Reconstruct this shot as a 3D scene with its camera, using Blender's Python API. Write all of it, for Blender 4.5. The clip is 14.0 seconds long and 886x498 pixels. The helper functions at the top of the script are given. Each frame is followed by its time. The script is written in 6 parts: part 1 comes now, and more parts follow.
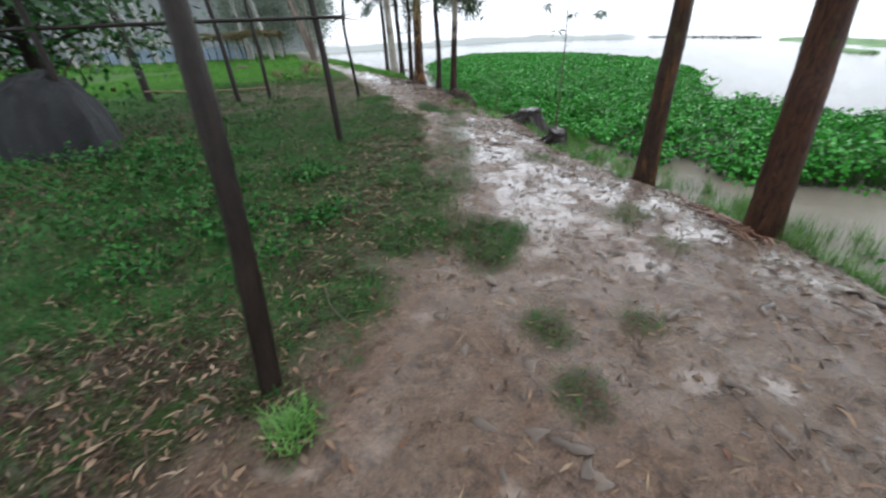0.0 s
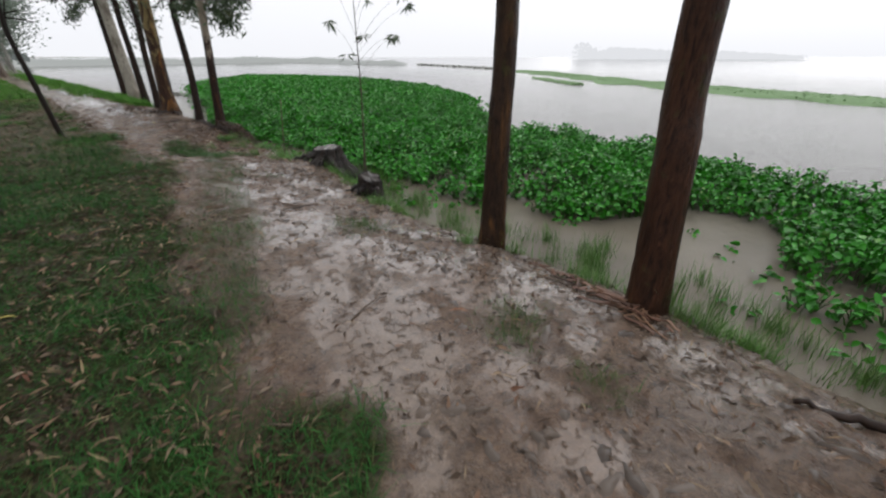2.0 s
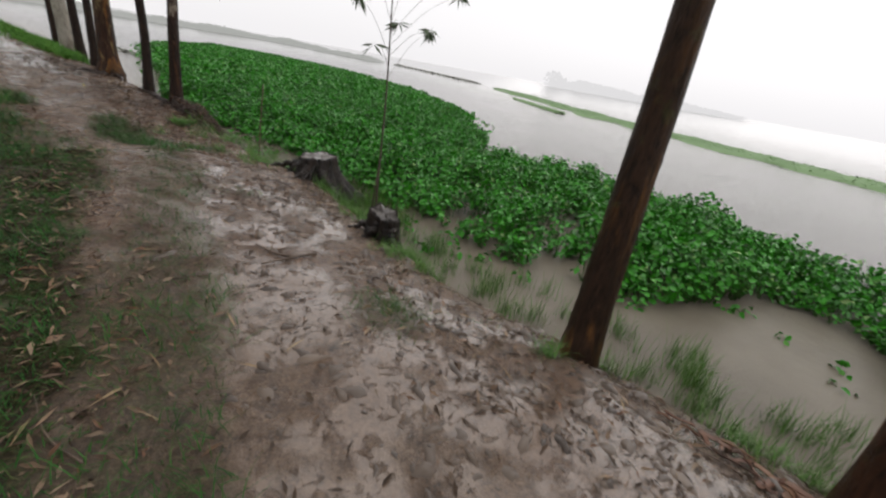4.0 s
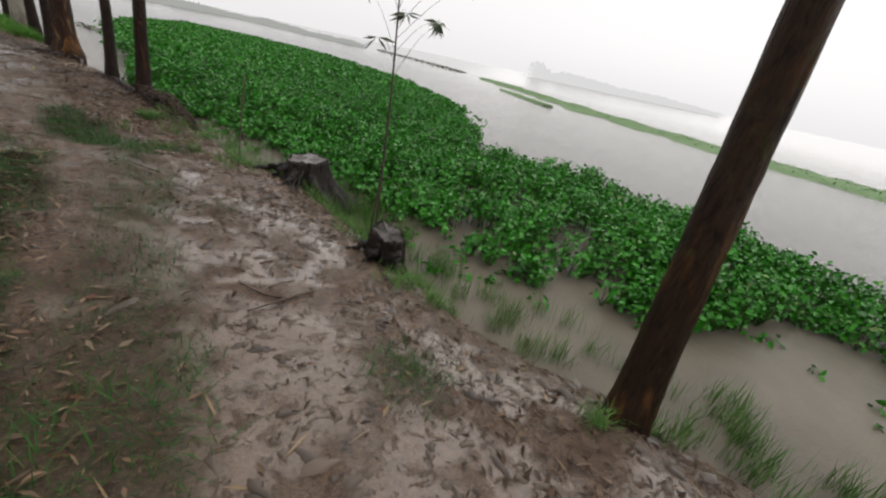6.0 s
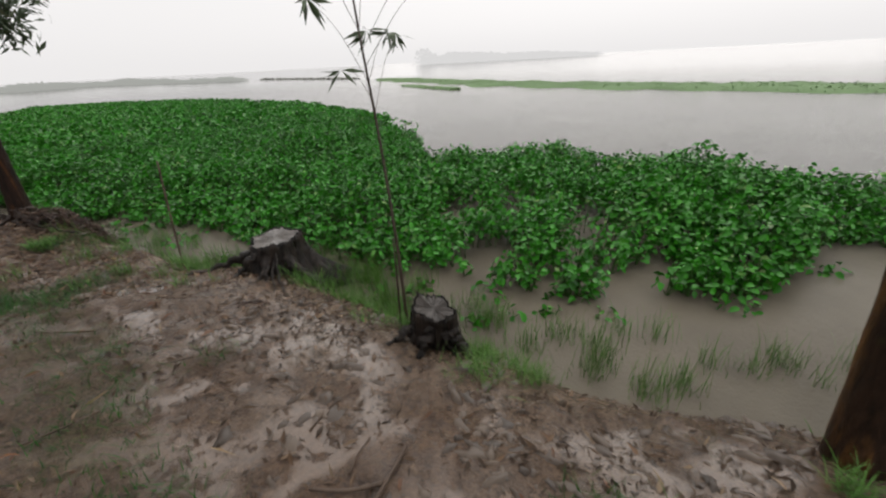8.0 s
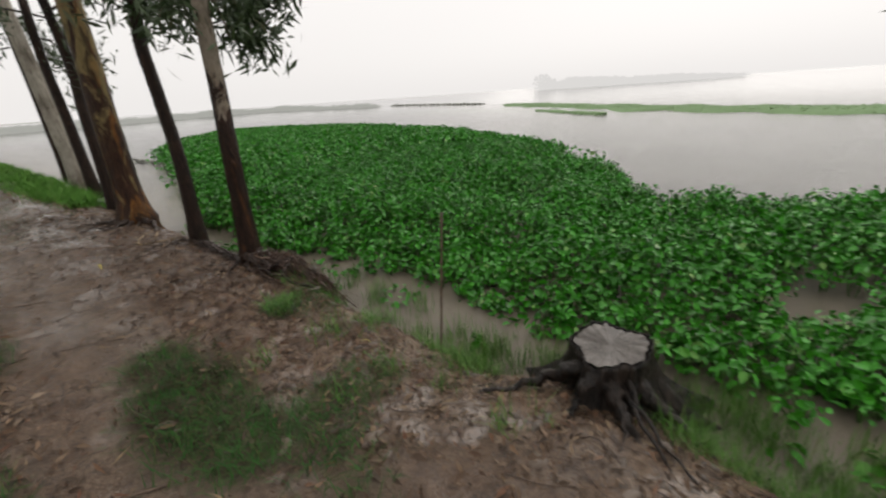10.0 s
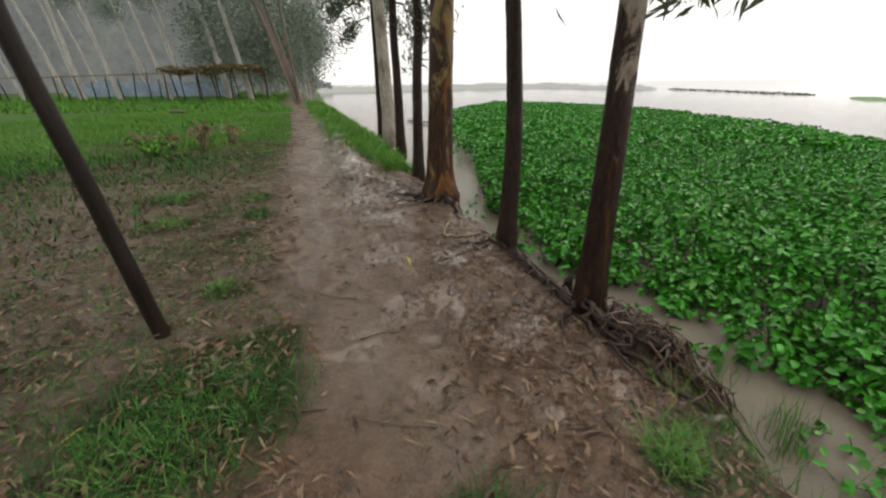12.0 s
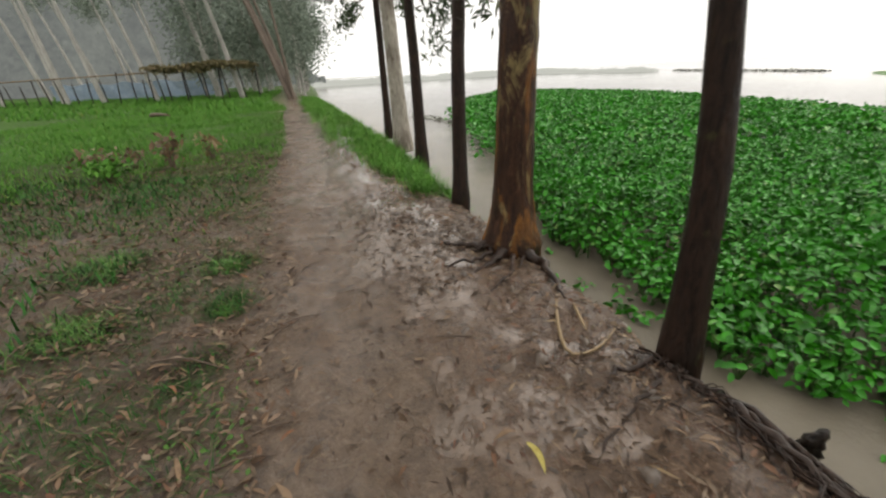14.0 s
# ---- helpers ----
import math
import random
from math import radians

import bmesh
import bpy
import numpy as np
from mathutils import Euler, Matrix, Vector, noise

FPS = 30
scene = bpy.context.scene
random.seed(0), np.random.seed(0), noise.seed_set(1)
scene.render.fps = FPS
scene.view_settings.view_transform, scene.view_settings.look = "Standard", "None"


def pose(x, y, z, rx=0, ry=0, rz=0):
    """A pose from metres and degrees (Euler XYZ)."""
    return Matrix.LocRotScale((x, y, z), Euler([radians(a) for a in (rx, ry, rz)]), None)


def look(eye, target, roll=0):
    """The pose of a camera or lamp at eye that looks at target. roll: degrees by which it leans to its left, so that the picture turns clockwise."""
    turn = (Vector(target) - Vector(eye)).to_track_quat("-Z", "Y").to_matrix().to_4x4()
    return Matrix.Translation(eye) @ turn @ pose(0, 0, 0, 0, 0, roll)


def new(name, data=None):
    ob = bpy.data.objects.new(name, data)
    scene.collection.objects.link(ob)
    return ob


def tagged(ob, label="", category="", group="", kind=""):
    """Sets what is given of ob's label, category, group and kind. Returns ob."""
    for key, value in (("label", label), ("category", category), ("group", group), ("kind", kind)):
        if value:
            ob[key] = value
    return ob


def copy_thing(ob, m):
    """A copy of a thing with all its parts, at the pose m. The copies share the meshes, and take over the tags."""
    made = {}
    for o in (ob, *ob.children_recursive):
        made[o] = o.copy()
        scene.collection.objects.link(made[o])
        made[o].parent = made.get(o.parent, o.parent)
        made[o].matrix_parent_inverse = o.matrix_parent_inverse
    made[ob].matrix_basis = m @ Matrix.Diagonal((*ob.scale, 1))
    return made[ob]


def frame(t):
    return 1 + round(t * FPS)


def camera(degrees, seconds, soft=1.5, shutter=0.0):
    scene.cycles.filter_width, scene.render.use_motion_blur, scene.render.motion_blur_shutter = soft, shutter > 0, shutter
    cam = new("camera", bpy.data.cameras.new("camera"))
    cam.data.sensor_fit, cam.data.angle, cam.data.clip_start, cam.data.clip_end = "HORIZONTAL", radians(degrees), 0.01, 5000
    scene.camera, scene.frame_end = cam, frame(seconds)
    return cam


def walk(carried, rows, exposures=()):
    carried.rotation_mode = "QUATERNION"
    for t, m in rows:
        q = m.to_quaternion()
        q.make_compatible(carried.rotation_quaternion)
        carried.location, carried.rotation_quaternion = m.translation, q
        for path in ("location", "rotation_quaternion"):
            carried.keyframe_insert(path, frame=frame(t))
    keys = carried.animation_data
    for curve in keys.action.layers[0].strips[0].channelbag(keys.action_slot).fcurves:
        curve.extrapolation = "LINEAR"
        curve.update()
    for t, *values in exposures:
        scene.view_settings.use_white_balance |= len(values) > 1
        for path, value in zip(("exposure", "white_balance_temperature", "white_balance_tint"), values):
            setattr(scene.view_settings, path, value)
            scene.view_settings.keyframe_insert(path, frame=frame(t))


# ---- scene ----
cam = camera(96.2, 14.0, soft=2.2, shutter=0.2)
PATH = [
    (0, (-0.003, -0.044, 1.654), (-0.041, 1.725, 0.722), -3.1),
    (0.5, (0.124, 0.327, 1.657), (0.519, 2.061, 0.741), 0.5),
    (1, (0.133, 0.763, 1.658), (0.767, 2.36, 0.634), -0.0),
    (1.5, (0.216, 1.185, 1.63), (0.985, 2.705, 0.582), 2.3),
    (2, (0.27, 1.729, 1.67), (1.124, 3.314, 0.799), -0.0),
    (2.5, (0.294, 2.189, 1.678), (1.42, 3.612, 0.837), -1.6),
    (3, (0.356, 2.683, 1.699), (1.575, 4.003, 0.82), -1.4),
    (3.5, (0.305, 3.135, 1.638), (1.39, 4.524, 0.692), 4.3),
    (4, (0.248, 3.451, 1.619), (1.311, 4.93, 0.79), 10.0),
    (4.2, (0.269, 3.542, 1.653), (1.24, 5.118, 0.896), 7.5),
    (6.3, (0.308, 4.179, 1.664), (1.469, 5.555, 0.793), 11.5),
    (6.5, (0.307, 4.263, 1.648), (1.508, 5.651, 0.852), 7.1),
    (7, (0.289, 4.563, 1.67), (1.681, 5.762, 0.879), -0.1),
    (7.2, (0.292, 4.652, 1.684), (1.669, 5.842, 0.855), -1.4),
    (9.3, (0.176, 6.77, 1.736), (1.462, 8.05, 0.893), -4.0),
    (9.5, (0.059, 7.036, 1.72), (1.29, 8.374, 0.887), -3.3),
    (10, (-0.087, 7.677, 1.731), (0.9, 9.259, 1.007), -3.9),
    (10.5, (-0.19, 8.202, 1.725), (0.422, 9.969, 1.015), -5.1),
    (11, (-0.352, 8.672, 1.706), (0.005, 10.509, 1.001), -2.3),
    (11.5, (-0.528, 9.141, 1.686), (-0.425, 10.995, 0.943), -2.3),
    (12, (-0.661, 9.611, 1.685), (-0.699, 11.457, 0.916), -0.8),
    (12.5, (-0.799, 10.052, 1.696), (-0.661, 11.893, 0.927), -2.9),
    (13, (-0.922, 10.548, 1.706), (-0.898, 12.379, 0.902), -6.5),
    (13.5, (-1.075, 10.994, 1.712), (-0.999, 12.856, 0.987), -5.2),
    (14, (-1.276, 11.437, 1.698), (-1.318, 13.265, 0.888), -2.9),
]
walk(cam, [(t, look(eye, target, roll)) for t, eye, target, roll in PATH],
     exposures=[(0, .75, 5850, 8), (.5, .5, 6000, 9), (1, .32, 6150, 10), (1.5, .4, 6200, 11), (2, .08, 6300, 11), (2.5, -.4, 6450, 12), (3, -.06, 6500, 12), (3.5, .06, 6550, 12), (4, .02, 6550, 12), (6.5, -.07, 6600, 11), (7, -.1, 6600, 11), (9.5, -.05, 6750, 11), (10.5, -.08, 6800, 11), (11, 0, 6800, 11), (11.5, .06, 6800, 11), (12, .3, 6850, 10), (13, .43, 6900, 9), (14, .47, 6900, 9)])

# ---- world and light: heavy overcast, rain ----
world = bpy.data.worlds.new("overcast_sky")
scene.world = world
world.use_nodes = True
wn, wl = world.node_tree.nodes, world.node_tree.links
sky = wn.new("ShaderNodeTexSky")
sky.sky_type, sky.sun_disc = "NISHITA", False
sky.sun_elevation, sky.sun_rotation = radians(52), radians(70)
sky.air_density, sky.dust_density = 1.0, 6.0
grey = wn.new("ShaderNodeHueSaturation")
grey.inputs["Saturation"].default_value = 0.12
cloud = wn.new("ShaderNodeMixRGB")
cloud.inputs[0].default_value = 0.78
cloud.inputs[2].default_value = (9.7, 9.7, 9.8, 1)
wl.new(sky.outputs[0], grey.inputs["Color"])
wl.new(grey.outputs[0], cloud.inputs[1])
wl.new(cloud.outputs[0], wn["Background"].inputs[0])
wn["Background"].inputs[1].default_value = 0.115

sun_data = bpy.data.lights.new("sun", "SUN")
sun_data.energy, sun_data.angle, sun_data.color = 0.7, radians(110), (1.0, 0.97, 0.93)
sun = new("sun", sun_data)
sun.matrix_world = look((0, 0, 60), (-12, -5, 44))
scene.view_settings.exposure = 0.0

RNG = np.random.default_rng(11)
WATER = -0.33


# ---- materials ----
class Mat:
    """A node material with short calls."""

    def __init__(self, name, rough=0.6, spec=0.5):
        self.m = bpy.data.materials.new(name)
        self.m.use_nodes = True
        self.n, self.l = self.m.node_tree.nodes, self.m.node_tree.links
        self.b = self.n["Principled BSDF"]
        self.b.inputs["Roughness"].default_value = rough
        self.b.inputs["Specular IOR Level"].default_value = spec
        self.tc = self.n.new("ShaderNodeTexCoord")

    def noise(self, scale, detail=4.0, rough=0.55, stretch=None, distortion=0.0):
        t = self.n.new("ShaderNodeTexNoise")
        t.inputs["Scale"].default_value, t.inputs["Detail"].default_value = scale, detail
        t.inputs["Roughness"].default_value, t.inputs["Distortion"].default_value = rough, distortion
        src = self.tc.outputs["Object"]
        if stretch:
            mp = self.n.new("ShaderNodeMapping")
            mp.inputs["Scale"].default_value = stretch
            self.l.new(src, mp.inputs[0])
            src = mp.outputs[0]
        self.l.new(src, t.inputs["Vector"])
        return t.outputs[0]

    def ramp(self, src, *stops):
        r = self.n.new("ShaderNodeValToRGB")
        e = r.color_ramp.elements
        while len(e) < len(stops):
            e.new(0.5)
        for el, (p, c) in zip(e, stops):
            el.position = p
            el.color = (*c, 1) if len(c) == 3 else c
        self.l.new(src, r.inputs[0])
        return r.outputs[0]

    def grey(self, src, a, b, va=0.0, vb=1.0):
        return self.ramp(src, (a, (va, va, va)), (b, (vb, vb, vb)))

    def mix(self, fac, a, b, kind="MIX"):
        x = self.n.new("ShaderNodeMixRGB")
        x.blend_type = kind
        for i, v in enumerate((fac, a, b)):
            if hasattr(v, "is_output"):
                self.l.new(v, x.inputs[i])
            elif i == 0:
                x.inputs[0].default_value = v
            else:
                x.inputs[i].default_value = (*v, 1)
        return x.outputs[0]

    def math(self, op, a, b):
        x = self.n.new("ShaderNodeMath")
        x.operation, x.use_clamp = op, True
        for i, v in enumerate((a, b)):
            if hasattr(v, "is_output"):
                self.l.new(v, x.inputs[i])
            else:
                x.inputs[i].default_value = v
        return x.outputs[0]

    def attr(self, name):
        a = self.n.new("ShaderNodeAttribute")
        a.attribute_name = name
        return a.outputs["Fac"]

    def island(self):
        return self.n.new("ShaderNodeNewGeometry").outputs["Random Per Island"]

    def each(self):
        return self.n.new("ShaderNodeObjectInfo").outputs["Random"]

    def height(self):
        s = self.n.new("ShaderNodeSeparateXYZ")
        self.l.new(self.tc.outputs["Object"], s.inputs[0])
        return s.outputs[2]

    def done(self, color=None, rough=None, bump=None, strength=0.3, dist=0.02):
        if color is not None:
            self.l.new(color, self.b.inputs["Base Color"])
        if rough is not None:
            self.l.new(rough, self.b.inputs["Roughness"])
        if bump is not None:
            k = self.n.new("ShaderNodeBump")
            k.inputs["Strength"].default_value, k.inputs["Distance"].default_value = strength, dist
            self.l.new(bump, k.inputs["Height"])
            self.l.new(k.outputs[0], self.b.inputs["Normal"])
        return self.m


def ground_material():
    m = Mat("wet_mud", 0.5, 0.4)
    big, mid, fine = m.noise(0.9, 5), m.noise(9, 7, 0.66, (1, 1, 1), 0.6), m.noise(50, 6, 0.7)
    both = m.mix(0.45, mid, fine)
    mud = m.ramp(both, (0.36, (0.040, 0.029, 0.021)), (0.49, (0.150, 0.100, 0.067)), (0.64, (0.27, 0.192, 0.134)))
    warm = m.ramp(both, (0.36, (0.042, 0.026, 0.017)), (0.5, (0.140, 0.084, 0.052)), (0.65, (0.25, 0.162, 0.104)))
    mud = m.mix(m.math("MAXIMUM", m.grey(big, 0.42, 0.6), m.attr("brown")), mud, warm)
    soil = m.ramp(fine, (0.36, (0.010, 0.009, 0.005)), (0.5, (0.028, 0.021, 0.012)), (0.64, (0.085, 0.058, 0.033)))
    moss = m.math("MULTIPLY", m.grey(m.noise(3.2, 6, 0.66, None, 0.4), 0.47, 0.6), 0.75)
    soil = m.mix(moss, soil, m.ramp(fine, (0.36, (0.009, 0.020, 0.004)), (0.62, (0.034, 0.064, 0.014))))
    turf = m.math("MULTIPLY", m.attr("turf"), m.grey(mid, 0.3, 0.5, 0.45, 1.0))
    field = m.ramp(m.mix(0.5, m.noise(1.6, 5), fine), (0.35, (0.026, 0.075, 0.012)), (0.65, (0.066, 0.14, 0.026)))
    soil = m.mix(m.attr("field"), soil, field)
    sand = m.ramp(both, (0.38, (0.05, 0.036, 0.024)), (0.5, (0.245, 0.170, 0.115)), (0.62, (0.43, 0.32, 0.228)))
    mud = m.mix(m.math("MULTIPLY", m.attr("sand"), m.grey(mid, 0.34, 0.56)), mud, sand)
    specks = m.grey(m.noise(24, 5, 0.7, (1, 1, 1), 1.6), 0.53, 0.59)
    tread = m.attr("tread")
    even = m.math("SUBTRACT", 1.0, m.math("MULTIPLY", tread, 0.75))
    mud = m.mix(m.math("MULTIPLY", tread, 0.6), mud, m.ramp(both, (0.36, (0.105, 0.077, 0.055)), (0.62, (0.215, 0.162, 0.119))))
    mud = m.mix(m.math("MULTIPLY", m.math("MULTIPLY", specks, even), 0.35), mud, (0.020, 0.014, 0.012))
    clods = m.grey(m.noise(9, 6, 0.72, (1, 1, 1), 0.8), 0.55, 0.61)
    mud = m.mix(m.math("MULTIPLY", m.math("MULTIPLY", clods, even), 0.38), mud, (0.032, 0.022, 0.016))
    film = m.math("MULTIPLY", m.attr("film"), m.grey(m.noise(10, 8, 0.76, (1, 1, 1), 0.6), 0.535, 0.58, 1.0, 0.0))
    mud = m.mix(m.math("MULTIPLY", film, 0.45), mud, (0.135, 0.097, 0.072))
    col = m.mix(turf, mud, soil)
    damp = m.grey(m.noise(4.5, 6, 0.62, None, 0.5), 0.35, 0.6, 0.40, 0.2)
    rough = m.mix(film, damp, (0.12, 0.12, 0.12))
    rough = m.mix(turf, rough, (0.75, 0.75, 0.75))
    spec = m.mix(turf, m.mix(film, (0.42, 0.42, 0.42), (0.3, 0.3, 0.3)), (0.08, 0.08, 0.08))
    m.l.new(spec, m.b.inputs["Specular IOR Level"])
    wet = m.math("MULTIPLY", m.math("SUBTRACT", 1.0, turf), m.mix(film, m.grey(m.noise(2.4, 5, 0.6), 0.42, 0.62, 0.0, 0.4), (0.95, 0.95, 0.95)))
    m.l.new(wet, m.b.inputs["Coat Weight"])
    ripple = m.n.new("ShaderNodeBump")
    ripple.inputs["Strength"].default_value, ripple.inputs["Distance"].default_value = 0.3, 0.016
    m.l.new(m.mix(0.4, m.noise(13, 6, 0.66), fine), ripple.inputs["Height"])
    m.l.new(ripple.outputs[0], m.b.inputs["Coat Normal"])
    m.b.inputs["Coat Roughness"].default_value, m.b.inputs["Coat IOR"].default_value = 0.08, 1.46
    bump = m.mix(0.5, mid, fine)
    bump = m.mix(m.math("MULTIPLY", film, 0.85), bump, (0.45, 0.45, 0.45))
    return m.done(col, rough, bump, 1.0, 0.055)


def water_material():
    m = Mat("muddy_water", 0.14, 0.215)
    a, b = m.noise(0.35, 3), m.noise(2.2, 4)
    col = m.ramp(m.mix(0.35, a, b), (0.35, (0.118, 0.103, 0.079)), (0.65, (0.178, 0.155, 0.117)))
    col = m.mix(m.attr("deep"), col, m.ramp(a, (0.35, (0.092, 0.088, 0.080)), (0.65, (0.118, 0.112, 0.102))))
    ripples = m.mix(0.5, m.noise(38, 3, 0.6), m.noise(9, 3, 0.5))
    m.b.inputs["IOR"].default_value = 1.33
    open_lake = m.attr("open_lake")
    ripples = m.mix(m.math("MULTIPLY", open_lake, 0.65), ripples, (0.5, 0.5, 0.5))
    rough = m.mix(open_lake, m.grey(m.noise(14, 3), 0.3, 0.7, 0.1, 0.24), (0.08, 0.08, 0.08))
    return m.done(col, rough, ripples, 0.55, 0.02)


def leaf_material(name, dark, light, odd=None, rough=0.38, spec=0.5, share=0.05, patch=0.0):
    m = Mat(name, rough, spec)
    r = m.island()
    stops = [(0.0, dark), (0.94 - 2 * share, light)] + ([(0.99 - share, light), (1.0, odd)] if odd else [])
    col = m.mix(0.35, m.ramp(r, *stops), m.ramp(m.noise(7, 3), (0.35, dark), (0.65, light)))
    if patch:
        col = m.mix(m.math("MULTIPLY", m.grey(m.noise(0.9, 4, 0.6), 0.4, 0.62), patch), col, tuple(0.5 * (p + q) * 1.5 for p, q in zip(dark, light)))
    return m.done(col)


def bark_material(name, dark, mid, pale, low, high, scale=1.0, share=0.5, flame=None, burn=0.53):
    """Bark that sheds: dark rough plates low, pale smooth skin between the heights low and high."""
    m = Mat(name, 0.6, 0.12)
    plates = m.noise(6 * scale, 6, 0.68, (1, 1, 0.36), 1.1)
    fine = m.noise(42 * scale, 6, 0.7, (1, 1, 0.3))
    old = m.ramp(m.mix(0.45, fine, plates), (0.36, dark), (0.52, mid), (0.68, tuple(1.6 * c for c in mid)))
    skin = m.ramp(m.mix(0.4, fine, m.noise(3 * scale, 4, 0.55, (1, 1, 0.5))), (0.3, tuple(0.45 * c for c in pale)), (0.65, pale))
    rise = m.n.new("ShaderNodeMapRange")
    rise.inputs[1].default_value, rise.inputs[2].default_value = low, high
    m.l.new(m.height(), rise.inputs[0])
    bare = m.math("ADD", m.math("MULTIPLY", rise.outputs[0], 0.55), m.math("MULTIPLY", plates, 1.1))
    mask = m.grey(bare, 1.12 - share, 1.19 - share)
    col = m.mix(mask, old, skin)
    if flame:
        fade = m.n.new("ShaderNodeMapRange")
        fade.inputs[1].default_value, fade.inputs[2].default_value, fade.inputs[3].default_value, fade.inputs[4].default_value = 0.5, 2.0, 0.9, 0.3
        m.l.new(m.height(), fade.inputs[0])
        col = m.mix(m.math("MULTIPLY", m.grey(m.noise(2.6, 6, 0.62, (1.7, 1.7, 0.42), 0.5), burn, burn + 0.09), fade.outputs[0]), col, m.ramp(fine, (0.3, tuple(0.4 * c for c in flame)), (0.65, flame)))
    col = m.mix(m.math("MULTIPLY", m.grey(m.noise(2.1, 5, 0.6, (1, 1, 0.6)), 0.48, 0.62), 0.65), col, dark)
    flakes = m.grey(m.noise(15 * scale, 5, 0.7, (1, 1, 0.3), 0.6), 0.6, 0.66)
    col = m.mix(m.math("MULTIPLY", flakes, 0.45), col, tuple(min(0.3, 2.6 * c) for c in mid))
    cracks = m.grey(m.noise(26 * scale, 4, 0.6, (1, 1, 0.1), 0.3), 0.36, 0.42, 1.0, 0.0)
    col = m.mix(m.math("MULTIPLY", cracks, 0.7), col, dark)
    moss = m.math("MULTIPLY", m.grey(m.noise(5.5, 5, 0.65), 0.6, 0.68), 0.4)
    col = m.mix(moss, col, (0.06, 0.065, 0.02))
    rough = m.grey(plates, 0.35, 0.65, 0.3, 0.6)
    return m.done(col, rough, m.mix(0.5, fine, plates), 0.95, 0.03)


def plain_material(name, a, b, scale=12, rough=0.55, stretch=None, strength=0.4, dist=0.01):
    m = Mat(name, rough, 0.28)
    t, f = m.noise(scale, 5, 0.6, stretch), m.noise(scale * 7, 4, 0.6, stretch)
    return m.done(m.ramp(m.mix(0.4, t, f), (0.35, a), (0.65, b)), m.grey(t, 0.3, 0.7, rough * 0.75, min(1, rough * 1.2)), f, strength, dist)


def island_material(name, *colours, rough=0.5, spec=0.3):
    m = Mat(name, rough, spec)
    n = len(colours)
    col = m.ramp(m.island(), *[(i / max(1, n - 1), c) for i, c in enumerate(colours)])
    return m.done(m.mix(0.3, col, m.ramp(m.noise(40, 3), (0.3, colours[0]), (0.7, colours[-1]))))


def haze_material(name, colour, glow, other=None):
    """Rain haze painted as a flat glow, on the backdrop alone; other: a second tone, mottled with the first."""
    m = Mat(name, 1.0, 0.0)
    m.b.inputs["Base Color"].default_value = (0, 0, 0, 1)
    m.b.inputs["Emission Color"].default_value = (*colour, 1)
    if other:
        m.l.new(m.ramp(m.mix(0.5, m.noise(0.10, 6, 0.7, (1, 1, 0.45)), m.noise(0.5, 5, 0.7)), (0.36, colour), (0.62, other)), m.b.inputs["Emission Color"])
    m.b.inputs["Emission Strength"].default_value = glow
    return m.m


GROUND = ground_material()
WATER_MAT = water_material()
# The pale odd leaves vary the tone and stand in for sky glints.
HYACINTH = leaf_material("hyacinth_leaf", (0.006, 0.052, 0.004), (0.045, 0.295, 0.013), (0.33, 0.44, 0.17), 0.34, 0.3, 0.06, 0.5)
STALK = plain_material("hyacinth_stalk", (0.03, 0.09, 0.02), (0.07, 0.15, 0.03), 20, 0.45)
GRASS = leaf_material("grass_blade", (0.007, 0.038, 0.007), (0.030, 0.118, 0.018), (0.13, 0.10, 0.045), 0.6, 0.15, 0.12)
MEADOW = leaf_material("meadow_blade", (0.036, 0.13, 0.013), (0.10, 0.245, 0.033), (0.22, 0.21, 0.07), 0.65, 0.15)
HERB = leaf_material("herb_leaf", (0.018, 0.052, 0.010), (0.07, 0.15, 0.026), (0.16, 0.17, 0.05), 0.5, 0.2, 0.1)
DULL_GRASS = leaf_material("olive_blade", (0.030, 0.062, 0.014), (0.085, 0.12, 0.036), (0.2, 0.16, 0.08), 0.55, 0.2, 0.15)
REED = leaf_material("reed_blade", (0.045, 0.13, 0.018), (0.11, 0.24, 0.042), (0.2, 0.19, 0.06), 0.45, 0.3)
SAPLING = leaf_material("sapling_leaf", (0.035, 0.06, 0.028), (0.08, 0.115, 0.055), None, 0.5, 0.3)
CANOPY = leaf_material("eucalyptus_leaf", (0.022, 0.042, 0.016), (0.06, 0.095, 0.035), (0.12, 0.11, 0.05), 0.45)
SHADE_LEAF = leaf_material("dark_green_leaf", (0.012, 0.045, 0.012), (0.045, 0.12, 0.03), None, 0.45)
# Plantation foliage, greyed and lightened in base colour to imitate rain haze.
WOODS_HAZED = leaf_material("haze_paled_leaf", (0.15, 0.185, 0.15), (0.215, 0.255, 0.205), None, 0.8, 0.2)
LITTER = island_material("dead_leaf", (0.022, 0.013, 0.008), (0.15, 0.088, 0.05), (0.035, 0.021, 0.013), (0.25, 0.16, 0.095), (0.14, 0.055, 0.028), (0.36, 0.26, 0.165), (0.025, 0.016, 0.011), (0.28, 0.19, 0.12), (0.05, 0.03, 0.02), spec=0.2)
PALE_LITTER = island_material("pale_dead_leaf", (0.04, 0.025, 0.016), (0.20, 0.14, 0.092), (0.08, 0.05, 0.031), (0.33, 0.25, 0.175), (0.14, 0.06, 0.03), (0.05, 0.032, 0.021), (0.26, 0.19, 0.13), (0.11, 0.075, 0.048), spec=0.2)
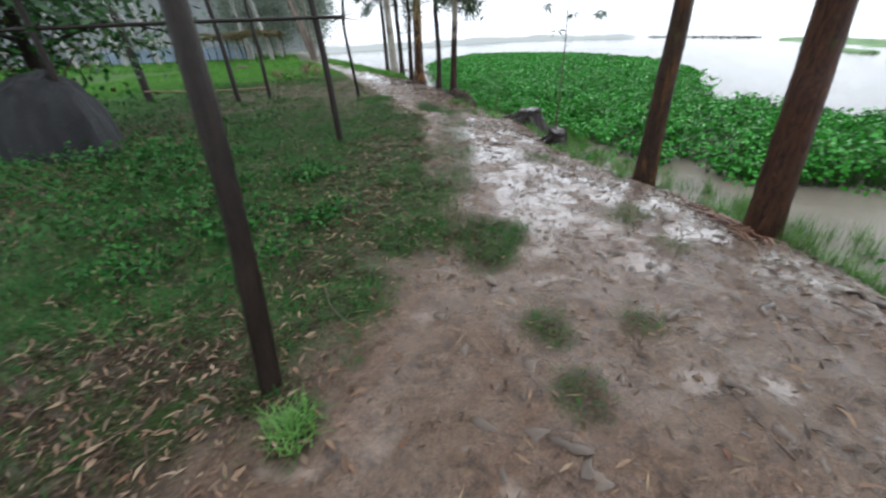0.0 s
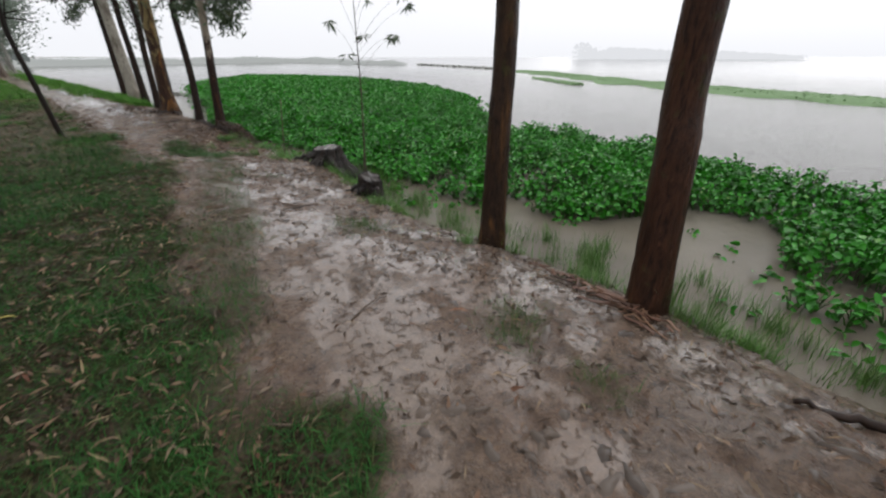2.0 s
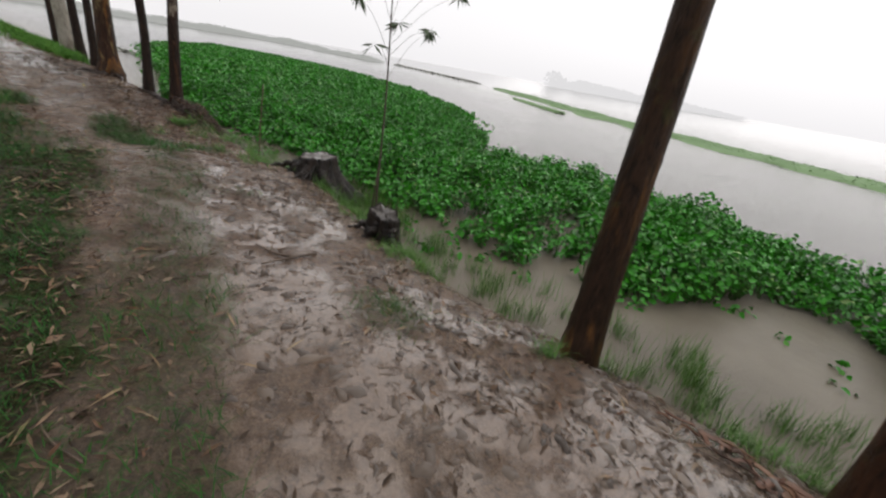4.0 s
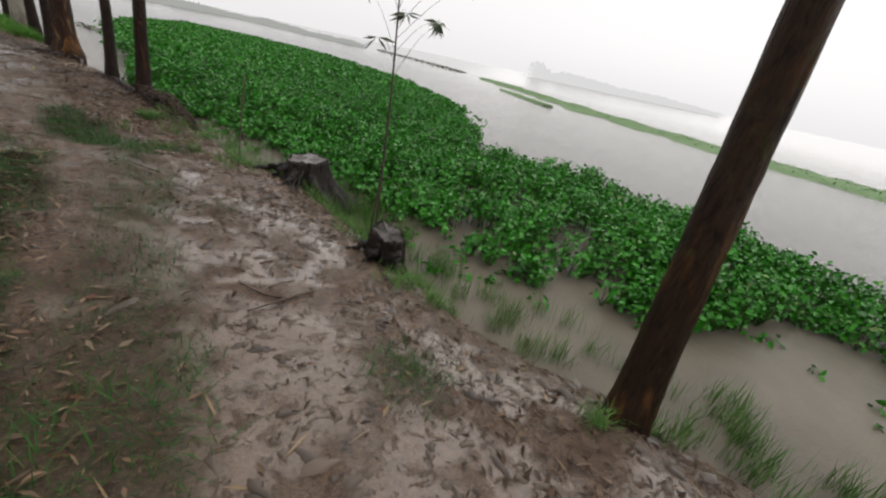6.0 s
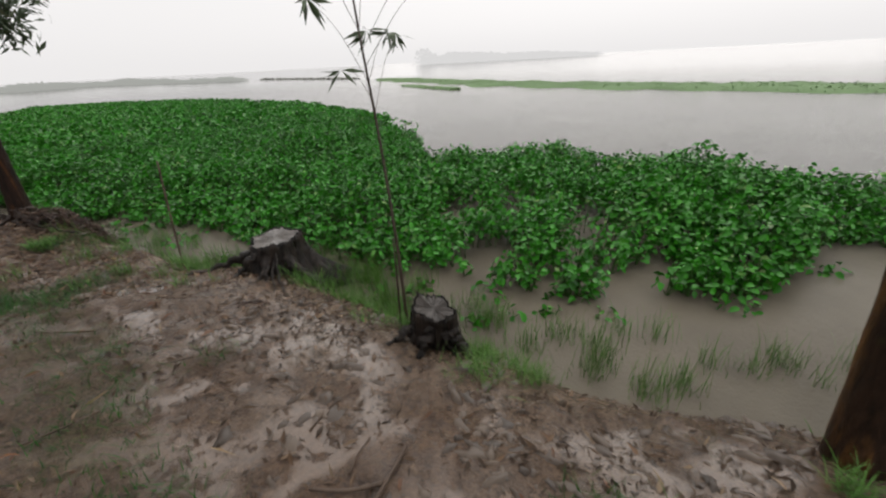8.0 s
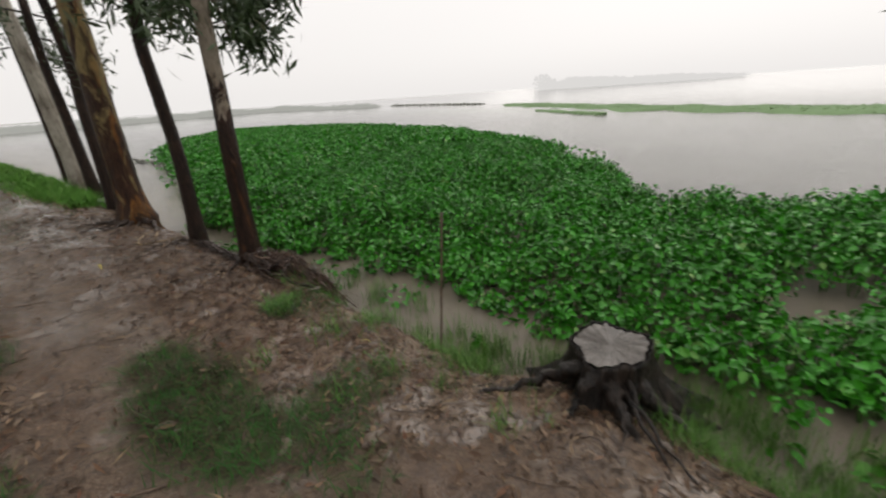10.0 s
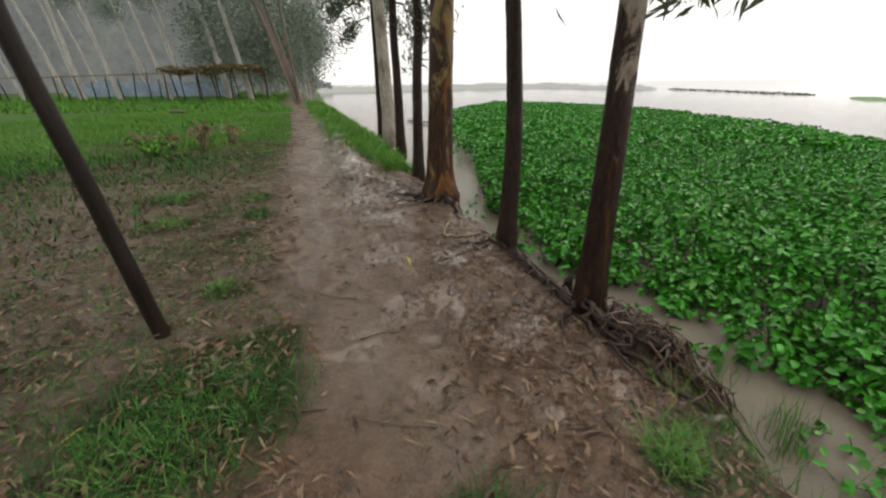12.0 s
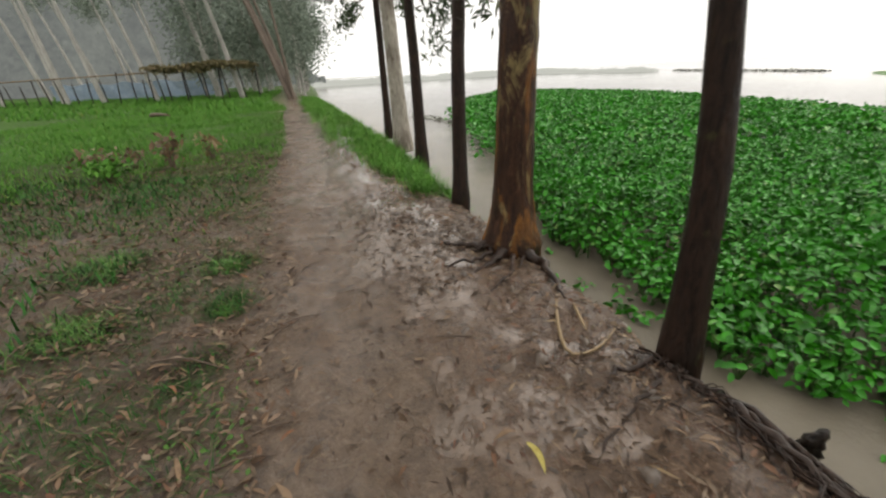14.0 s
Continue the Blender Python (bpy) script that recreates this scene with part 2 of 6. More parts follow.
DEBRIS = island_material("mud_debris", (0.030, 0.019, 0.012), (0.065, 0.042, 0.027), (0.036, 0.024, 0.016), (0.105, 0.068, 0.042), (0.045, 0.029, 0.019), rough=0.55, spec=0.15)
FIBRE = island_material("bark_fibre", (0.045, 0.022, 0.014), (0.15, 0.078, 0.046), (0.07, 0.034, 0.021), (0.26, 0.165, 0.105), (0.035, 0.02, 0.013), (0.12, 0.055, 0.032), rough=0.45)
CLOD = island_material("mud_lump", (0.040, 0.028, 0.020), (0.12, 0.084, 0.058), (0.065, 0.045, 0.032), (0.16, 0.115, 0.08), (0.05, 0.035, 0.025), rough=0.3, spec=0.45)
STRAW = island_material("straw", (0.2, 0.13, 0.065), (0.32, 0.235, 0.13), (0.13, 0.08, 0.045))
BARK_DARK = bark_material("dark_wet_bark", (0.006, 0.004, 0.003), (0.025, 0.014, 0.0095), (0.13, 0.095, 0.072), 1.5, 4.5, 1.0, 0.22, (0.085, 0.036, 0.016), 0.58)
BARK_OCHRE = bark_material("ochre_stained_wet_bark", (0.007, 0.0045, 0.003), (0.032, 0.017, 0.010), (0.14, 0.10, 0.07), 1.5, 4.5, 1.0, 0.22, (0.15, 0.068, 0.02), 0.50)
BARK_RED = bark_material("red_brown_bark", (0.009, 0.005, 0.0035), (0.046, 0.020, 0.011), (0.18, 0.13, 0.095), 1.5, 4.0, 1.0, 0.22, (0.12, 0.05, 0.02), 0.57)
BARK_PATCH = bark_material("patchy_eucalyptus_bark", (0.005, 0.003, 0.002), (0.025, 0.012, 0.0075), (0.30, 0.25, 0.195), 0.5, 3.2, 1.0, 0.36, (0.17, 0.066, 0.02), 0.54)
BARK_FLAME = bark_material("orange_stained_bark", (0.012, 0.007, 0.005), (0.045, 0.021, 0.012), (0.25, 0.19, 0.085), -2.5, 6.5, 0.8, 0.34, (0.34, 0.14, 0.028), 0.5)
# The two barks for far trees carry distance haze in their colours.
BARK_HAZED = plain_material("haze_paled_bark", (0.26, 0.25, 0.23), (0.46, 0.44, 0.41), 3, 0.8, (1, 1, 0.3), 0.3, 0.02)
BARK_BROWN = plain_material("hazed_brown_bark", (0.085, 0.065, 0.052), (0.20, 0.16, 0.13), 3, 0.8, (1, 1, 0.3), 0.3, 0.02)
BARK_PALE = bark_material("pale_eucalyptus_bark", (0.07, 0.05, 0.036), (0.18, 0.13, 0.09), (0.42, 0.38, 0.32), -0.4, 1.0, 1.0, 0.62)
ROOT = plain_material("wet_root", (0.007, 0.004, 0.003), (0.045, 0.025, 0.016), 18, 0.42)
ROOT_FINE = island_material("fibrous_root", (0.016, 0.009, 0.006), (0.10, 0.052, 0.034), (0.030, 0.016, 0.011), (0.24, 0.15, 0.10), (0.022, 0.012, 0.009), (0.12, 0.065, 0.042), (0.05, 0.024, 0.015), rough=0.38, spec=0.45)
def rotten_wood(name, dark, light, rough):
    """Wet blackened wood, split along the grain."""
    m = Mat(name, rough, 0.4)
    grain, flake = m.noise(34, 5, 0.65, (1, 1, 0.1), 0.4), m.noise(9, 5, 0.65, (1, 1, 0.5), 0.5)
    both = m.mix(0.4, grain, flake)
    return m.done(m.ramp(both, (0.4, dark), (0.52, tuple(0.4 * c for c in light)), (0.62, light)), m.grey(flake, 0.35, 0.65, rough * 0.6, rough * 1.5), both, 1.0, 0.06)


CHAR = rotten_wood("charred_wet_wood", (0.003, 0.0023, 0.002), (0.046, 0.031, 0.023), 0.36)
CUT_DARK = plain_material("rotten_cut_wood", (0.018, 0.015, 0.013), (0.085, 0.072, 0.062), 11, 0.22, None, 0.5, 0.01)
CUT = plain_material("weathered_cut_wood", (0.055, 0.047, 0.041), (0.18, 0.162, 0.145), 9, 0.2, None, 0.5, 0.01)
POLE = plain_material("dark_pole_bark", (0.005, 0.0035, 0.0025), (0.023, 0.014, 0.010), 16, 0.5, (1, 1, 0.25), 0.7, 0.01)
BAMBOO = plain_material("weathered_bamboo", (0.10, 0.065, 0.035), (0.24, 0.16, 0.085), 15, 0.5, (1, 1, 0.2))
SHOOT = plain_material("dark_sapling_bark", (0.022, 0.015, 0.010), (0.085, 0.062, 0.044), 25, 0.5)
STICK = plain_material("wet_stick", (0.05, 0.034, 0.025), (0.15, 0.105, 0.075), 25, 0.5)
TARP = plain_material("dark_plastic_sheet", (0.004, 0.004, 0.005), (0.016, 0.016, 0.017), 4, 0.55, None, 0.6, 0.03)
NET = plain_material("blue_grey_netting", (0.16, 0.22, 0.30), (0.30, 0.36, 0.42), 2, 0.8)
THATCH = island_material("old_thatch", (0.14, 0.115, 0.06), (0.24, 0.20, 0.10), (0.09, 0.08, 0.04), rough=0.9)
# Weeds and reeds out on the lake, haze painted in as paler colour.
HAZED_WEED = leaf_material("haze_paled_weed", (0.125, 0.215, 0.092), (0.185, 0.29, 0.135), None, 0.8, 0.2)
HAZED_REED = leaf_material("haze_paled_reed", (0.28, 0.285, 0.255), (0.40, 0.405, 0.365), None, 0.9, 0.1)
# Haze greys put in as emission; the far things themselves give no light.
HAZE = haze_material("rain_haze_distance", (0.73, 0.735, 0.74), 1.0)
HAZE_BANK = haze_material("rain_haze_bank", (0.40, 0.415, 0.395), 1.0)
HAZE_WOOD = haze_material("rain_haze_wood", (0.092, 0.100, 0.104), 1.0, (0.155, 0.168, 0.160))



# ---- mesh helpers ----
def raw_mesh(name, verts, faces, material, smooth=False):
    """A mesh from arrays: faces is one array (n, k) or a list of them."""
    sets = faces if isinstance(faces, list) else [faces]
    me = bpy.data.meshes.new(name)
    verts = np.asarray(verts, np.float32)
    me.vertices.add(len(verts))
    me.vertices.foreach_set("co", verts.ravel())
    idx = np.concatenate([np.asarray(f, np.int32).ravel() for f in sets])
    sizes = np.concatenate([np.full(len(f), np.shape(f)[1], np.int32) for f in sets])
    me.loops.add(len(idx))
    me.loops.foreach_set("vertex_index", idx)
    me.polygons.add(len(sizes))
    me.polygons.foreach_set("loop_start", np.concatenate([[0], np.cumsum(sizes)[:-1]]).astype(np.int32))
    me.polygons.foreach_set("loop_total", sizes)
    if smooth:
        me.polygons.foreach_set("use_smooth", np.ones(len(sizes), bool))
    me.update(calc_edges=True)
    me.validate()
    me.materials.append(material)
    return me


def empty(name, at=(0, 0, 0)):
    ob = new(name)
    ob.empty_display_size = 0.1
    ob.location = at
    return ob


def piece(name, verts, faces, material, parent=None, label="", smooth=False):
    """One mesh object, in its parent's space."""
    ob = new(name, raw_mesh(name, verts, faces, material, smooth))
    if parent is not None:
        ob.parent = parent
    return tagged(ob, label)


def joined(items):
    """Several (verts, faces) with faces of one size, as one."""
    vs, fs, n = [], [], 0
    for v, f in items:
        vs.append(np.asarray(v, float))
        fs.append(np.asarray(f, int) + n)
        n += len(v)
    return np.concatenate(vs), np.concatenate(fs)


def tube(points, radii, sides=10, rough=0.0, lobes=0.0, seed=0):
    """A closed tube along points; rough: uneven skin; lobes: a fluted section towards the first ring."""
    p = np.asarray(points, float)
    n = len(p)
    tang = np.gradient(p, axis=0)
    tang /= np.linalg.norm(tang, axis=1)[:, None] + 1e-9
    ref = np.where(np.abs(tang[:, 2:3]) > 0.8, [[1.0, 0, 0]], [[0, 0, 1.0]])
    if np.abs(tang[:, 2]).min() <= 0.8 <= np.abs(tang[:, 2]).max():
        ref = np.tile([[0.31, 0.87, 0.38]], (n, 1))
    u = np.cross(tang, ref)
    u /= np.linalg.norm(u, axis=1)[:, None] + 1e-9
    v = np.cross(tang, u)
    a = np.linspace(0, 2 * np.pi, sides, endpoint=False)
    r = np.broadcast_to(np.asarray(radii, float)[:, None], (n, sides)).copy()
    g = np.random.default_rng(seed)
    ph = g.uniform(0, 6.28, 6)
    if rough:
        along = np.linspace(0, 1, n)[:, None]
        w = np.sin(2 * a + ph[0] + 5 * along) + 0.7 * np.sin(3 * a + ph[1] - 7 * along) + 0.5 * np.sin(5 * a + ph[2] + 11 * along)
        r *= 1 + rough * (0.5 * w + g.normal(0, 0.5, (n, sides)))
    if lobes:
        fade = np.exp(-np.linspace(0, 1, n) * 9)[:, None]
        r *= 1 + lobes * fade * (np.sin(4 * a + ph[3]) + 0.6 * np.sin(7 * a + ph[4]))
    ring = p[:, None] + r[..., None] * (np.cos(a)[None, :, None] * u[:, None] + np.sin(a)[None, :, None] * v[:, None])
    verts = np.concatenate([ring.reshape(-1, 3), p[:1], p[-1:]])
    i, j = np.meshgrid(np.arange(n - 1), np.arange(sides), indexing="ij")
    k = (j + 1) % sides
    quads = np.stack([i * sides + j, i * sides + k, (i + 1) * sides + k, (i + 1) * sides + j], -1).reshape(-1, 4)
    j = np.arange(sides)
    k = (j + 1) % sides
    e = n * sides
    caps = np.concatenate([np.stack([j * 0 + e, k, j], -1), np.stack([j * 0 + e + 1, (n - 1) * sides + j, (n - 1) * sides + k], -1)])
    return verts, [quads, caps]


def tubes(items):
    """Tubes joined into one mesh."""
    vs, qs, cs, n = [], [], [], 0
    for v, (q, c) in items:
        vs.append(v), qs.append(q + n), cs.append(c + n)
        n += len(v)
    return np.concatenate(vs), [np.concatenate(qs), np.concatenate(cs)]


def curve_through(points, n):
    """A smooth line through a few points."""
    p = np.asarray(points, float)
    s = np.linspace(0, 1, len(p))
    t = np.linspace(0, 1, n)
    if len(p) < 3:
        return np.stack([np.interp(t, s, p[:, c]) for c in range(p.shape[1])], 1)
    q = np.concatenate([2 * p[:1] - p[1:2], p, 2 * p[-1:] - p[-2:-1]])
    x = t * (len(p) - 1)
    i = np.minimum(x.astype(int), len(p) - 2)
    f = (x - i)[:, None]
    a, b, c, d = q[i], q[i + 1], q[i + 2], q[i + 3]
    return 0.5 * (2 * b + (c - a) * f + (2 * a - 5 * b + 4 * c - d) * f**2 + (3 * b - a - 3 * c + d) * f**3)


def blades(base, length, width, lean, turn, bend, segments=2):
    """Grass blades as tapered bent strips. Arrays of one row a blade; bend: how far the tip droops."""
    n = len(base)
    out = np.stack([np.cos(turn), np.sin(turn), np.zeros(n)], 1)
    side = np.stack([-np.sin(turn), np.cos(turn), np.zeros(n)], 1)
    rows = []
    for s in range(segments):
        f = s / segments
        mid = base + length[:, None] * (f * np.array([[0, 0, 1.0]]) * np.cos(lean)[:, None] + out * (np.sin(lean) * f + bend * f * f)[:, None] - np.array([[0, 0, 0.35]]) * (bend * f * f)[:, None])
        w = (width * (1 - 0.55 * f) / 2)[:, None] * side
        rows += [mid - w, mid + w]
    tip = base + length[:, None] * (np.array([[0, 0, 1.0]]) * np.cos(lean)[:, None] + out * (np.sin(lean) + bend)[:, None] - np.array([[0, 0, 0.35]]) * bend[:, None])
    rows.append(tip)
    k = len(rows)
    verts = np.stack(rows, 1).reshape(-1, 3)
    o = (np.arange(n) * k)[:, None]
    quads = np.concatenate([o + np.array([[2 * s, 2 * s + 1, 2 * s + 3, 2 * s + 2]]) for s in range(segments - 1)]) if segments > 1 else np.zeros((0, 4), int)
    tris = o + np.array([[k - 3, k - 2, k - 1]])
    return verts, ([quads, tris] if len(quads) else [tris])


def leaves(centre, axis, normal, length, width, cup=0.1):
    """Pointed leaves of four faces, folded along the rib. axis and normal: unit rows."""
    side = np.cross(normal, axis)
    L, W = length[:, None], width[:, None]
    n = len(centre)
    v = np.stack([centre - axis * L / 2, centre - axis * L * 0.1 + side * W / 2 + normal * W * cup, centre + axis * L / 2 - normal * L * 0.06,
                  centre - axis * L * 0.1 - side * W / 2 + normal * W * cup, centre + normal * L * 0.02], 1).reshape(-1, 3)
    o = (np.arange(n) * 5)[:, None]
    f = np.concatenate([o + np.array([[0, 1, 4]]), o + np.array([[1, 2, 4]]), o + np.array([[2, 3, 4]]), o + np.array([[3, 0, 4]])])
    return v, f


def unit(v):
    return v / (np.linalg.norm(v, axis=-1, keepdims=True) + 1e-9)


def value_noise(x, y, scale, seed=0):
    """Smooth noise in 0..1 over the plan."""
    g = np.random.default_rng(seed).random((64, 64))
    u, w = np.asarray(x, float) / scale, np.asarray(y, float) / scale
    i, j = np.floor(u).astype(int), np.floor(w).astype(int)
    fu, fw = u - i, w - j
    fu, fw = fu * fu * (3 - 2 * fu), fw * fw * (3 - 2 * fw)
    a, b, c, d = g[i % 64, j % 64], g[(i + 1) % 64, j % 64], g[i % 64, (j + 1) % 64], g[(i + 1) % 64, (j + 1) % 64]
    return (a * (1 - fu) + b * fu) * (1 - fw) + (c * (1 - fu) + d * fu) * fw


# ---- plan: shore, path, ground ----
SHORE_Y = [-300, -20, -2, 2.2, 2.9, 4.1, 5.2, 6.2, 7.5, 8.5, 9.0, 9.5, 9.9, 10.24, 10.65, 11, 11.4, 11.7, 12.1, 12.4, 12.7, 13, 13.5, 14, 14.5, 15.7, 16.4, 17.6, 19.5, 23.6, 31, 43.5, 127, 300, 900]
SHORE_X = [90, 9, 4.3, 3.5, 3.35, 3.05, 2.66, 2.22, 2.12, 2.1, 1.95, 1.62, 1.4, 1.26, 1.12, 1.02, 1.0, 0.9, 0.55, 0.34, 0.24, 0.14, -0.06, -0.26, -0.46, -0.88, -1.18, -1.45, -2.0, -3.45, -6.1, -10.6, -37, -90, -260]
PATH_Y = [-300, -2, 0, 1, 2, 3, 5, 7, 8.6, 10, 12, 13, 16, 20, 27, 31, 40, 127, 900]
PATH_X = [60, -1.2, -0.95, -0.75, -0.35, 0.12, 0.05, -0.2, -0.3, -0.95, -1.8, -2.2, -3.3, -4.5, -7.2, -8.5, -12.5, -42, -280]


def shore(y):
    return np.interp(y, SHORE_Y, SHORE_X)


def path_edge(y):
    return np.interp(y, PATH_Y, PATH_X)


def inland(x, y):
    """Metres from the water's edge, towards the land."""
    slope = (shore(y + 0.6) - shore(y - 0.6)) / 1.2
    return (shore(y) + 0.08 * (value_noise(x * 0 + 3, y, 0.45, 5) - 0.5) * 2 - x) / np.sqrt(1 + slope**2)


def ground_z(x, y):
    x, y = np.asarray(x, float), np.asarray(y, float)
    d = inland(x, y)
    level = np.interp(y, [-5, 3, 5, 7, 10, 12, 13, 15, 19, 40, 200], [0.18, 0.2, 0.25, 0.28, 0.31, 0.39, 0.43, 0.49, 0.5, 0.55, 0.7])
    soft = np.interp(d, [-40, -4, -1.5, -0.3, 0, 0.25, 0.5, 0.8, 1.3, 1.8, 2.5, 60], [-6, -3.0, -1.5, -0.35, 0, 0.36, 0.53, 0.63, 0.8, 0.9, 1.0, 1.15])
    steep = np.interp(d, [-40, -4, -1.5, -0.3, 0, 0.13, 0.28, 0.6, 1.2, 2.5, 60], [-6, -3.0, -1.5, -0.4, 0, 0.5, 0.84, 0.93, 0.98, 1.0, 1.12])
    k = np.clip((y - 9.5) / 3, 0, 1)
    z = WATER + (level - WATER) * (soft * (1 - k) + steep * k)
    land = np.clip(d / 0.4, 0, 1)
    near = np.clip(1 - (np.abs(x) + np.abs(y - 8)) / 60, 0, 1)
    swell = 0.06 * (value_noise(x, y, 1.1, 1) - 0.5) - 0.02 * np.exp(-((x - path_edge(y) - 0.55) / 0.4) ** 2)
    rough, level = relief(x, y)
    return z + land * near * (swell + np.maximum(rough, level))


def relief(x, y):
    """Clods and prints of the trodden mud, and the level to which rain fills them."""
    rough = 0.036 * (value_noise(x, y, 0.34, 2) - 0.5) + 0.028 * (value_noise(x, y, 0.15, 9) - 0.5)
    rough = rough + np.clip(value_noise(x, y, 0.11, 4) - 0.55, 0, 1) * 0.06 - np.clip(value_noise(x, y, 0.19, 3) - 0.58, 0, 1) * 0.11
    rough = rough + 0.012 * (value_noise(x, y, 0.065, 18) - 0.5) * value_noise(x, y, 0.5, 19)
    e = x - path_edge(y)
    early = np.interp(y, [4.8, 6.5, 8.5, 10.5, 11.5, 12.5], [1.0, 0.85, 0.65, 0.5, 0.5, 0.35])
    zone = 1.55 * early * np.clip((y - 1.4) / 1.8, 0.05, 1) * np.clip((e + 0.1) / 0.5, 0, 1) * np.clip((inland(x, y) - 0.3) / 0.5, 0, 1)
    late = np.clip((y - 10.5) / 2, 0, 1) * np.exp(-((e - 1.1) / 0.48) ** 2) * np.interp(y, [11, 13.5, 15], [1.5, 1.9, 3.0])
    edge = 0.75 * np.clip(1 - np.abs(inland(x, y) - 0.8) / 0.5, 0, 1) * np.clip((y - 10) / 2, 0, 1)
    zone = np.maximum(np.maximum(zone, late), edge)
    level = -0.034 + 0.034 * zone * (0.35 + 0.5 * value_noise(x, y, 0.8, 13) + 0.65 * value_noise(x, y, 0.27, 14))
    return rough, level


def verge_width(y):
    return np.interp(y, [15.6, 17, 20, 27, 60], [0.4, 0.75, 1.25, 1.4, 1.8])


def turf_at(x, y, loss=0.95):
    """How grassy the ground is, 0 to 1; loss: what treading takes away where the turf is worn."""
    e = path_edge(y) - x
    rag = 0.55 * (value_noise(x, y, 0.7, 6) - 0.5) + 0.3 * (value_noise(x, y, 0.25, 7) - 0.5)
    t = np.clip((e + rag * 1.1) / 0.35, 0, 1)
    worn = np.clip(1.5 - np.abs(y - 13.0) / 3.0, 0, 1) * np.clip(1.5 - np.abs(x + 3.3) / 2.6, 0, 1)
    bare = worn * np.clip(2.2 - 1.9 * value_noise(x, y, 0.8, 8), 0, 1)
    t = np.maximum(t * (1 - loss * bare), 0.4 * t * worn * value_noise(x, y, 0.35, 17))
    for px, py, rx, ry, s in PATCHES:
        q = ((x - px) / rx) ** 2 + ((y - py) / ry) ** 2
        t = np.maximum(t, s * np.clip(1.4 - q + rag, 0, 1))
    verge = np.clip((y - 15.6) / 1.2, 0, 1) * np.clip((x - shore(y) + verge_width(y) + rag * 0.9) / 0.3, 0, 1) * np.clip(inland(x, y) / 0.1, 0, 1)
    return np.maximum(t, verge)


def trodden(x, y):
    """Where the turf has lost its blades, 0 to 1."""
    return np.clip(1.5 - ((x + 1.6) / 0.9) ** 2 - ((y - 0.9) / 1.0) ** 2 + 0.6 * (value_noise(x, y, 0.4, 15) - 0.5), 0, 1)


# grassy tufts on the mud: x, y, half widths, strength
PATCHES = [
    (0.0, 4.6, 0.3, 0.9, 0.5), (0.1, 6.2, 0.32, 1.4, 0.5), (0.15, 8.0, 0.32, 1.0, 0.45), (-0.5, 10.4, 0.2, 0.3, 0.7), (-0.2, 9.6, 0.25, 0.35, 0.8), (0.75, 7.6, 0.2, 0.16, 0.4),
    (0.28, 2.7, 0.2, 0.35, 1.0), (0.52, 1.72, 0.16, 0.2, 0.8), (0.56, 1.24, 0.16, 0.18, 0.8), (-0.72, 1.12, 0.12, 0.2, 1.0),
    (1.53, 3.22, 0.14, 0.2, 0.35), (1.06, 1.73, 0.12, 0.14, 0.6), (1.72, 3.4, 0.14, 0.25, 0.35), (1.73, 2.7, 0.16, 0.2, 0.3),
    (0.32, 2.95, 0.3, 0.25, 1.0), (1.6, 3.35, 0.22, 0.25, 0.3), (1.34, 5.37, 0.18, 0.16, 0.4), (1.25, 5.3, 0.25, 0.3, 0.35),
    (-0.4, 9.95, 0.32, 0.5, 0.9), (0.1, 9.4, 0.35, 0.3, 0.7), (0.3, 10.85, 0.14, 0.16, 1.0), (-1.85, 10.9, 0.5, 0.6, 1.0), (0.5, 9.7, 0.3, 0.25, 0.6),
    (-2.9, 14.05, 0.2, 0.2, 0.9), (-3.86, 14.1, 0.35, 0.3, 1.0), (-2.2, 12.0, 0.18, 0.16, 0.9), (-1.7, 11.4, 0.22, 0.25, 1.0),
    (-2.67, 13.5, 0.16, 0.2, 1.0), (-3.46, 13.3, 0.3, 0.28, 1.0), (-2.55, 12.95, 0.18, 0.22, 0.9), (0.45, 10.9, 0.3, 0.25, 0.7),
]


# ---- ground and water ----
def spread(lo, hi, fine_lo, fine_hi, step, grow=1.22):
    """Grid lines: even between fine_lo and fine_hi, ever wider outside."""
    mid = np.arange(fine_lo, fine_hi + step / 2, step)
    up, s, v = [], step, mid[-1]
    while v < hi:
        s *= grow
        v += s
        up.append(v)
    down, s, v = [], step, mid[0]
    while v > lo:
        s *= grow
        v -= s
        down.append(v)
    return np.array(down[::-1] + list(mid) + up)


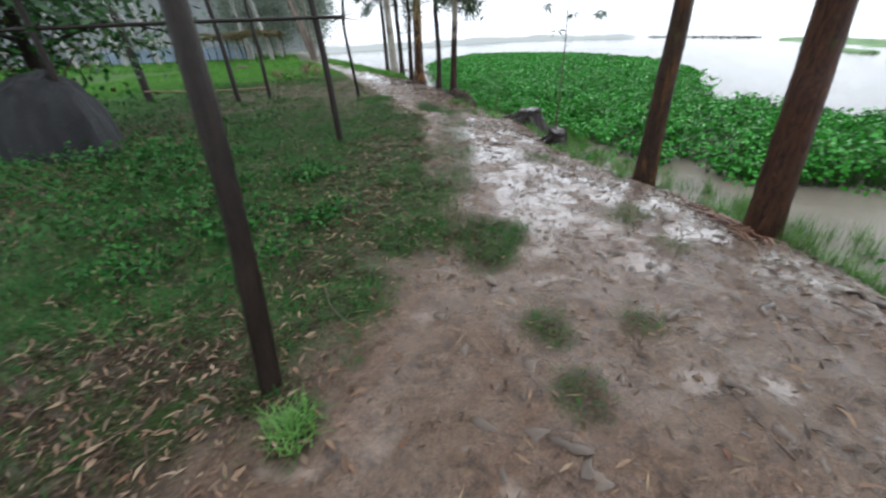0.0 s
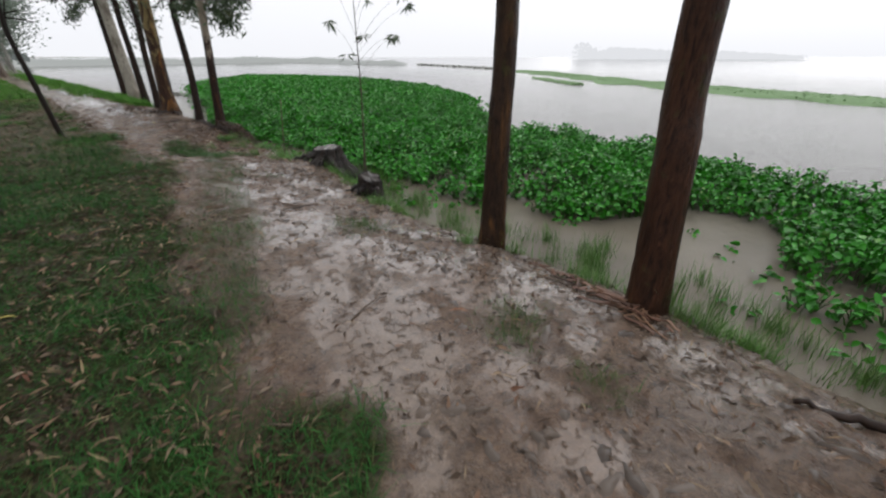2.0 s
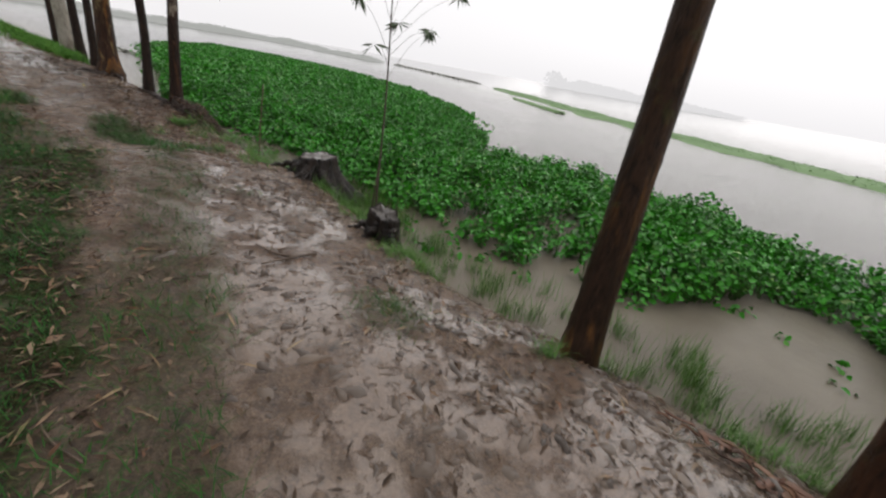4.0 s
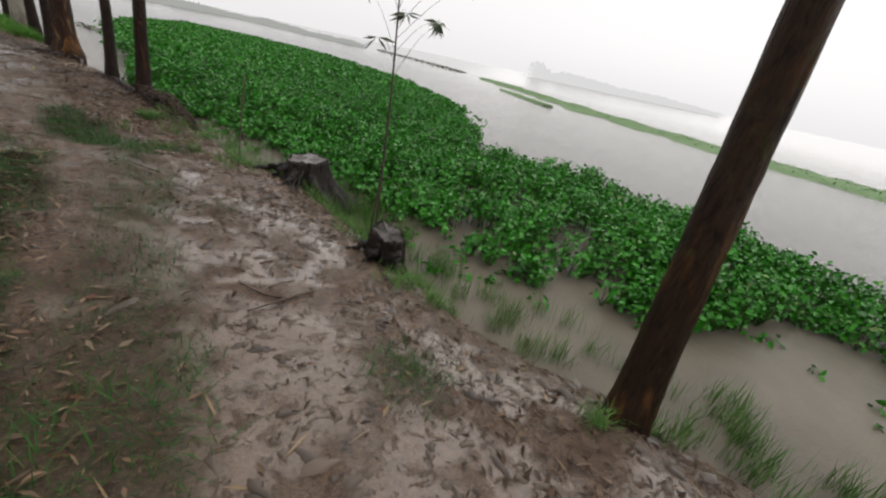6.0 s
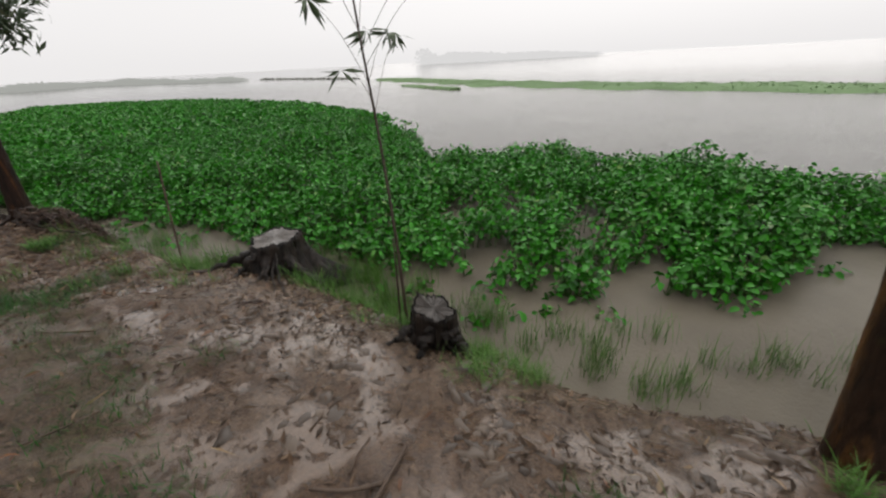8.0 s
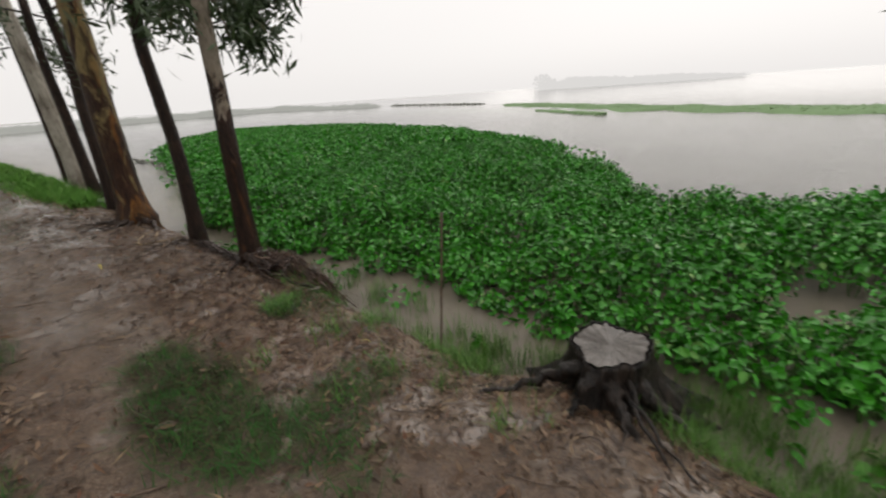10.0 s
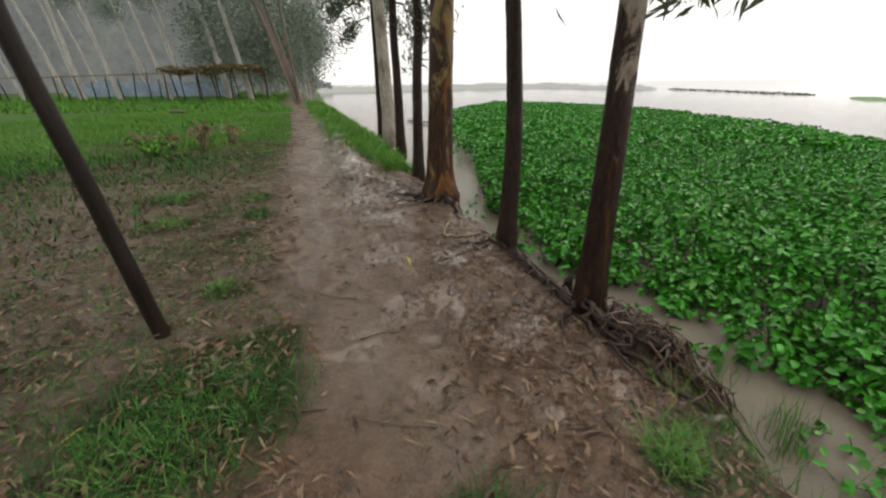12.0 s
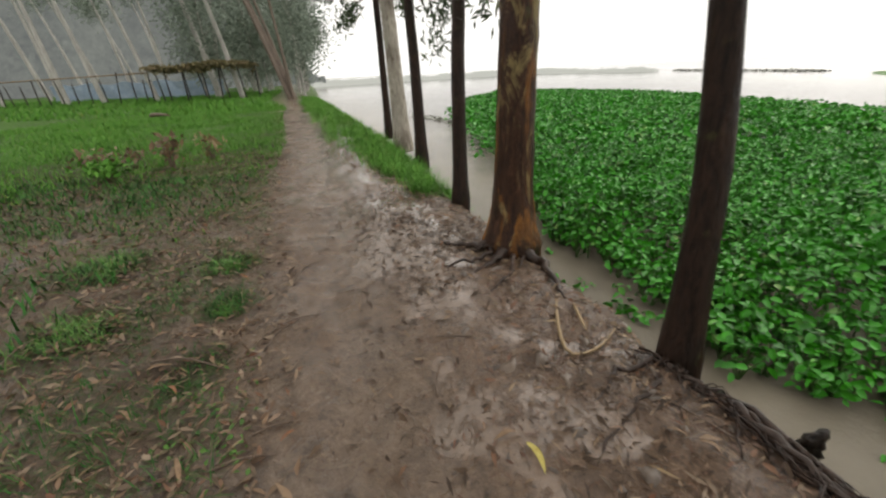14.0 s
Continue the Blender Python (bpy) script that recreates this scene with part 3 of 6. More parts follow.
def build_ground():
    gx, gy = spread(-900, 1100, -2.9, 3.1, 0.024, 1.1), spread(-700, 1700, 0.8, 15.0, 0.025, 1.07)
    X, Y = np.meshgrid(gx, gy)
    Z = ground_z(X, Y)
    nx, ny = len(gx), len(gy)
    i, j = np.meshgrid(np.arange(ny - 1), np.arange(nx - 1), indexing="ij")
    o = (i * nx + j).ravel()
    quads = np.stack([o, o + 1, o + nx + 1, o + nx], 1)
    ob = piece("ground", np.stack([X, Y, Z], -1).reshape(-1, 3), quads, GROUND, smooth=True)
    x, y = X.ravel(), Y.ravel()
    turf = turf_at(x, y, 0.85)
    rough, level = relief(x, y)
    film = np.clip((level - rough + 0.005) / 0.02, 0, 1) * np.clip(inland(x, y) / 0.3, 0, 1)
    sand = np.clip(1.3 - inland(x, y) / 0.9, 0, 1) * np.clip((y - 5.5) / 1.5, 0, 1) * np.clip((12 - y) / 1.5, 0, 1) * (0.4 + 0.8 * value_noise(x, y, 0.6, 16))
    sand = np.clip(sand, 0, 1)
    field = np.clip((y - 16 + 0.6 * (x + 5)) / 5, 0, 1) * np.clip((path_edge(y) - x - 0.3) / 1.5, 0, 1)
    field = np.maximum(field, np.clip((-x - 7) / 3, 0, 1))
    tread = np.exp(-((x - path_edge(y) - 0.55) / 0.42) ** 2) * np.clip((y - 7.5) / 2.5, 0, 1)
    worn = np.clip(1.5 - np.abs(y - 13.0) / 3.0, 0, 1) * np.clip(1.5 - np.abs(x + 3.3) / 2.6, 0, 1)
    tread = np.maximum(tread, worn * (0.35 + 0.5 * value_noise(x, y, 0.45, 20)))
    for name, values in (("tread", tread), ("brown", np.clip((y - 8.5) / 2, 0, 1) * np.clip((15.5 - y) / 2, 0, 1) * np.clip((x - path_edge(y) - 0.5) / 0.5, 0, 1)), ("turf", turf), ("film", film), ("sand", sand), ("field", field)):
        at = ob.data.attributes.new(name, "FLOAT", "POINT")
        at.data.foreach_set("value", values.astype(np.float32))
    tagged(ob, "wet brown mud footpath and grassy lake bank strewn with leaves", "ground", kind="structure")


def build_water():
    gx, gy = spread(-700, 2600, -4, 12, 0.5, 1.3), spread(-900, 2800, -2, 30, 0.5, 1.3)
    X, Y = np.meshgrid(gx, gy)
    nx, ny = len(gx), len(gy)
    i, j = np.meshgrid(np.arange(ny - 1), np.arange(nx - 1), indexing="ij")
    o = (i * nx + j).ravel()
    ob = piece("water", np.stack([X, Y, X * 0 + WATER], -1).reshape(-1, 3), np.stack([o, o + 1, o + nx + 1, o + nx], 1), WATER_MAT, smooth=True)
    far = np.clip((X - 20) / 45, 0, 1) + np.clip((Y - 45) / 60, 0, 1)
    at = ob.data.attributes.new("open_lake", "FLOAT", "POINT")
    at.data.foreach_set("value", np.clip(far, 0, 1).ravel().astype(np.float32))
    at = ob.data.attributes.new("deep", "FLOAT", "POINT")
    at.data.foreach_set("value", np.clip((X - np.interp(Y, SHORE_Y, SHORE_X) - 1.5) / 5, 0, 1).ravel().astype(np.float32))
    tagged(ob, "rain-pitted muddy grey-brown lake water", "water", kind="structure")


build_ground()
build_water()


# ---- scatter helpers ----
def scatter(n, x0, x1, y0, y1, rng):
    return rng.uniform(x0, x1, n), rng.uniform(y0, y1, n)


def grass_stuff(name, label, x, y, length, width, material, rng, lean=0.6, bend=0.5):
    n = len(x)
    base = np.stack([x, y, ground_z(x, y) - 0.004], 1)
    v, f = blades(base, length, width, rng.uniform(0.05, lean, n), rng.uniform(0, 6.283, n), rng.uniform(0.1, bend, n))
    tagged(piece(name, v, f, material), label, "grass", kind="stuff")


def lay(x, y, length, width, rng, lift=0.006):
    """Flat-lying leaves on the ground."""
    n = len(x)
    a = rng.uniform(0, 6.283, n)
    tilt = rng.normal(0, 0.3, n)
    axis = unit(np.stack([np.cos(a), np.sin(a), tilt], 1))
    nor = unit(np.stack([rng.normal(0, 0.45, n), rng.normal(0, 0.45, n), np.ones(n)], 1))
    nor = unit(nor - axis * (nor * axis).sum(1, keepdims=True))
    return leaves(np.stack([x, y, ground_z(x, y) + lift], 1), axis, nor, length, width, rng.uniform(0.1, 0.3))


# ---- trees ----
def crown_leaves(tips, per_tip, spread_r, size, rng, droop=0.5, wide=1.0):
    """Drooping narrow leaves in clusters round twig tips."""
    c = np.repeat(np.asarray(tips, float), per_tip, axis=0)
    n = len(c)
    c = c + rng.normal(0, 1, (n, 3)) * np.array([spread_r, spread_r, spread_r * 0.8])
    axis = unit(rng.normal(0, 1, (n, 3)) * [1, 1, 0.6] + [0, 0, -droop])
    nor = unit(np.cross(axis, unit(rng.normal(0, 1, (n, 3)))))
    ln = rng.uniform(0.7, 1.3, n) * size
    return leaves(c, axis, nor, ln, ln * wide * rng.uniform(0.16, 0.26, n))


def eucalyptus(line, r0, height, material, label, seed, flare=0.35, limbs=7, boughs=(), flare_h=0.25, leaf_n=36, r_top=0.035):
    """line: points of the trunk's foot, from the ground up to eye level; beyond, it rises on to height."""
    rng = np.random.default_rng(seed)
    line = np.asarray(line, float)
    base = line[0].copy()
    tree = empty("eucalyptus_tree", base)
    tagged(tree, label, "tree", group="lakeside trees")
    d = unit(line[-1] - line[-2])
    top = np.array([*(line[-1][:2] + d[:2] * 1.2 + rng.normal(0, 0.3, 2)), base[2] + height])
    mid = (line[-1] + top) / 2 + [*(d[:2] * 0.4), 0]
    low = line[0] - [0, 0, 0.25] - 0.25 * (line[1] - line[0]) / max(0.1, np.linalg.norm(line[1] - line[0])) * [1, 1, 0]
    pts = curve_through(np.concatenate([[low], line, [mid], [top]]), 64) - base
    z = pts[:, 2]
    r = r0 + (r_top - r0) * np.clip(z / height, 0, 1) ** 0.8
    r = r * (1 + flare * np.exp(-np.clip(z, 0, None) / flare_h))
    piece("trunk", *tube(pts, r, 28, 0.035, flare * 0.32, seed), material, tree, smooth=True)
    tips = []
    for k in range(limbs):
        f = 0.5 + 0.46 * (k + rng.random()) / limbs
        i = int(np.argmin(np.abs(z - f * height)))
        a = rng.uniform(0, 6.283)
        ln = (1 - f * 0.6) * height * rng.uniform(0.22, 0.34)
        end = pts[i] + [np.cos(a) * ln, np.sin(a) * ln, ln * rng.uniform(0.5, 1.0)]
        lp = curve_through([pts[i], (pts[i] + end) / 2 + [0, 0, -0.12 * ln], end], 9)
        piece("limb", *tube(lp, np.linspace(r[i] * 0.5, 0.012, 9), 7, 0.05, 0, seed + k), material, tree, smooth=True)
        tips += [lp[5], lp[7], lp[8], lp[8] + rng.normal(0, 0.35, 3), lp[6] + rng.normal(0, 0.4, 3)]
    tips += [pts[-1], pts[-2], pts[-1] + rng.normal(0, 0.3, 3)]
    piece("crown", *crown_leaves(tips, leaf_n, 0.42, 0.24, rng), CANOPY, tree)
    for pth, n_leaf, size in boughs:
        bp = curve_through(np.asarray(pth, float) - base, 10)
        piece("bough", *tube(bp, np.linspace(0.022, 0.005, 10), 6, 0.05, 0, seed + 40), material, tree, smooth=True)
        c = bp[rng.integers(5, 10, n_leaf)]
        tagged(piece("leaf_spray", *crown_leaves(c, 1, 0.13, size, rng, 0.9), CANOPY, tree), kind="stuff")
    return tree


def lie(points, lift=0.0):
    """Lay plan points (x, y, rise) on the ground."""
    p = np.asarray(points, float)
    return np.stack([p[:, 0], p[:, 1], ground_z(p[:, 0], p[:, 1]) + p[:, 2] + lift], 1)


def root_part(tree, points, r0, r1, seed, material=None, name="root"):
    p = curve_through(lie(points), 16) - np.array(tree.location)
    g = np.random.default_rng(seed)
    p[1:-1] += g.normal(0, 0.011, (14, 3))
    return piece(name, *tube(p, np.linspace(r0, r1, 16), 8, 0.09, 0, seed), material or ROOT, tree, smooth=True)


def up(base, lean, h, bow=(0, 0)):
    """Trunk points: foot, a point half way, a point at h."""
    b = np.asarray(base, float)
    e = b + [lean[0] * h, lean[1] * h, h]
    return [b, (b + e) / 2 + [bow[0], bow[1], 0], e]


tree_a = eucalyptus(up((2.41, 4.68, 0.0), (0.07, 0.08), 2.2), 0.116, 11.5, BARK_OCHRE, "tall eucalyptus with dark ochre-stained wet trunk at the water's edge", 21, 0.18)
tree_b = eucalyptus(up((2.84, 3.23, -0.08), (0.045, 0.085), 2.2), 0.148, 12.5, BARK_RED, "stout leaning eucalyptus with dark red-brown bark on the bank", 22, 0.1)
tree_c = eucalyptus(up((0.27, 11.97, 0.28), (0.055, 0.128), 2.2), 0.088, 11.0, BARK_PATCH, "eucalyptus with peeling grey and brown bark above exposed roots", 23, 0.35,
                    boughs=[([(0.38, 12.25, 2.9), (0.6, 12.35, 2.85), (0.8, 12.5, 2.55), (0.9, 12.55, 2.25)], 420, 0.16), ([(0.38, 12.22, 2.7), (0.2, 12.3, 2.75), (0.08, 12.35, 2.55), (0.05, 12.4, 2.4)], 170, 0.14),
                            ([(0.38, 12.27, 3.1), (0.9, 12.5, 3.1), (1.2, 12.7, 2.7)], 360, 0.17), ([(0.38, 12.25, 2.75), (0.52, 12.3, 2.65), (0.6, 12.35, 2.35)], 210, 0.15),
                            ([(0.38, 12.27, 3.3), (0.75, 12.9, 3.1), (1.0, 13.3, 2.7)], 300, 0.17), ([(0.38, 12.27, 3.0), (0.3, 12.7, 3.0), (0.35, 13.0, 2.6)], 240, 0.16)])
tree_d = eucalyptus([(-0.14, 13.07, 0.36), (-0.1, 13.2, 1.25), (-0.125, 13.34, 2.05), (-0.14, 13.41, 2.42), (-0.1, 13.45, 2.8)], 0.08, 8.0, BARK_DARK, "slender dark crooked eucalyptus with bare roots", 24, 0.28,
                    boughs=[([(-0.04, 13.45, 3.1), (-0.25, 13.4, 3.2), (-0.36, 13.35, 2.72)], 220, 0.16), ([(-0.04, 13.45, 3.0), (0.12, 13.4, 3.0), (0.2, 13.35, 2.7)], 200, 0.16)])
tree_e = eucalyptus(up((-0.79, 14.40, 0.45), (0.024, 0.075), 2.6), 0.155, 13.5, BARK_FLAME, "thick eucalyptus with orange-stained peeling bark beside the path", 25, 0.55, flare_h=0.17)
tree_f = eucalyptus(up((-1.15, 15.72, 0.4), (0.012, 0.13), 2.6), 0.078, 9.0, BARK_DARK, "thin dark eucalyptus behind the thick one", 26, 0.35,
                    boughs=[([(-1.1, 16.1, 3.2), (-0.9, 16.0, 3.2), (-0.75, 15.9, 2.5)], 150, 0.14), ([(-1.1, 16.1, 2.9), (-0.95, 16.0, 2.7), (-0.85, 15.9, 2.2)], 110, 0.13)])
tree_i = eucalyptus(up((-1.72, 18.4, 0.42), (-0.02, 0.1), 2.8), 0.098, 10.0, BARK_DARK, "thin dark eucalyptus on the grassy verge", 27, 0.2,
                    boughs=[([(-1.75, 18.8, 3.6), (-1.4, 18.7, 3.4), (-1.2, 18.6, 2.6)], 320, 0.17), ([(-1.75, 18.8, 3.6), (-2.2, 18.6, 3.6), (-2.5, 18.4, 3.1)], 320, 0.18), ([(-1.75, 18.8, 3.2), (-1.5, 18.6, 3.0), (-1.35, 18.5, 2.0)], 220, 0.15)])
tree_h = eucalyptus(up((-2.3, 20.9, 0.3), (-0.04, 0.06), 3.0), 0.19, 14.0, BARK_PALE, "smooth pale-barked eucalyptus on the grassy verge", 28, 0.2)
tree_j = eucalyptus(up((-2.95, 23.4, 0.25), (-0.01, 0.05), 3.0), 0.11, 11.0, BARK_DARK, "dark eucalyptus beside the pale one", 29, 0.2,
                    boughs=[([(-3.1, 23.6, 4.2), (-2.7, 23.2, 4.2), (-2.2, 23.0, 3.2)], 380, 0.2), ([(-3.1, 23.6, 4.2), (-3.6, 23.2, 4.3), (-4.1, 23.0, 3.6)], 520, 0.22), ([(-3.1, 23.6, 3.6), (-3.5, 23.3, 3.4), (-3.8, 23.1, 2.9)], 300, 0.2)])
tree_k = eucalyptus(up((3.22, 1.62, -0.1), (0.12, 0.02), 2.2), 0.2, 12.0, BARK_DARK, "dark eucalyptus with spreading roots at the waterline", 30, 0.5)

for k, pts in enumerate(([(3.1, 1.6, 0.05), (2.9, 1.68, 0.03), (2.68, 1.6, 0.03), (2.5, 1.47, 0.02), (2.3, 1.3, 0.01), (2.1, 1.05, 0.0)], [(3.1, 1.7, 0.06), (2.95, 1.9, 0.02), (2.7, 2.22, 0.01)], [(3.2, 1.5, 0.05), (3.0, 1.2, 0.02), (2.8, 0.9, 0.0)])):
    root_part(tree_k, pts, 0.045, 0.015, 50 + k)
for k in range(16):
    a = -3.1 + 0.3 * k
    g = np.random.default_rng(70 + k)
    ln = g.uniform(0.35, 0.95)
    root_part(tree_e, [(-0.79 + 0.13 * np.cos(a), 14.40 + 0.13 * np.sin(a), 0.05), (-0.79 + 0.5 * ln * np.cos(a + 0.2), 14.40 + 0.5 * ln * np.sin(a + 0.2), 0.03), (-0.79 + ln * np.cos(a), 14.40 + ln * np.sin(a), -0.015)], 0.055 if k % 3 == 0 else 0.02, 0.006, 80 + k)
for k in range(10):
    a = -2.6 + 0.42 * k
    g = np.random.default_rng(100 + k)
    ln = g.uniform(0.3, 0.8)
    root_part(tree_d, [(-0.14 + 0.07 * np.cos(a), 13.07 + 0.07 * np.sin(a), 0.06), (-0.14 + 0.5 * ln * np.cos(a - 0.2), 13.07 + 0.5 * ln * np.sin(a - 0.2), 0.008), (-0.14 + ln * np.cos(a + g.normal(0, 0.2)), 13.07 + ln * np.sin(a), -0.012)], 0.018, 0.004, 110 + k)
for k in range(12):
    g = np.random.default_rng(330 + k)
    y = 12.95 + g.normal(0, 0.1)
    root_part(tree_d, [(-0.1, 13.02, 0.12), (0.0, 12.97 + 0.3 * (y - 12.95), 0.03), (0.12, y, 0.02), (0.2 + g.normal(0, 0.02), y - 0.08, 0.03), (0.3 + g.normal(0, 0.03), y - 0.15 + g.normal(0, 0.05), -0.05)], g.uniform(0.014, 0.032), 0.008, 340 + k)
for k in range(6):
    g = np.random.default_rng(360 + k)
    o = 0.05 * k - 0.1
    root_part(tree_d, [(-0.1, 12.95, 0.06), (0.0 + o, 12.72, 0.02), (0.1 + o, 12.45, 0.015), (0.18 + 0.6 * o, 12.2, 0.02), (0.26, 11.98, 0.03)], g.uniform(0.014, 0.026), g.uniform(0.010, 0.02), 370 + k)
# bare roots that creep along the cut bank between the two trees
for k in range(22):
    g = np.random.default_rng(230 + k)
    o = g.normal(0.06, 0.09)
    root_part(tree_d, [(-0.12, 12.98, 0.05), (-0.02 + o * 0.8, 12.78 + g.normal(0, 0.03), 0.015 + g.uniform(0, 0.03)), (0.05 + 1.3 * o + g.normal(0, 0.03), 12.5, g.uniform(0, 0.045)), (0.13 + o + g.normal(0, 0.03), 12.25, g.uniform(0, 0.04)), (0.24 + g.normal(0, 0.03), 12.0 + g.normal(0, 0.05), 0.02)], g.uniform(0.008, 0.022), g.uniform(0.005, 0.014), 130 + k)
for k, pts in enumerate(([(0.22, 11.9, 0.1), (0.2, 11.72, 0.03), (0.28, 11.5, 0.03), (0.42, 11.3, 0.02)], [(0.25, 11.86, 0.12), (0.3, 11.7, 0.04), (0.42, 11.45, 0.03), (0.62, 11.2, 0.03), (0.8, 11.0, 0.0)], [(0.33, 11.92, 0.1), (0.5, 11.78, 0.08), (0.72, 11.65, 0.1), (0.86, 11.5, 0.06)], [(0.18, 11.93, 0.08), (0.05, 11.8, 0.02), (0.0, 11.6, -0.01)])):
    root_part(tree_c, pts, 0.026 if k == 1 else 0.018, 0.010 if k == 1 else 0.007, 140 + k)
for k in range(9):
    g = np.random.default_rng(260 + k)
    o = g.normal(0, 0.05)
    root_part(tree_c, [(0.28 + o, 11.9, 0.12), (0.36 + o + g.normal(0, 0.03), 11.72 + o, 0.07), (0.5 + g.normal(0, 0.05), 11.55 + g.normal(0, 0.05), 0.05 + g.uniform(0, 0.06)), (0.68 + g.normal(0, 0.07), 11.42 + g.normal(0, 0.06), g.uniform(-0.02, 0.06))], g.uniform(0.01, 0.02), 0.005, 270 + k)


def root_mat():
    """The tangle of fine dead roots that hangs over the bank under the peeling tree."""
    rng = np.random.default_rng(150)
    items = []
    for k in range(480):
        s, w = rng.uniform(0, 1), rng.normal(0, 0.5)
        x, y = 0.38 + 0.46 * s + 0.10 * w, 11.9 - 0.55 * s + 0.15 * w
        a = rng.normal(-0.6, 0.8) if k % 3 else rng.uniform(0, 6.283)
        ln = rng.uniform(0.05, 0.17) if k % 5 else rng.uniform(0.2, 0.36)
        h = 0.03 + 0.18 * rng.random() + 0.05 * s
        p = lie([(x, y, h), (x + 0.5 * ln * np.cos(a), y + 0.5 * ln * np.sin(a), h + rng.normal(0.01, 0.025)), (x + ln * np.cos(a + rng.normal(0, 0.5)), y + ln * np.sin(a), h + rng.uniform(-0.12, 0.05))])
        p = curve_through(p, 6)
        p[1:-1] += rng.normal(0, 0.006, (4, 3))
        r = rng.uniform(0.004, 0.011) if k % 3 == 0 else rng.uniform(0.0018, 0.0045)
        items.append(tube(p - np.array(tree_c.location), np.linspace(r, r * 0.5, 6), 5, 0, 0, k))
    ob = piece("root_tangle", *tubes(items), ROOT_FINE, tree_c, "tangle of reddish-brown fibrous dead roots")
    tagged(ob, kind="stuff")
    g = np.random.default_rng(151)
    a, t = np.meshgrid(np.linspace(0, 2 * np.pi, 28, endpoint=False), np.linspace(0, 1, 9))
    rr = np.sin(np.pi * (0.5 + 0.5 * t)) * (1 + 0.22 * np.sin(3 * a + 1) + g.normal(0, 0.08, a.shape))
    rr[0] = 1.15
    x = 0.58 + rr * (0.32 * np.cos(a) + 0.05 * np.sin(a))
    y = 11.68 + rr * (0.27 * np.sin(a) - 0.15 * np.cos(a))
    z = ground_z(x, y) * (1 - t) + (0.14) * t - 0.12 * (1 - t) + g.normal(0, 0.012, a.shape)
    v = np.stack([x, y, z], -1).reshape(-1, 3) - np.array(tree_c.location)
    i, j = np.meshgrid(np.arange(8), np.arange(28), indexing="ij")
    k2 = (j + 1) % 28
    f = np.stack([i * 28 + j, i * 28 + k2, (i + 1) * 28 + k2, (i + 1) * 28 + j], -1).reshape(-1, 4)
    piece("root_clod", v, f, ROOT, tree_c, "earth held in the exposed roots", smooth=True)


root_mat()


def bank_roots():
    """Fine roots and peat that cover the cut bank between the two trees."""
    rng = np.random.default_rng(155)
    items = []
    for k in range(520):
        y = rng.uniform(11.95, 13.15)
        d = rng.uniform(0.02, 0.42)
        x = float(shore(y)) - d
        a = rng.normal(-0.5, 0.9) if rng.random() < 0.5 else rng.normal(-1.6, 0.5)
        ln = rng.uniform(0.08, 0.32)
        h = rng.uniform(0.0, 0.035)
        p = curve_through(lie([(x, y, h), (x + 0.5 * ln * np.cos(a), y + 0.5 * ln * np.sin(a), h + 0.01), (x + ln * np.cos(a), y + ln * np.sin(a), rng.uniform(-0.02, 0.02))]), 6)
        p[1:-1] += rng.normal(0, 0.01, (4, 3))
        r = rng.uniform(0.002, 0.0045 + 0.006 * rng.random() ** 3)
        items.append(tube(p - np.array(tree_d.location), np.linspace(r, r * 0.5, 6), 5, 0, 0, k))
    ob = piece("root_mesh", *tubes(items), ROOT, tree_d, "dark wet mesh of fine roots on the cut bank")
    tagged(ob, kind="stuff")


bank_roots()


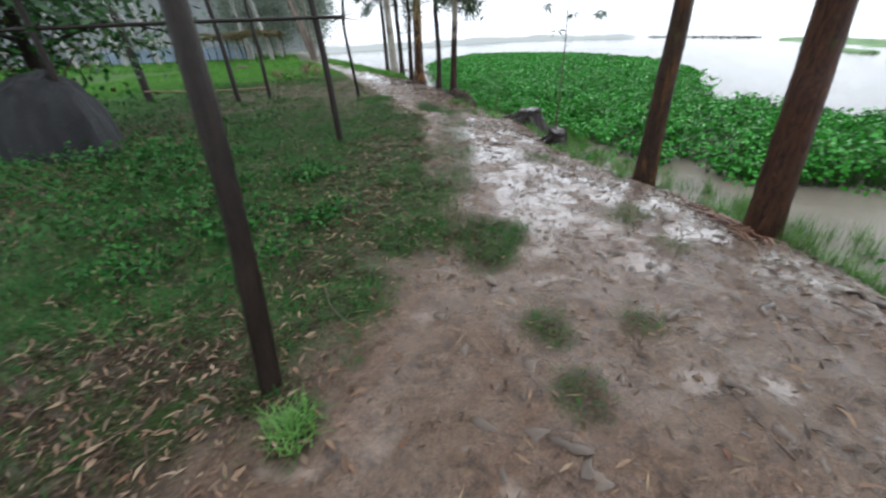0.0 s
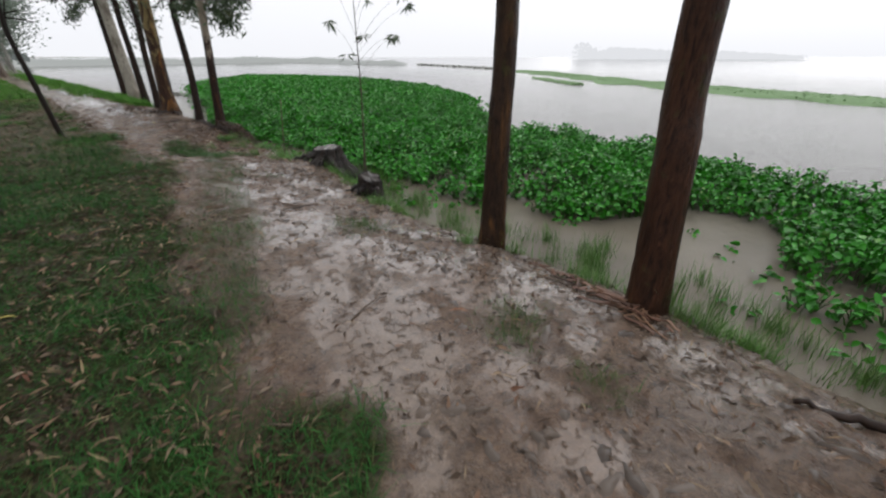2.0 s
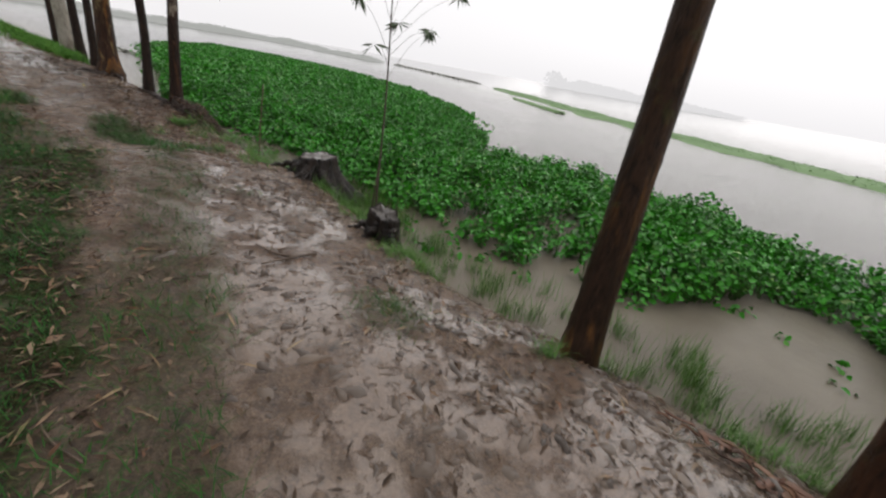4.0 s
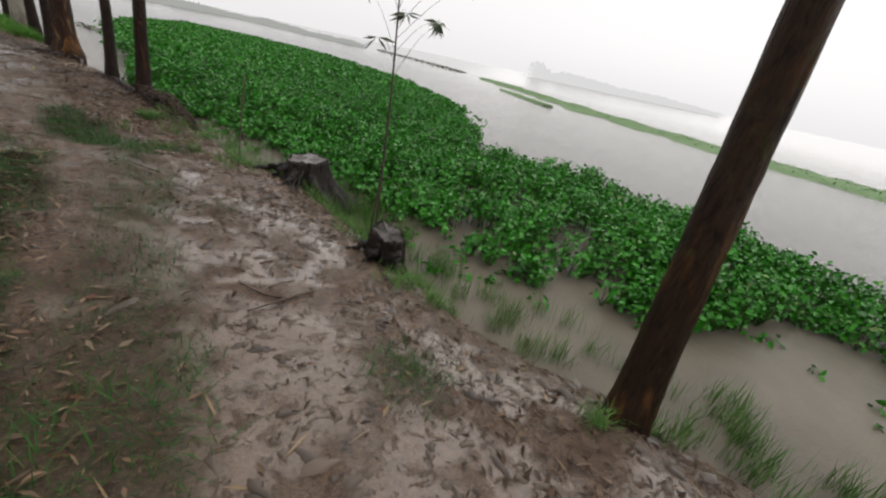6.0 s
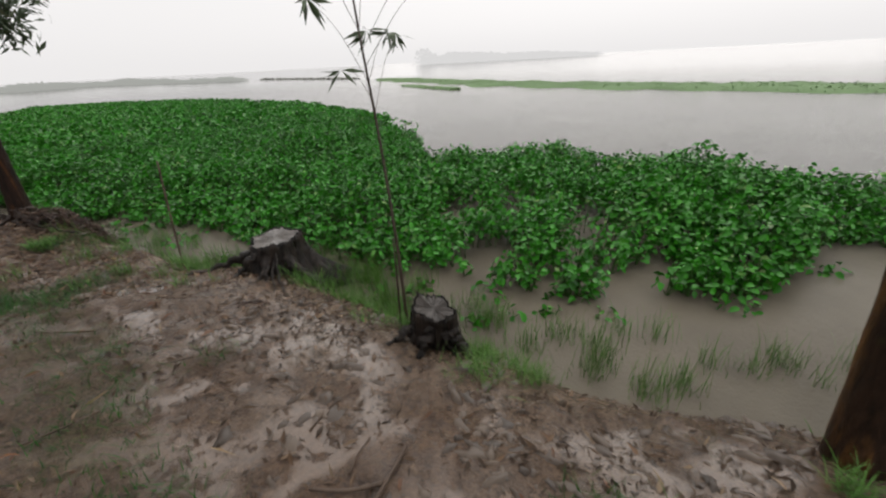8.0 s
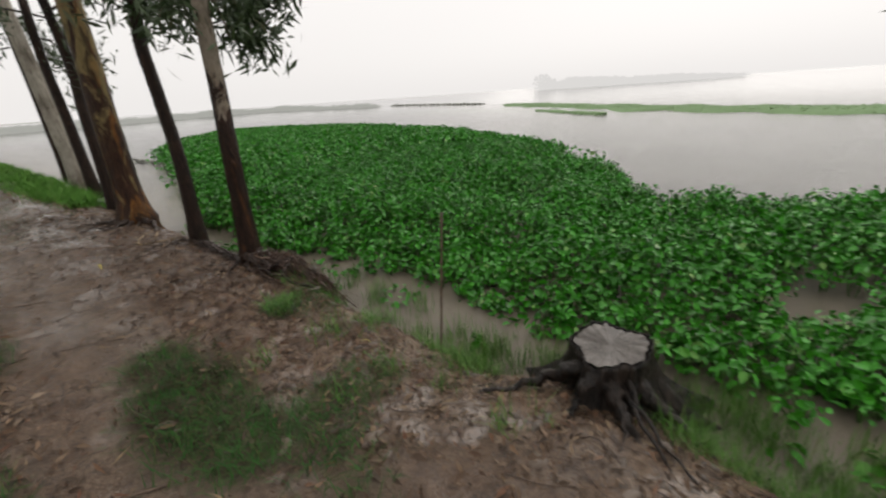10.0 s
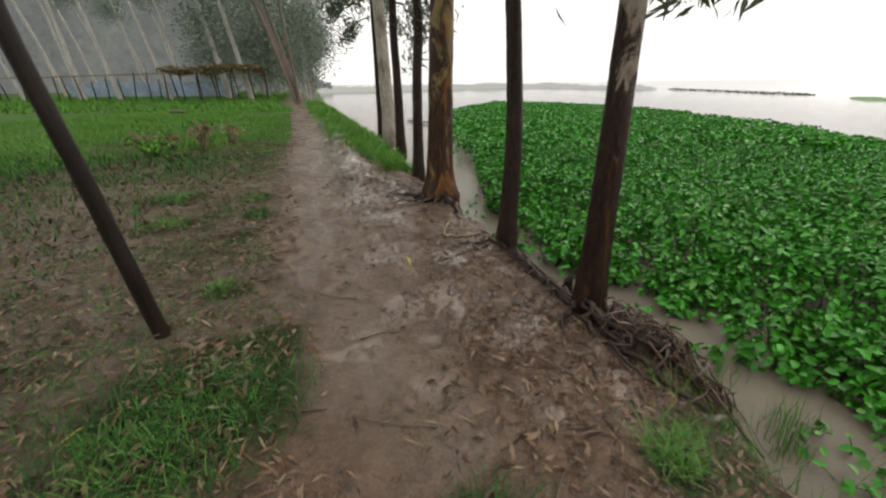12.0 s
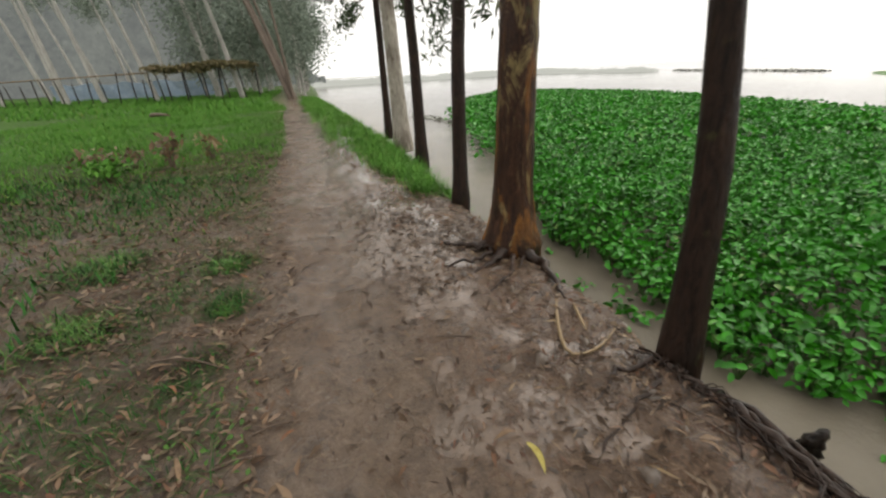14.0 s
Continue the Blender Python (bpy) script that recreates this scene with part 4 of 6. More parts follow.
# ---- stumps ----
def stump(at, top_r, foot_r, h, label, seed, tilt=(0.0, 0.0), roots=(), jag=0.03, cut=None, fibres=20):
    rng = np.random.default_rng(seed)
    at = np.array(at, float)
    b = np.array([at[0], at[1], float(ground_z(at[0], at[1]))])
    ob = empty("tree_stump", b)
    tagged(ob, label, "tree stump", group="lakeside stumps")
    n, m = 96, 16
    a = np.linspace(0, 2 * np.pi, n, endpoint=False)
    ph = rng.uniform(0, 6.283, 5)
    lobe = 0.5 * np.sin(3 * a + ph[0]) + 0.5 * np.sin(5 * a + ph[1])
    ridge = -np.abs(np.sin(7.5 * a + 0.6 * np.sin(3 * a + ph[2]))) - 0.6 * np.abs(np.sin(13 * a + np.sin(2 * a + ph[3]))) + 1.0
    grain = rng.normal(0, 1, n)
    rings = []
    for k in range(m):
        t = k / (m - 1)
        r = top_r + (foot_r - top_r) * (1 - t) ** 2.2
        r = r * (1 + (0.18 * (1 - t) + 0.11) * lobe + (0.05 + 0.17 * (1 - t)) * np.roll(ridge, k // 4) + 0.022 * grain) + rng.normal(0, 0.003, n)
        z = -0.15 + (h + 0.15) * t + tilt[0] * r * np.cos(a) * t + tilt[1] * r * np.sin(a) * t
        if k == m - 1:
            z = z + jag * (0.6 * np.sin(4 * a + ph[4]) + rng.normal(0, 0.4, n))
        rings.append(np.stack([r * np.cos(a), r * np.sin(a), z], 1))
    rim = rings[-1]
    inner = rim * [0.975, 0.975, 1] - [0, 0, 0.006]
    v = np.concatenate(rings + [inner])
    i, j = np.meshgrid(np.arange(m), np.arange(n), indexing="ij")
    k2 = (j + 1) % n
    piece("stump_body", v, np.stack([i * n + j, i * n + k2, (i + 1) * n + k2, (i + 1) * n + j], -1).reshape(-1, 4), CHAR, ob, "charred black wet wood", smooth=True)
    cen = []
    for s in (0.92, 0.62, 0.3):
        q = inner * [s / 0.9 * 0.9, s / 0.9 * 0.9, 1]
        q[:, 2] = inner[:, 2] * s + (h - 0.01) * (1 - s) + rng.normal(0, 0.003, n)
        cen.append(q)
    v = np.concatenate(cen + [[[0, 0, h - 0.008]]])
    i, j = np.meshgrid(np.arange(2), np.arange(n), indexing="ij")
    k2 = (j + 1) % n
    f4 = np.stack([i * n + j, i * n + k2, (i + 1) * n + k2, (i + 1) * n + j], -1).reshape(-1, 4)
    j = np.arange(n)
    f3 = np.stack([2 * n + j, 2 * n + (j + 1) % n, j * 0 + 3 * n], 1)
    piece("cut_top", v, [f4, f3], cut or CUT, ob, "weathered wet cut wood")
    for k, pts in enumerate(roots):
        p = curve_through(lie(pts), 16) - b
        g = np.random.default_rng(seed + 60 + k)
        p[2:-1] += g.normal(0, 0.012, (13, 3))
        thick = 0.055 if k < 3 else 0.036
        piece("root", *tube(p, thick * np.linspace(1, 0, 16) ** 1.4 + 0.007, 14, 0.16, 0, seed + k), CHAR, ob, smooth=True)
    for k in range(fibres):
        q = rng.uniform(-2.9, 0.6)
        s = np.array([np.cos(q), np.sin(q)])
        far = foot_r * rng.uniform(1.05, 1.55)
        p = lie([(*(at + s * top_r * 0.9), h * rng.uniform(0.3, 0.6)), (*(at + s * foot_r * 0.85), rng.uniform(0.02, 0.07)), (*(at + s * far + rng.normal(0, 0.06, 2)), -0.01)])
        p = curve_through(p, 9) - b
        p[1:] += rng.normal(0, 0.008, (8, 3))
        piece("root", *tube(p, np.linspace(rng.uniform(0.012, 0.03), 0.005, 9), 7, 0.12, 0, seed + 90 + k), CHAR, ob, smooth=True)
    return ob


stump((1.82, 8.88), 0.232, 0.57, 0.43, "charred black tree stump with a grey sawn top and root flare", 160, (0.05, -0.03),
      [[(1.66, 8.9, 0.2), (1.46, 9.02, 0.09), (1.24, 9.14, 0.02), (1.02, 9.24, -0.03)], [(1.66, 8.76, 0.16), (1.53, 8.56, 0.05), (1.44, 8.4, -0.02)], [(1.78, 8.7, 0.2), (1.88, 8.46, 0.08), (1.93, 8.24, -0.02)], [(1.6, 8.82, 0.2), (1.4, 8.8, 0.04), (1.28, 8.77, -0.02)]], 0.014, fibres=9)
stump((1.91, 6.85), 0.145, 0.225, 0.3, "low broken black tree stump beside a sapling", 170, (-0.14, 0.24),
      [[(1.84, 6.9, 0.15), (1.7, 6.96, 0.04), (1.56, 6.99, -0.02)], [(1.92, 6.7, 0.16), (1.9, 6.58, 0.05), (1.89, 6.46, -0.02)], [(1.82, 6.8, 0.14), (1.68, 6.76, 0.03), (1.6, 6.7, -0.02)]], 0.022, CUT_DARK, 6)


# ---- sapling, stake, poles ----
def sapling():
    b = np.array([1.95, 7.18, WATER - 0.05])
    ob = empty("sapling", b)
    tagged(ob, "thin eucalyptus sapling with few leaves behind the stump", "sapling")
    rng = np.random.default_rng(180)
    stem = curve_through(np.array([(1.94, 7.16, -0.45), (1.98, 7.24, 0.5), (2.05, 7.39, 1.27), (2.09, 7.53, 2.0), (2.12, 7.63, 2.9)]) - b, 30)
    piece("stem", *tube(stem, np.linspace(0.015, 0.004, 30), 8, 0.05, 0, 1), SHOOT, ob, smooth=True)
    second = curve_through([(-0.07, 0.02, -0.1), (-0.02, 0.05, 0.45), (0.05, 0.12, 0.95)], 12)
    piece("stem", *tube(second, np.linspace(0.013, 0.006, 12), 7, 0.05, 0, 2), SHOOT, ob, smooth=True)
    # twig tips, each with a hanging fan of leaves
    ends = ((1.45, (2.7, 7.84, 1.93), 16), (1.8, (2.2, 7.58, 1.93), 8), (1.6, (1.73, 7.5, 2.08), 15), (1.5, (1.95, 7.58, 1.7), 6), (1.75, (2.82, 7.5, 2.3), 14), (1.85, (2.72, 7.45, 2.42), 8), (1.9, (2.3, 7.6, 2.35), 8),
            (1.6, (2.9, 8.15, 1.97), 14),
            (1.95, (1.8, 7.75, 2.6), 10), (2.2, (2.5, 7.5, 2.8), 10))
    for k, (h, end, n) in enumerate(ends):
        i = int(np.argmin(np.abs(stem[:, 2] + b[2] - h)))
        e = np.array(end) - b
        tw = curve_through([stem[i], (stem[i] + e) / 2 + [0, 0, 0.07], e], 8)
        piece("twig", *tube(tw, np.linspace(0.0022, 0.001, 8), 5, 0, 0, k), SHOOT, ob)
        a = rng.uniform(0, 6.283, n)
        axis = unit(np.stack([np.cos(a), np.sin(a), rng.uniform(-2.2, 0.15, n)], 1))
        ln = rng.uniform(0.11, 0.19, n)
        nor = unit(np.cross(axis, unit(rng.normal(0, 1, (n, 3)))))
        tagged(piece("leaf_spray", *leaves(e + axis * ln[:, None] * 0.55, axis, nor, ln, ln * rng.uniform(0.15, 0.22, n)), SAPLING, ob), kind="stuff")


sapling()

stake = empty("wooden_stake", (1.21, 9.9, float(ground_z(1.21, 9.9))))
tagged(stake, "weathered upright bamboo stake at the waterline", "stake")
piece("pole", *tube(curve_through([(0, 0, -0.15), (0.05, 0.0, 0.5), (0.11, 0.02, 1.1)], 12), np.full(12, 0.009), 10, 0.05, 0, 3), STICK, stake, smooth=True)


def pole(base, top, r0, r1, label, seed, name="leaning_pole", mat=None, bow=0.0):
    b = np.array([base[0], base[1], float(ground_z(base[0], base[1]))])
    t = np.array(top, float) - b
    ob = empty(name, b)
    tagged(ob, label, "pole", group="shelter poles")
    p = curve_through([-0.12 * t, t * 0.35 + [0.02 + bow, 0.01, 0], t * 0.7 + [bow - 0.02, 0, 0], t], 24)
    piece("shaft", *tube(p, np.linspace(r0, r1, 24), 12, 0.05, 0, seed), mat or POLE, ob, smooth=True)
    return ob


pole((-0.92, 1.37), (-0.8, 1.52, 3.0), 0.052, 0.034, "dark leaning wooden pole in the grass beside the path", 190)
prop = pole((-2.3, 11.5), (-2.32, 11.3, 2.8), 0.044, 0.034, "dark crooked wooden pole with sticks lashed near its top", 192, bow=-0.09)
for k, (p0, p1) in enumerate((((-0.3, -0.1, 1.86), (0.28, -0.2, 1.8)), ((-0.5, 0.0, 1.78), (0.12, -0.16, 1.96)), ((-0.12, -0.1, 1.72), (0.02, -0.22, 2.1)))):
    piece("lashed_stick", *tube(curve_through([p0, ((p0[0] + p1[0]) / 2, (p0[1] + p1[1]) / 2, (p0[2] + p1[2]) / 2 + 0.02), p1], 8), np.linspace(0.014, 0.008, 8), 7, 0.08, 0, 193 + k), POLE, prop, smooth=True)


# ---- weeds on the water ----
MAT_Y = [-6, -2, 2, 2.8, 3.3, 3.8, 4.4, 4.8, 5.1, 5.5, 6.3, 6.8, 7.2, 8.1, 9, 10, 11.3, 12.3, 13.8, 15.2, 16.6, 20.3, 22.5, 32, 40, 48]
MAT_NEAR = [4.4, 4.2, 4.4, 4.55, 5.2, 5.6, 6.0, 5.9, 4.6, 4.1, 3.8, 3.35, 3.1, 2.85, 2.55, 2.28, 1.93, 1.43, 0.84, 0.27, -0.04, -0.42, -0.6, -1.4, 0, 3]
EDGE_Y = [-6, 2, 5, 8, 9.5, 10.4, 11.1, 12.4, 13.5, 14.8, 17.5, 20, 25, 32, 40, 46, 49]
MAT_FAR = [7.6, 8.2, 8.0, 7.9, 7.6, 6.9, 6.2, 7.5, 8.5, 9.3, 10.2, 10.9, 12.5, 12.5, 11.5, 8, 4]


def mat_cover(x, y):
    """Metres inside the weed mat's outline."""
    rag = 0.5 * (value_noise(x, y, 0.6, 30) - 0.5) + 0.5 * (value_noise(x, y, 1.7, 31) - 0.5)
    return np.minimum(x - np.interp(y, MAT_Y, MAT_NEAR), np.interp(y, EDGE_Y, MAT_FAR) - x) + rag


def round_leaves(stem, top, size, tilt_dir, tilt, rng):
    """Cupped roundish leaf blades at top, six faces each."""
    n = len(top)
    nor = unit(np.stack([np.cos(tilt_dir) * np.sin(tilt), np.sin(tilt_dir) * np.sin(tilt), np.cos(tilt)], 1))
    turn = tilt_dir + rng.normal(0, 1.3, n)
    out = unit(np.stack([np.cos(turn), np.sin(turn), np.zeros(n)], 1))
    ax = unit(out - nor * (out * nor).sum(1, keepdims=True))
    side = np.cross(nor, ax)
    S = size[:, None]
    ring = [(-0.6, 0.0, 0.02), (-0.28, 0.42, 0.18), (0.32, 0.4, 0.14), (0.9, 0.0, -0.16), (0.32, -0.4, 0.14), (-0.28, -0.42, 0.18), (0.05, 0.0, -0.06)]
    v = np.stack([top + S * (a * ax + b * side + c * nor) for a, b, c in ring], 1).reshape(-1, 3)
    o = (np.arange(n) * 7)[:, None]
    f = np.concatenate([o + np.array([[i, (i + 1) % 6, 6]]) for i in range(6)])
    return v, f


def stalks(foot, top, r):
    n = len(foot)
    off = np.array([[1, 0, 0], [-0.5, 0.87, 0], [-0.5, -0.87, 0]])
    mid = (foot + top) / 2 + (foot - top) * [0.15, 0.15, 0]
    v = np.stack([foot + r * o for o in off] + [mid + r * 1.1 * o for o in off] + [top + r * 0.6 * o for o in off], 1).reshape(-1, 3)
    o = (np.arange(n) * 9)[:, None]
    q = []
    for k in (0, 3):
        q += [o + np.array([[k, k + 1, k + 4, k + 3]]), o + np.array([[k + 1, k + 2, k + 5, k + 4]]), o + np.array([[k + 2, k, k + 3, k + 5]])]
    return v, np.concatenate(q)


def hyacinth_leafset(px, py, per, rng, reach=0.13, tall=0.34, size=(0.030, 0.074), step=3):
    n = len(px) * per
    x, y = np.repeat(px, per), np.repeat(py, per)
    a = rng.uniform(0, 6.283, n)
    lump = 0.22 + 0.95 * value_noise(px, py, 1.1, 34) + 0.55 * value_noise(px, py, 0.42, 35)
    h = np.repeat(rng.uniform(0.8, 1.12, len(px)) * lump, per) * tall * rng.uniform(0.3, 1.1, n)
    rr = reach * rng.uniform(0.3, 1.0, n)
    foot = np.stack([x, y, np.full(n, WATER - 0.02)], 1)
    top = foot + np.stack([rr * np.cos(a), rr * np.sin(a), h], 1)
    lv = round_leaves(foot, top, rng.uniform(*size, n), a + rng.normal(0, 0.6, n), np.where(rng.random(n) < 0.68, rng.uniform(0.1, 0.95, n), rng.uniform(0.95, 1.5, n)), rng)
    return lv, stalks(foot[::step], top[::step], 0.006)


def build_mat():
    rng = np.random.default_rng(200)
    x, y = scatter(17500, 0.0, 9.2, -4, 21, rng)
    c = mat_cover(x, y)
    hole = value_noise(x, y, 0.55, 33) * np.where((x < 5.6) & (y < 10.5), 1.0, 0.45)
    for hx, hy, hr in ((4.45, 8.5, 0.4), (4.85, 7.9, 0.35), (4.0, 8.45, 0.28), (5.7, 4.2, 0.6), (3.5, 7.5, 0.3), (4.6, 6.9, 0.3)):
        hole = np.maximum(hole, 1.25 - 0.45 * ((x - hx) ** 2 + (y - hy) ** 2) / hr**2)
    keep = (c > 0) & (hole < 0.62 + 0.25 * np.clip(c, 0, 1)) & (rng.random(len(x)) < np.clip(0.5 + c * 2.5, 0, 1))
    x, y, c = x[keep], y[keep], c[keep]
    tall = 0.27 + 0.2 * np.clip(c / 1.0, 0, 1)
    sets, stems = [], []
    for lo, hi in ((0, 0.25), (0.25, 0.7), (0.7, 99)):
        k = (c >= lo) & (c < hi)
        if k.any():
            lv, st = hyacinth_leafset(x[k], y[k], 17, rng, tall=float(tall[k].mean()), size=(0.026, 0.066), step=3 if hi < 1 else 20)
            sets.append(lv), stems.append(st)
    thing = empty("water_hyacinth_mat", (0, 0, 0))
    tagged(thing, "dense floating mat of glossy green water hyacinth", "water hyacinth", kind="stuff")
    tagged(piece("leaves", *joined(sets), HYACINTH, thing, smooth=True), kind="stuff")
    tagged(piece("stalks", *joined(stems), STALK, thing), kind="stuff")
    x, y = scatter(26000, -2, 13, 18, 50, rng)
    c = mat_cover(x, y)
    keep = (c > 0.1) & ((x > 9.0) | (y > 21)) & (rng.random(len(x)) < np.clip(0.3 + c, 0, 1))
    x, y = x[keep], y[keep]
    n = len(x)
    x2, y2 = scatter(6000, 9.1, 13, 10, 22, rng)
    k2 = mat_cover(x2, y2) > 0.05
    x, y = np.concatenate([x, x2[k2]]), np.concatenate([y, y2[k2]])
    n = len(x) * 3
    top = np.stack([np.repeat(x, 3) + rng.normal(0, 0.12, n), np.repeat(y, 3) + rng.normal(0, 0.12, n), WATER + 0.12 + 0.34 * rng.random(n) ** 0.6], 1)
    tagged(piece("far_leaves", *round_leaves(top, top, rng.uniform(0.065, 0.12, n), rng.uniform(0, 6.283, n), rng.uniform(0.2, 1.4, n), rng), HYACINTH, thing), kind="stuff")
    # loose plants at the near edge
    x, y = scatter(1500, -0.5, 5.8, 0, 17, rng)
    c = mat_cover(x, y)
    ok = np.nonzero((c < -0.05) & (c > -0.75) & (inland(x, y) < -0.25))[0][:70]
    for i in ok:
        ob = empty("water_hyacinth_plant", (x[i], y[i], WATER))
        tagged(ob, "single water hyacinth plant floating by the mat", "water plant", group="loose water hyacinths")
        lv, st = hyacinth_leafset(np.zeros(1), np.zeros(1), int(rng.integers(4, 9)), rng, 0.12, 0.2)
        piece("foliage", lv[0] - [0, 0, WATER], lv[1], HYACINTH, ob, smooth=True)
        tagged(piece("stalk_tuft", st[0] - [0, 0, WATER], st[1], STALK, ob), kind="stuff")


build_mat()


def mound_strip(name, line, half, high, count, size, material, label, seed):
    """A far floating bank of weeds along a line: many leafy tufts."""
    rng = np.random.default_rng(seed)
    t = rng.random(count)
    p = np.asarray(line, float)
    s = np.linspace(0, 1, len(p))
    x, y = np.interp(t, s, p[:, 0]), np.interp(t, s, p[:, 1])
    d = unit(np.gradient(p, axis=0))
    nx, ny = -np.interp(t, s, d[:, 1]), np.interp(t, s, d[:, 0])
    w = rng.normal(0, 0.42, count).clip(-1, 1) * half * (0.5 + value_noise(t * 30, t * 0, 1.0, seed))
    top = high * (0.35 + 0.9 * value_noise(x, y, half * 1.6, seed + 1)) * (1 - 0.5 * np.abs(w) / (half * 1.5))
    z = WATER + rng.random(count) * np.clip(top, 0.05, None)
    c = np.stack([x + nx * w, y + ny * w, z], 1)
    nor = unit(rng.normal(0, 0.45, (count, 3)) + [0, 0, 1.0])
    ax = unit(np.cross(nor, rng.normal(0, 1, (count, 3))))
    ln = rng.uniform(0.6, 1.4, count) * size
    tagged(piece(name, *leaves(c, ax, nor, ln, ln * 0.6), material), label, "water weeds", kind="stuff")


def weed_raft(line, half, label, seed):
    """A far raft of weeds: a low uneven cushion with leaves on it."""
    rng = np.random.default_rng(seed)
    p = curve_through(line, 260)
    d = unit(np.gradient(p, axis=0))
    side = np.stack([-d[:, 1], d[:, 0]], 1)
    s = np.linspace(0, 1, len(p))
    taper = np.clip(np.minimum(s, 1 - s) * 14, 0.02, 1) ** 0.6
    wl = half * taper * (0.55 + 0.9 * value_noise(s * 40, s * 0 + 1, 1.0, seed))
    wr = half * taper * (0.55 + 0.9 * value_noise(s * 40, s * 0 + 7, 1.0, seed + 1))
    u = np.linspace(-1, 1, 13)
    off = np.where(u[None] < 0, u[None] * wl[:, None], u[None] * wr[:, None])
    x, y = p[:, :1] + side[:, :1] * off, p[:, 1:] + side[:, 1:] * off
    crest = np.clip((1 - np.abs(u)) * 3.5, 0, 1) ** 0.6
    z = WATER - 0.03 + crest * (0.06 + 0.10 * value_noise(x, y, 0.9, seed + 2) + 0.07 * value_noise(x, y, 0.35, seed + 3))
    i, j = np.meshgrid(np.arange(len(p) - 1), np.arange(12), indexing="ij")
    o = (i * 13 + j).ravel()
    ob = empty("weed_raft", (float(p[0, 0]), float(p[0, 1]), WATER))
    tagged(ob, label, "water weeds", kind="stuff")
    b = np.array(ob.location)
    tagged(piece("cushion", np.stack([x, y, z], -1).reshape(-1, 3) - b, np.stack([o, o + 1, o + 14, o + 13], 1), HAZED_WEED, ob, smooth=True), kind="stuff")
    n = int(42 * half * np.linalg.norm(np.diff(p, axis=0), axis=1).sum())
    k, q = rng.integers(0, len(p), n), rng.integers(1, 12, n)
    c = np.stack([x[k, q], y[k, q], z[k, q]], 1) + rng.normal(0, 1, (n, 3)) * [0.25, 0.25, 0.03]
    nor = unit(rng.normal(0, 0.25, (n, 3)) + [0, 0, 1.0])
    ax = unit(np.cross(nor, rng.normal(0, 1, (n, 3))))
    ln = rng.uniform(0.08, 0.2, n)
    tagged(piece("leaves", *leaves(c - b, ax, nor, ln, ln * 0.7), HAZED_WEED, ob), kind="stuff")


weed_raft([(26, -22), (27, -8), (28, 2), (29, 14), (32, 27), (38, 42), (43, 56)], 2.7, "far floating raft of pale green weeds", 220)
weed_raft([(25.5, 26), (27.5, 31), (30, 37)], 0.5, "narrow drifting raft of pale green weeds", 226)
mound_strip("reed_bank", [(46, 66), (50, 92), (52, 112)], 1.0, 0.14, 1800, 0.6, HAZED_REED, "distant grey-brown line of reeds on the lake", 222)
mound_strip("backdrop_reeds", [(48, 114), (38, 150), (22, 215), (6, 330), (0, 430)], 2.0, 1.0, 3500, 1.2, HAZE_BANK, "long distant line of reeds across the lake, haze painted grey", 223)
mound_strip("weed_bank", [(-3, 34), (-1, 30), (0.2, 26.5)], 0.35, 0.12, 500, 0.18, HAZED_REED, "thin line of drifting weed on open water", 224)


# ---- far shores, woods ----
def far_tree(kind_seed, high, trunk_r, lean, stems=1, low=0.36, bark=None):
    """A far eucalyptus: pale stems, high open crown."""
    rng = np.random.default_rng(kind_seed)
    ob = empty("eucalyptus_tree")
    tips = []
    for k in range(stems):
        a = rng.uniform(0, 6.283)
        sp = 0.0 if stems == 1 else 3.0
        end = np.array([lean * high + sp * np.cos(a), sp * np.sin(a), high])
        p = curve_through([(0.07 * k, 0.04 * k, -0.4), end * [0.42, 0.42, 0.5], end], 22)
        piece("trunk", *tube(p, np.linspace(trunk_r, 0.03, 22), 9, 0.06, 0.1, kind_seed + k), bark or BARK_HAZED, ob, smooth=True)
        for j in range(9 if low > 0.3 else 16):
            i = int(rng.uniform(low + 0.06, 0.98) * 21)
            a = rng.uniform(0, 6.283)
            ln = rng.uniform(0.9, 2.4)
            e = p[i] + [ln * np.cos(a), ln * np.sin(a), ln * rng.uniform(0.3, 0.9)]
            piece("limb", *tube(curve_through([p[i], e], 5), np.linspace(0.04, 0.01, 5), 5, 0, 0, j), bark or BARK_HAZED, ob)
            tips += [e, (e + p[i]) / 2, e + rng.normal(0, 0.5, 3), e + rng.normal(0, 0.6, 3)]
    piece("crown", *crown_leaves(tips, 64, 0.95, 0.32, rng, 0.3, 1.9), WOODS_HAZED, ob)
    return ob


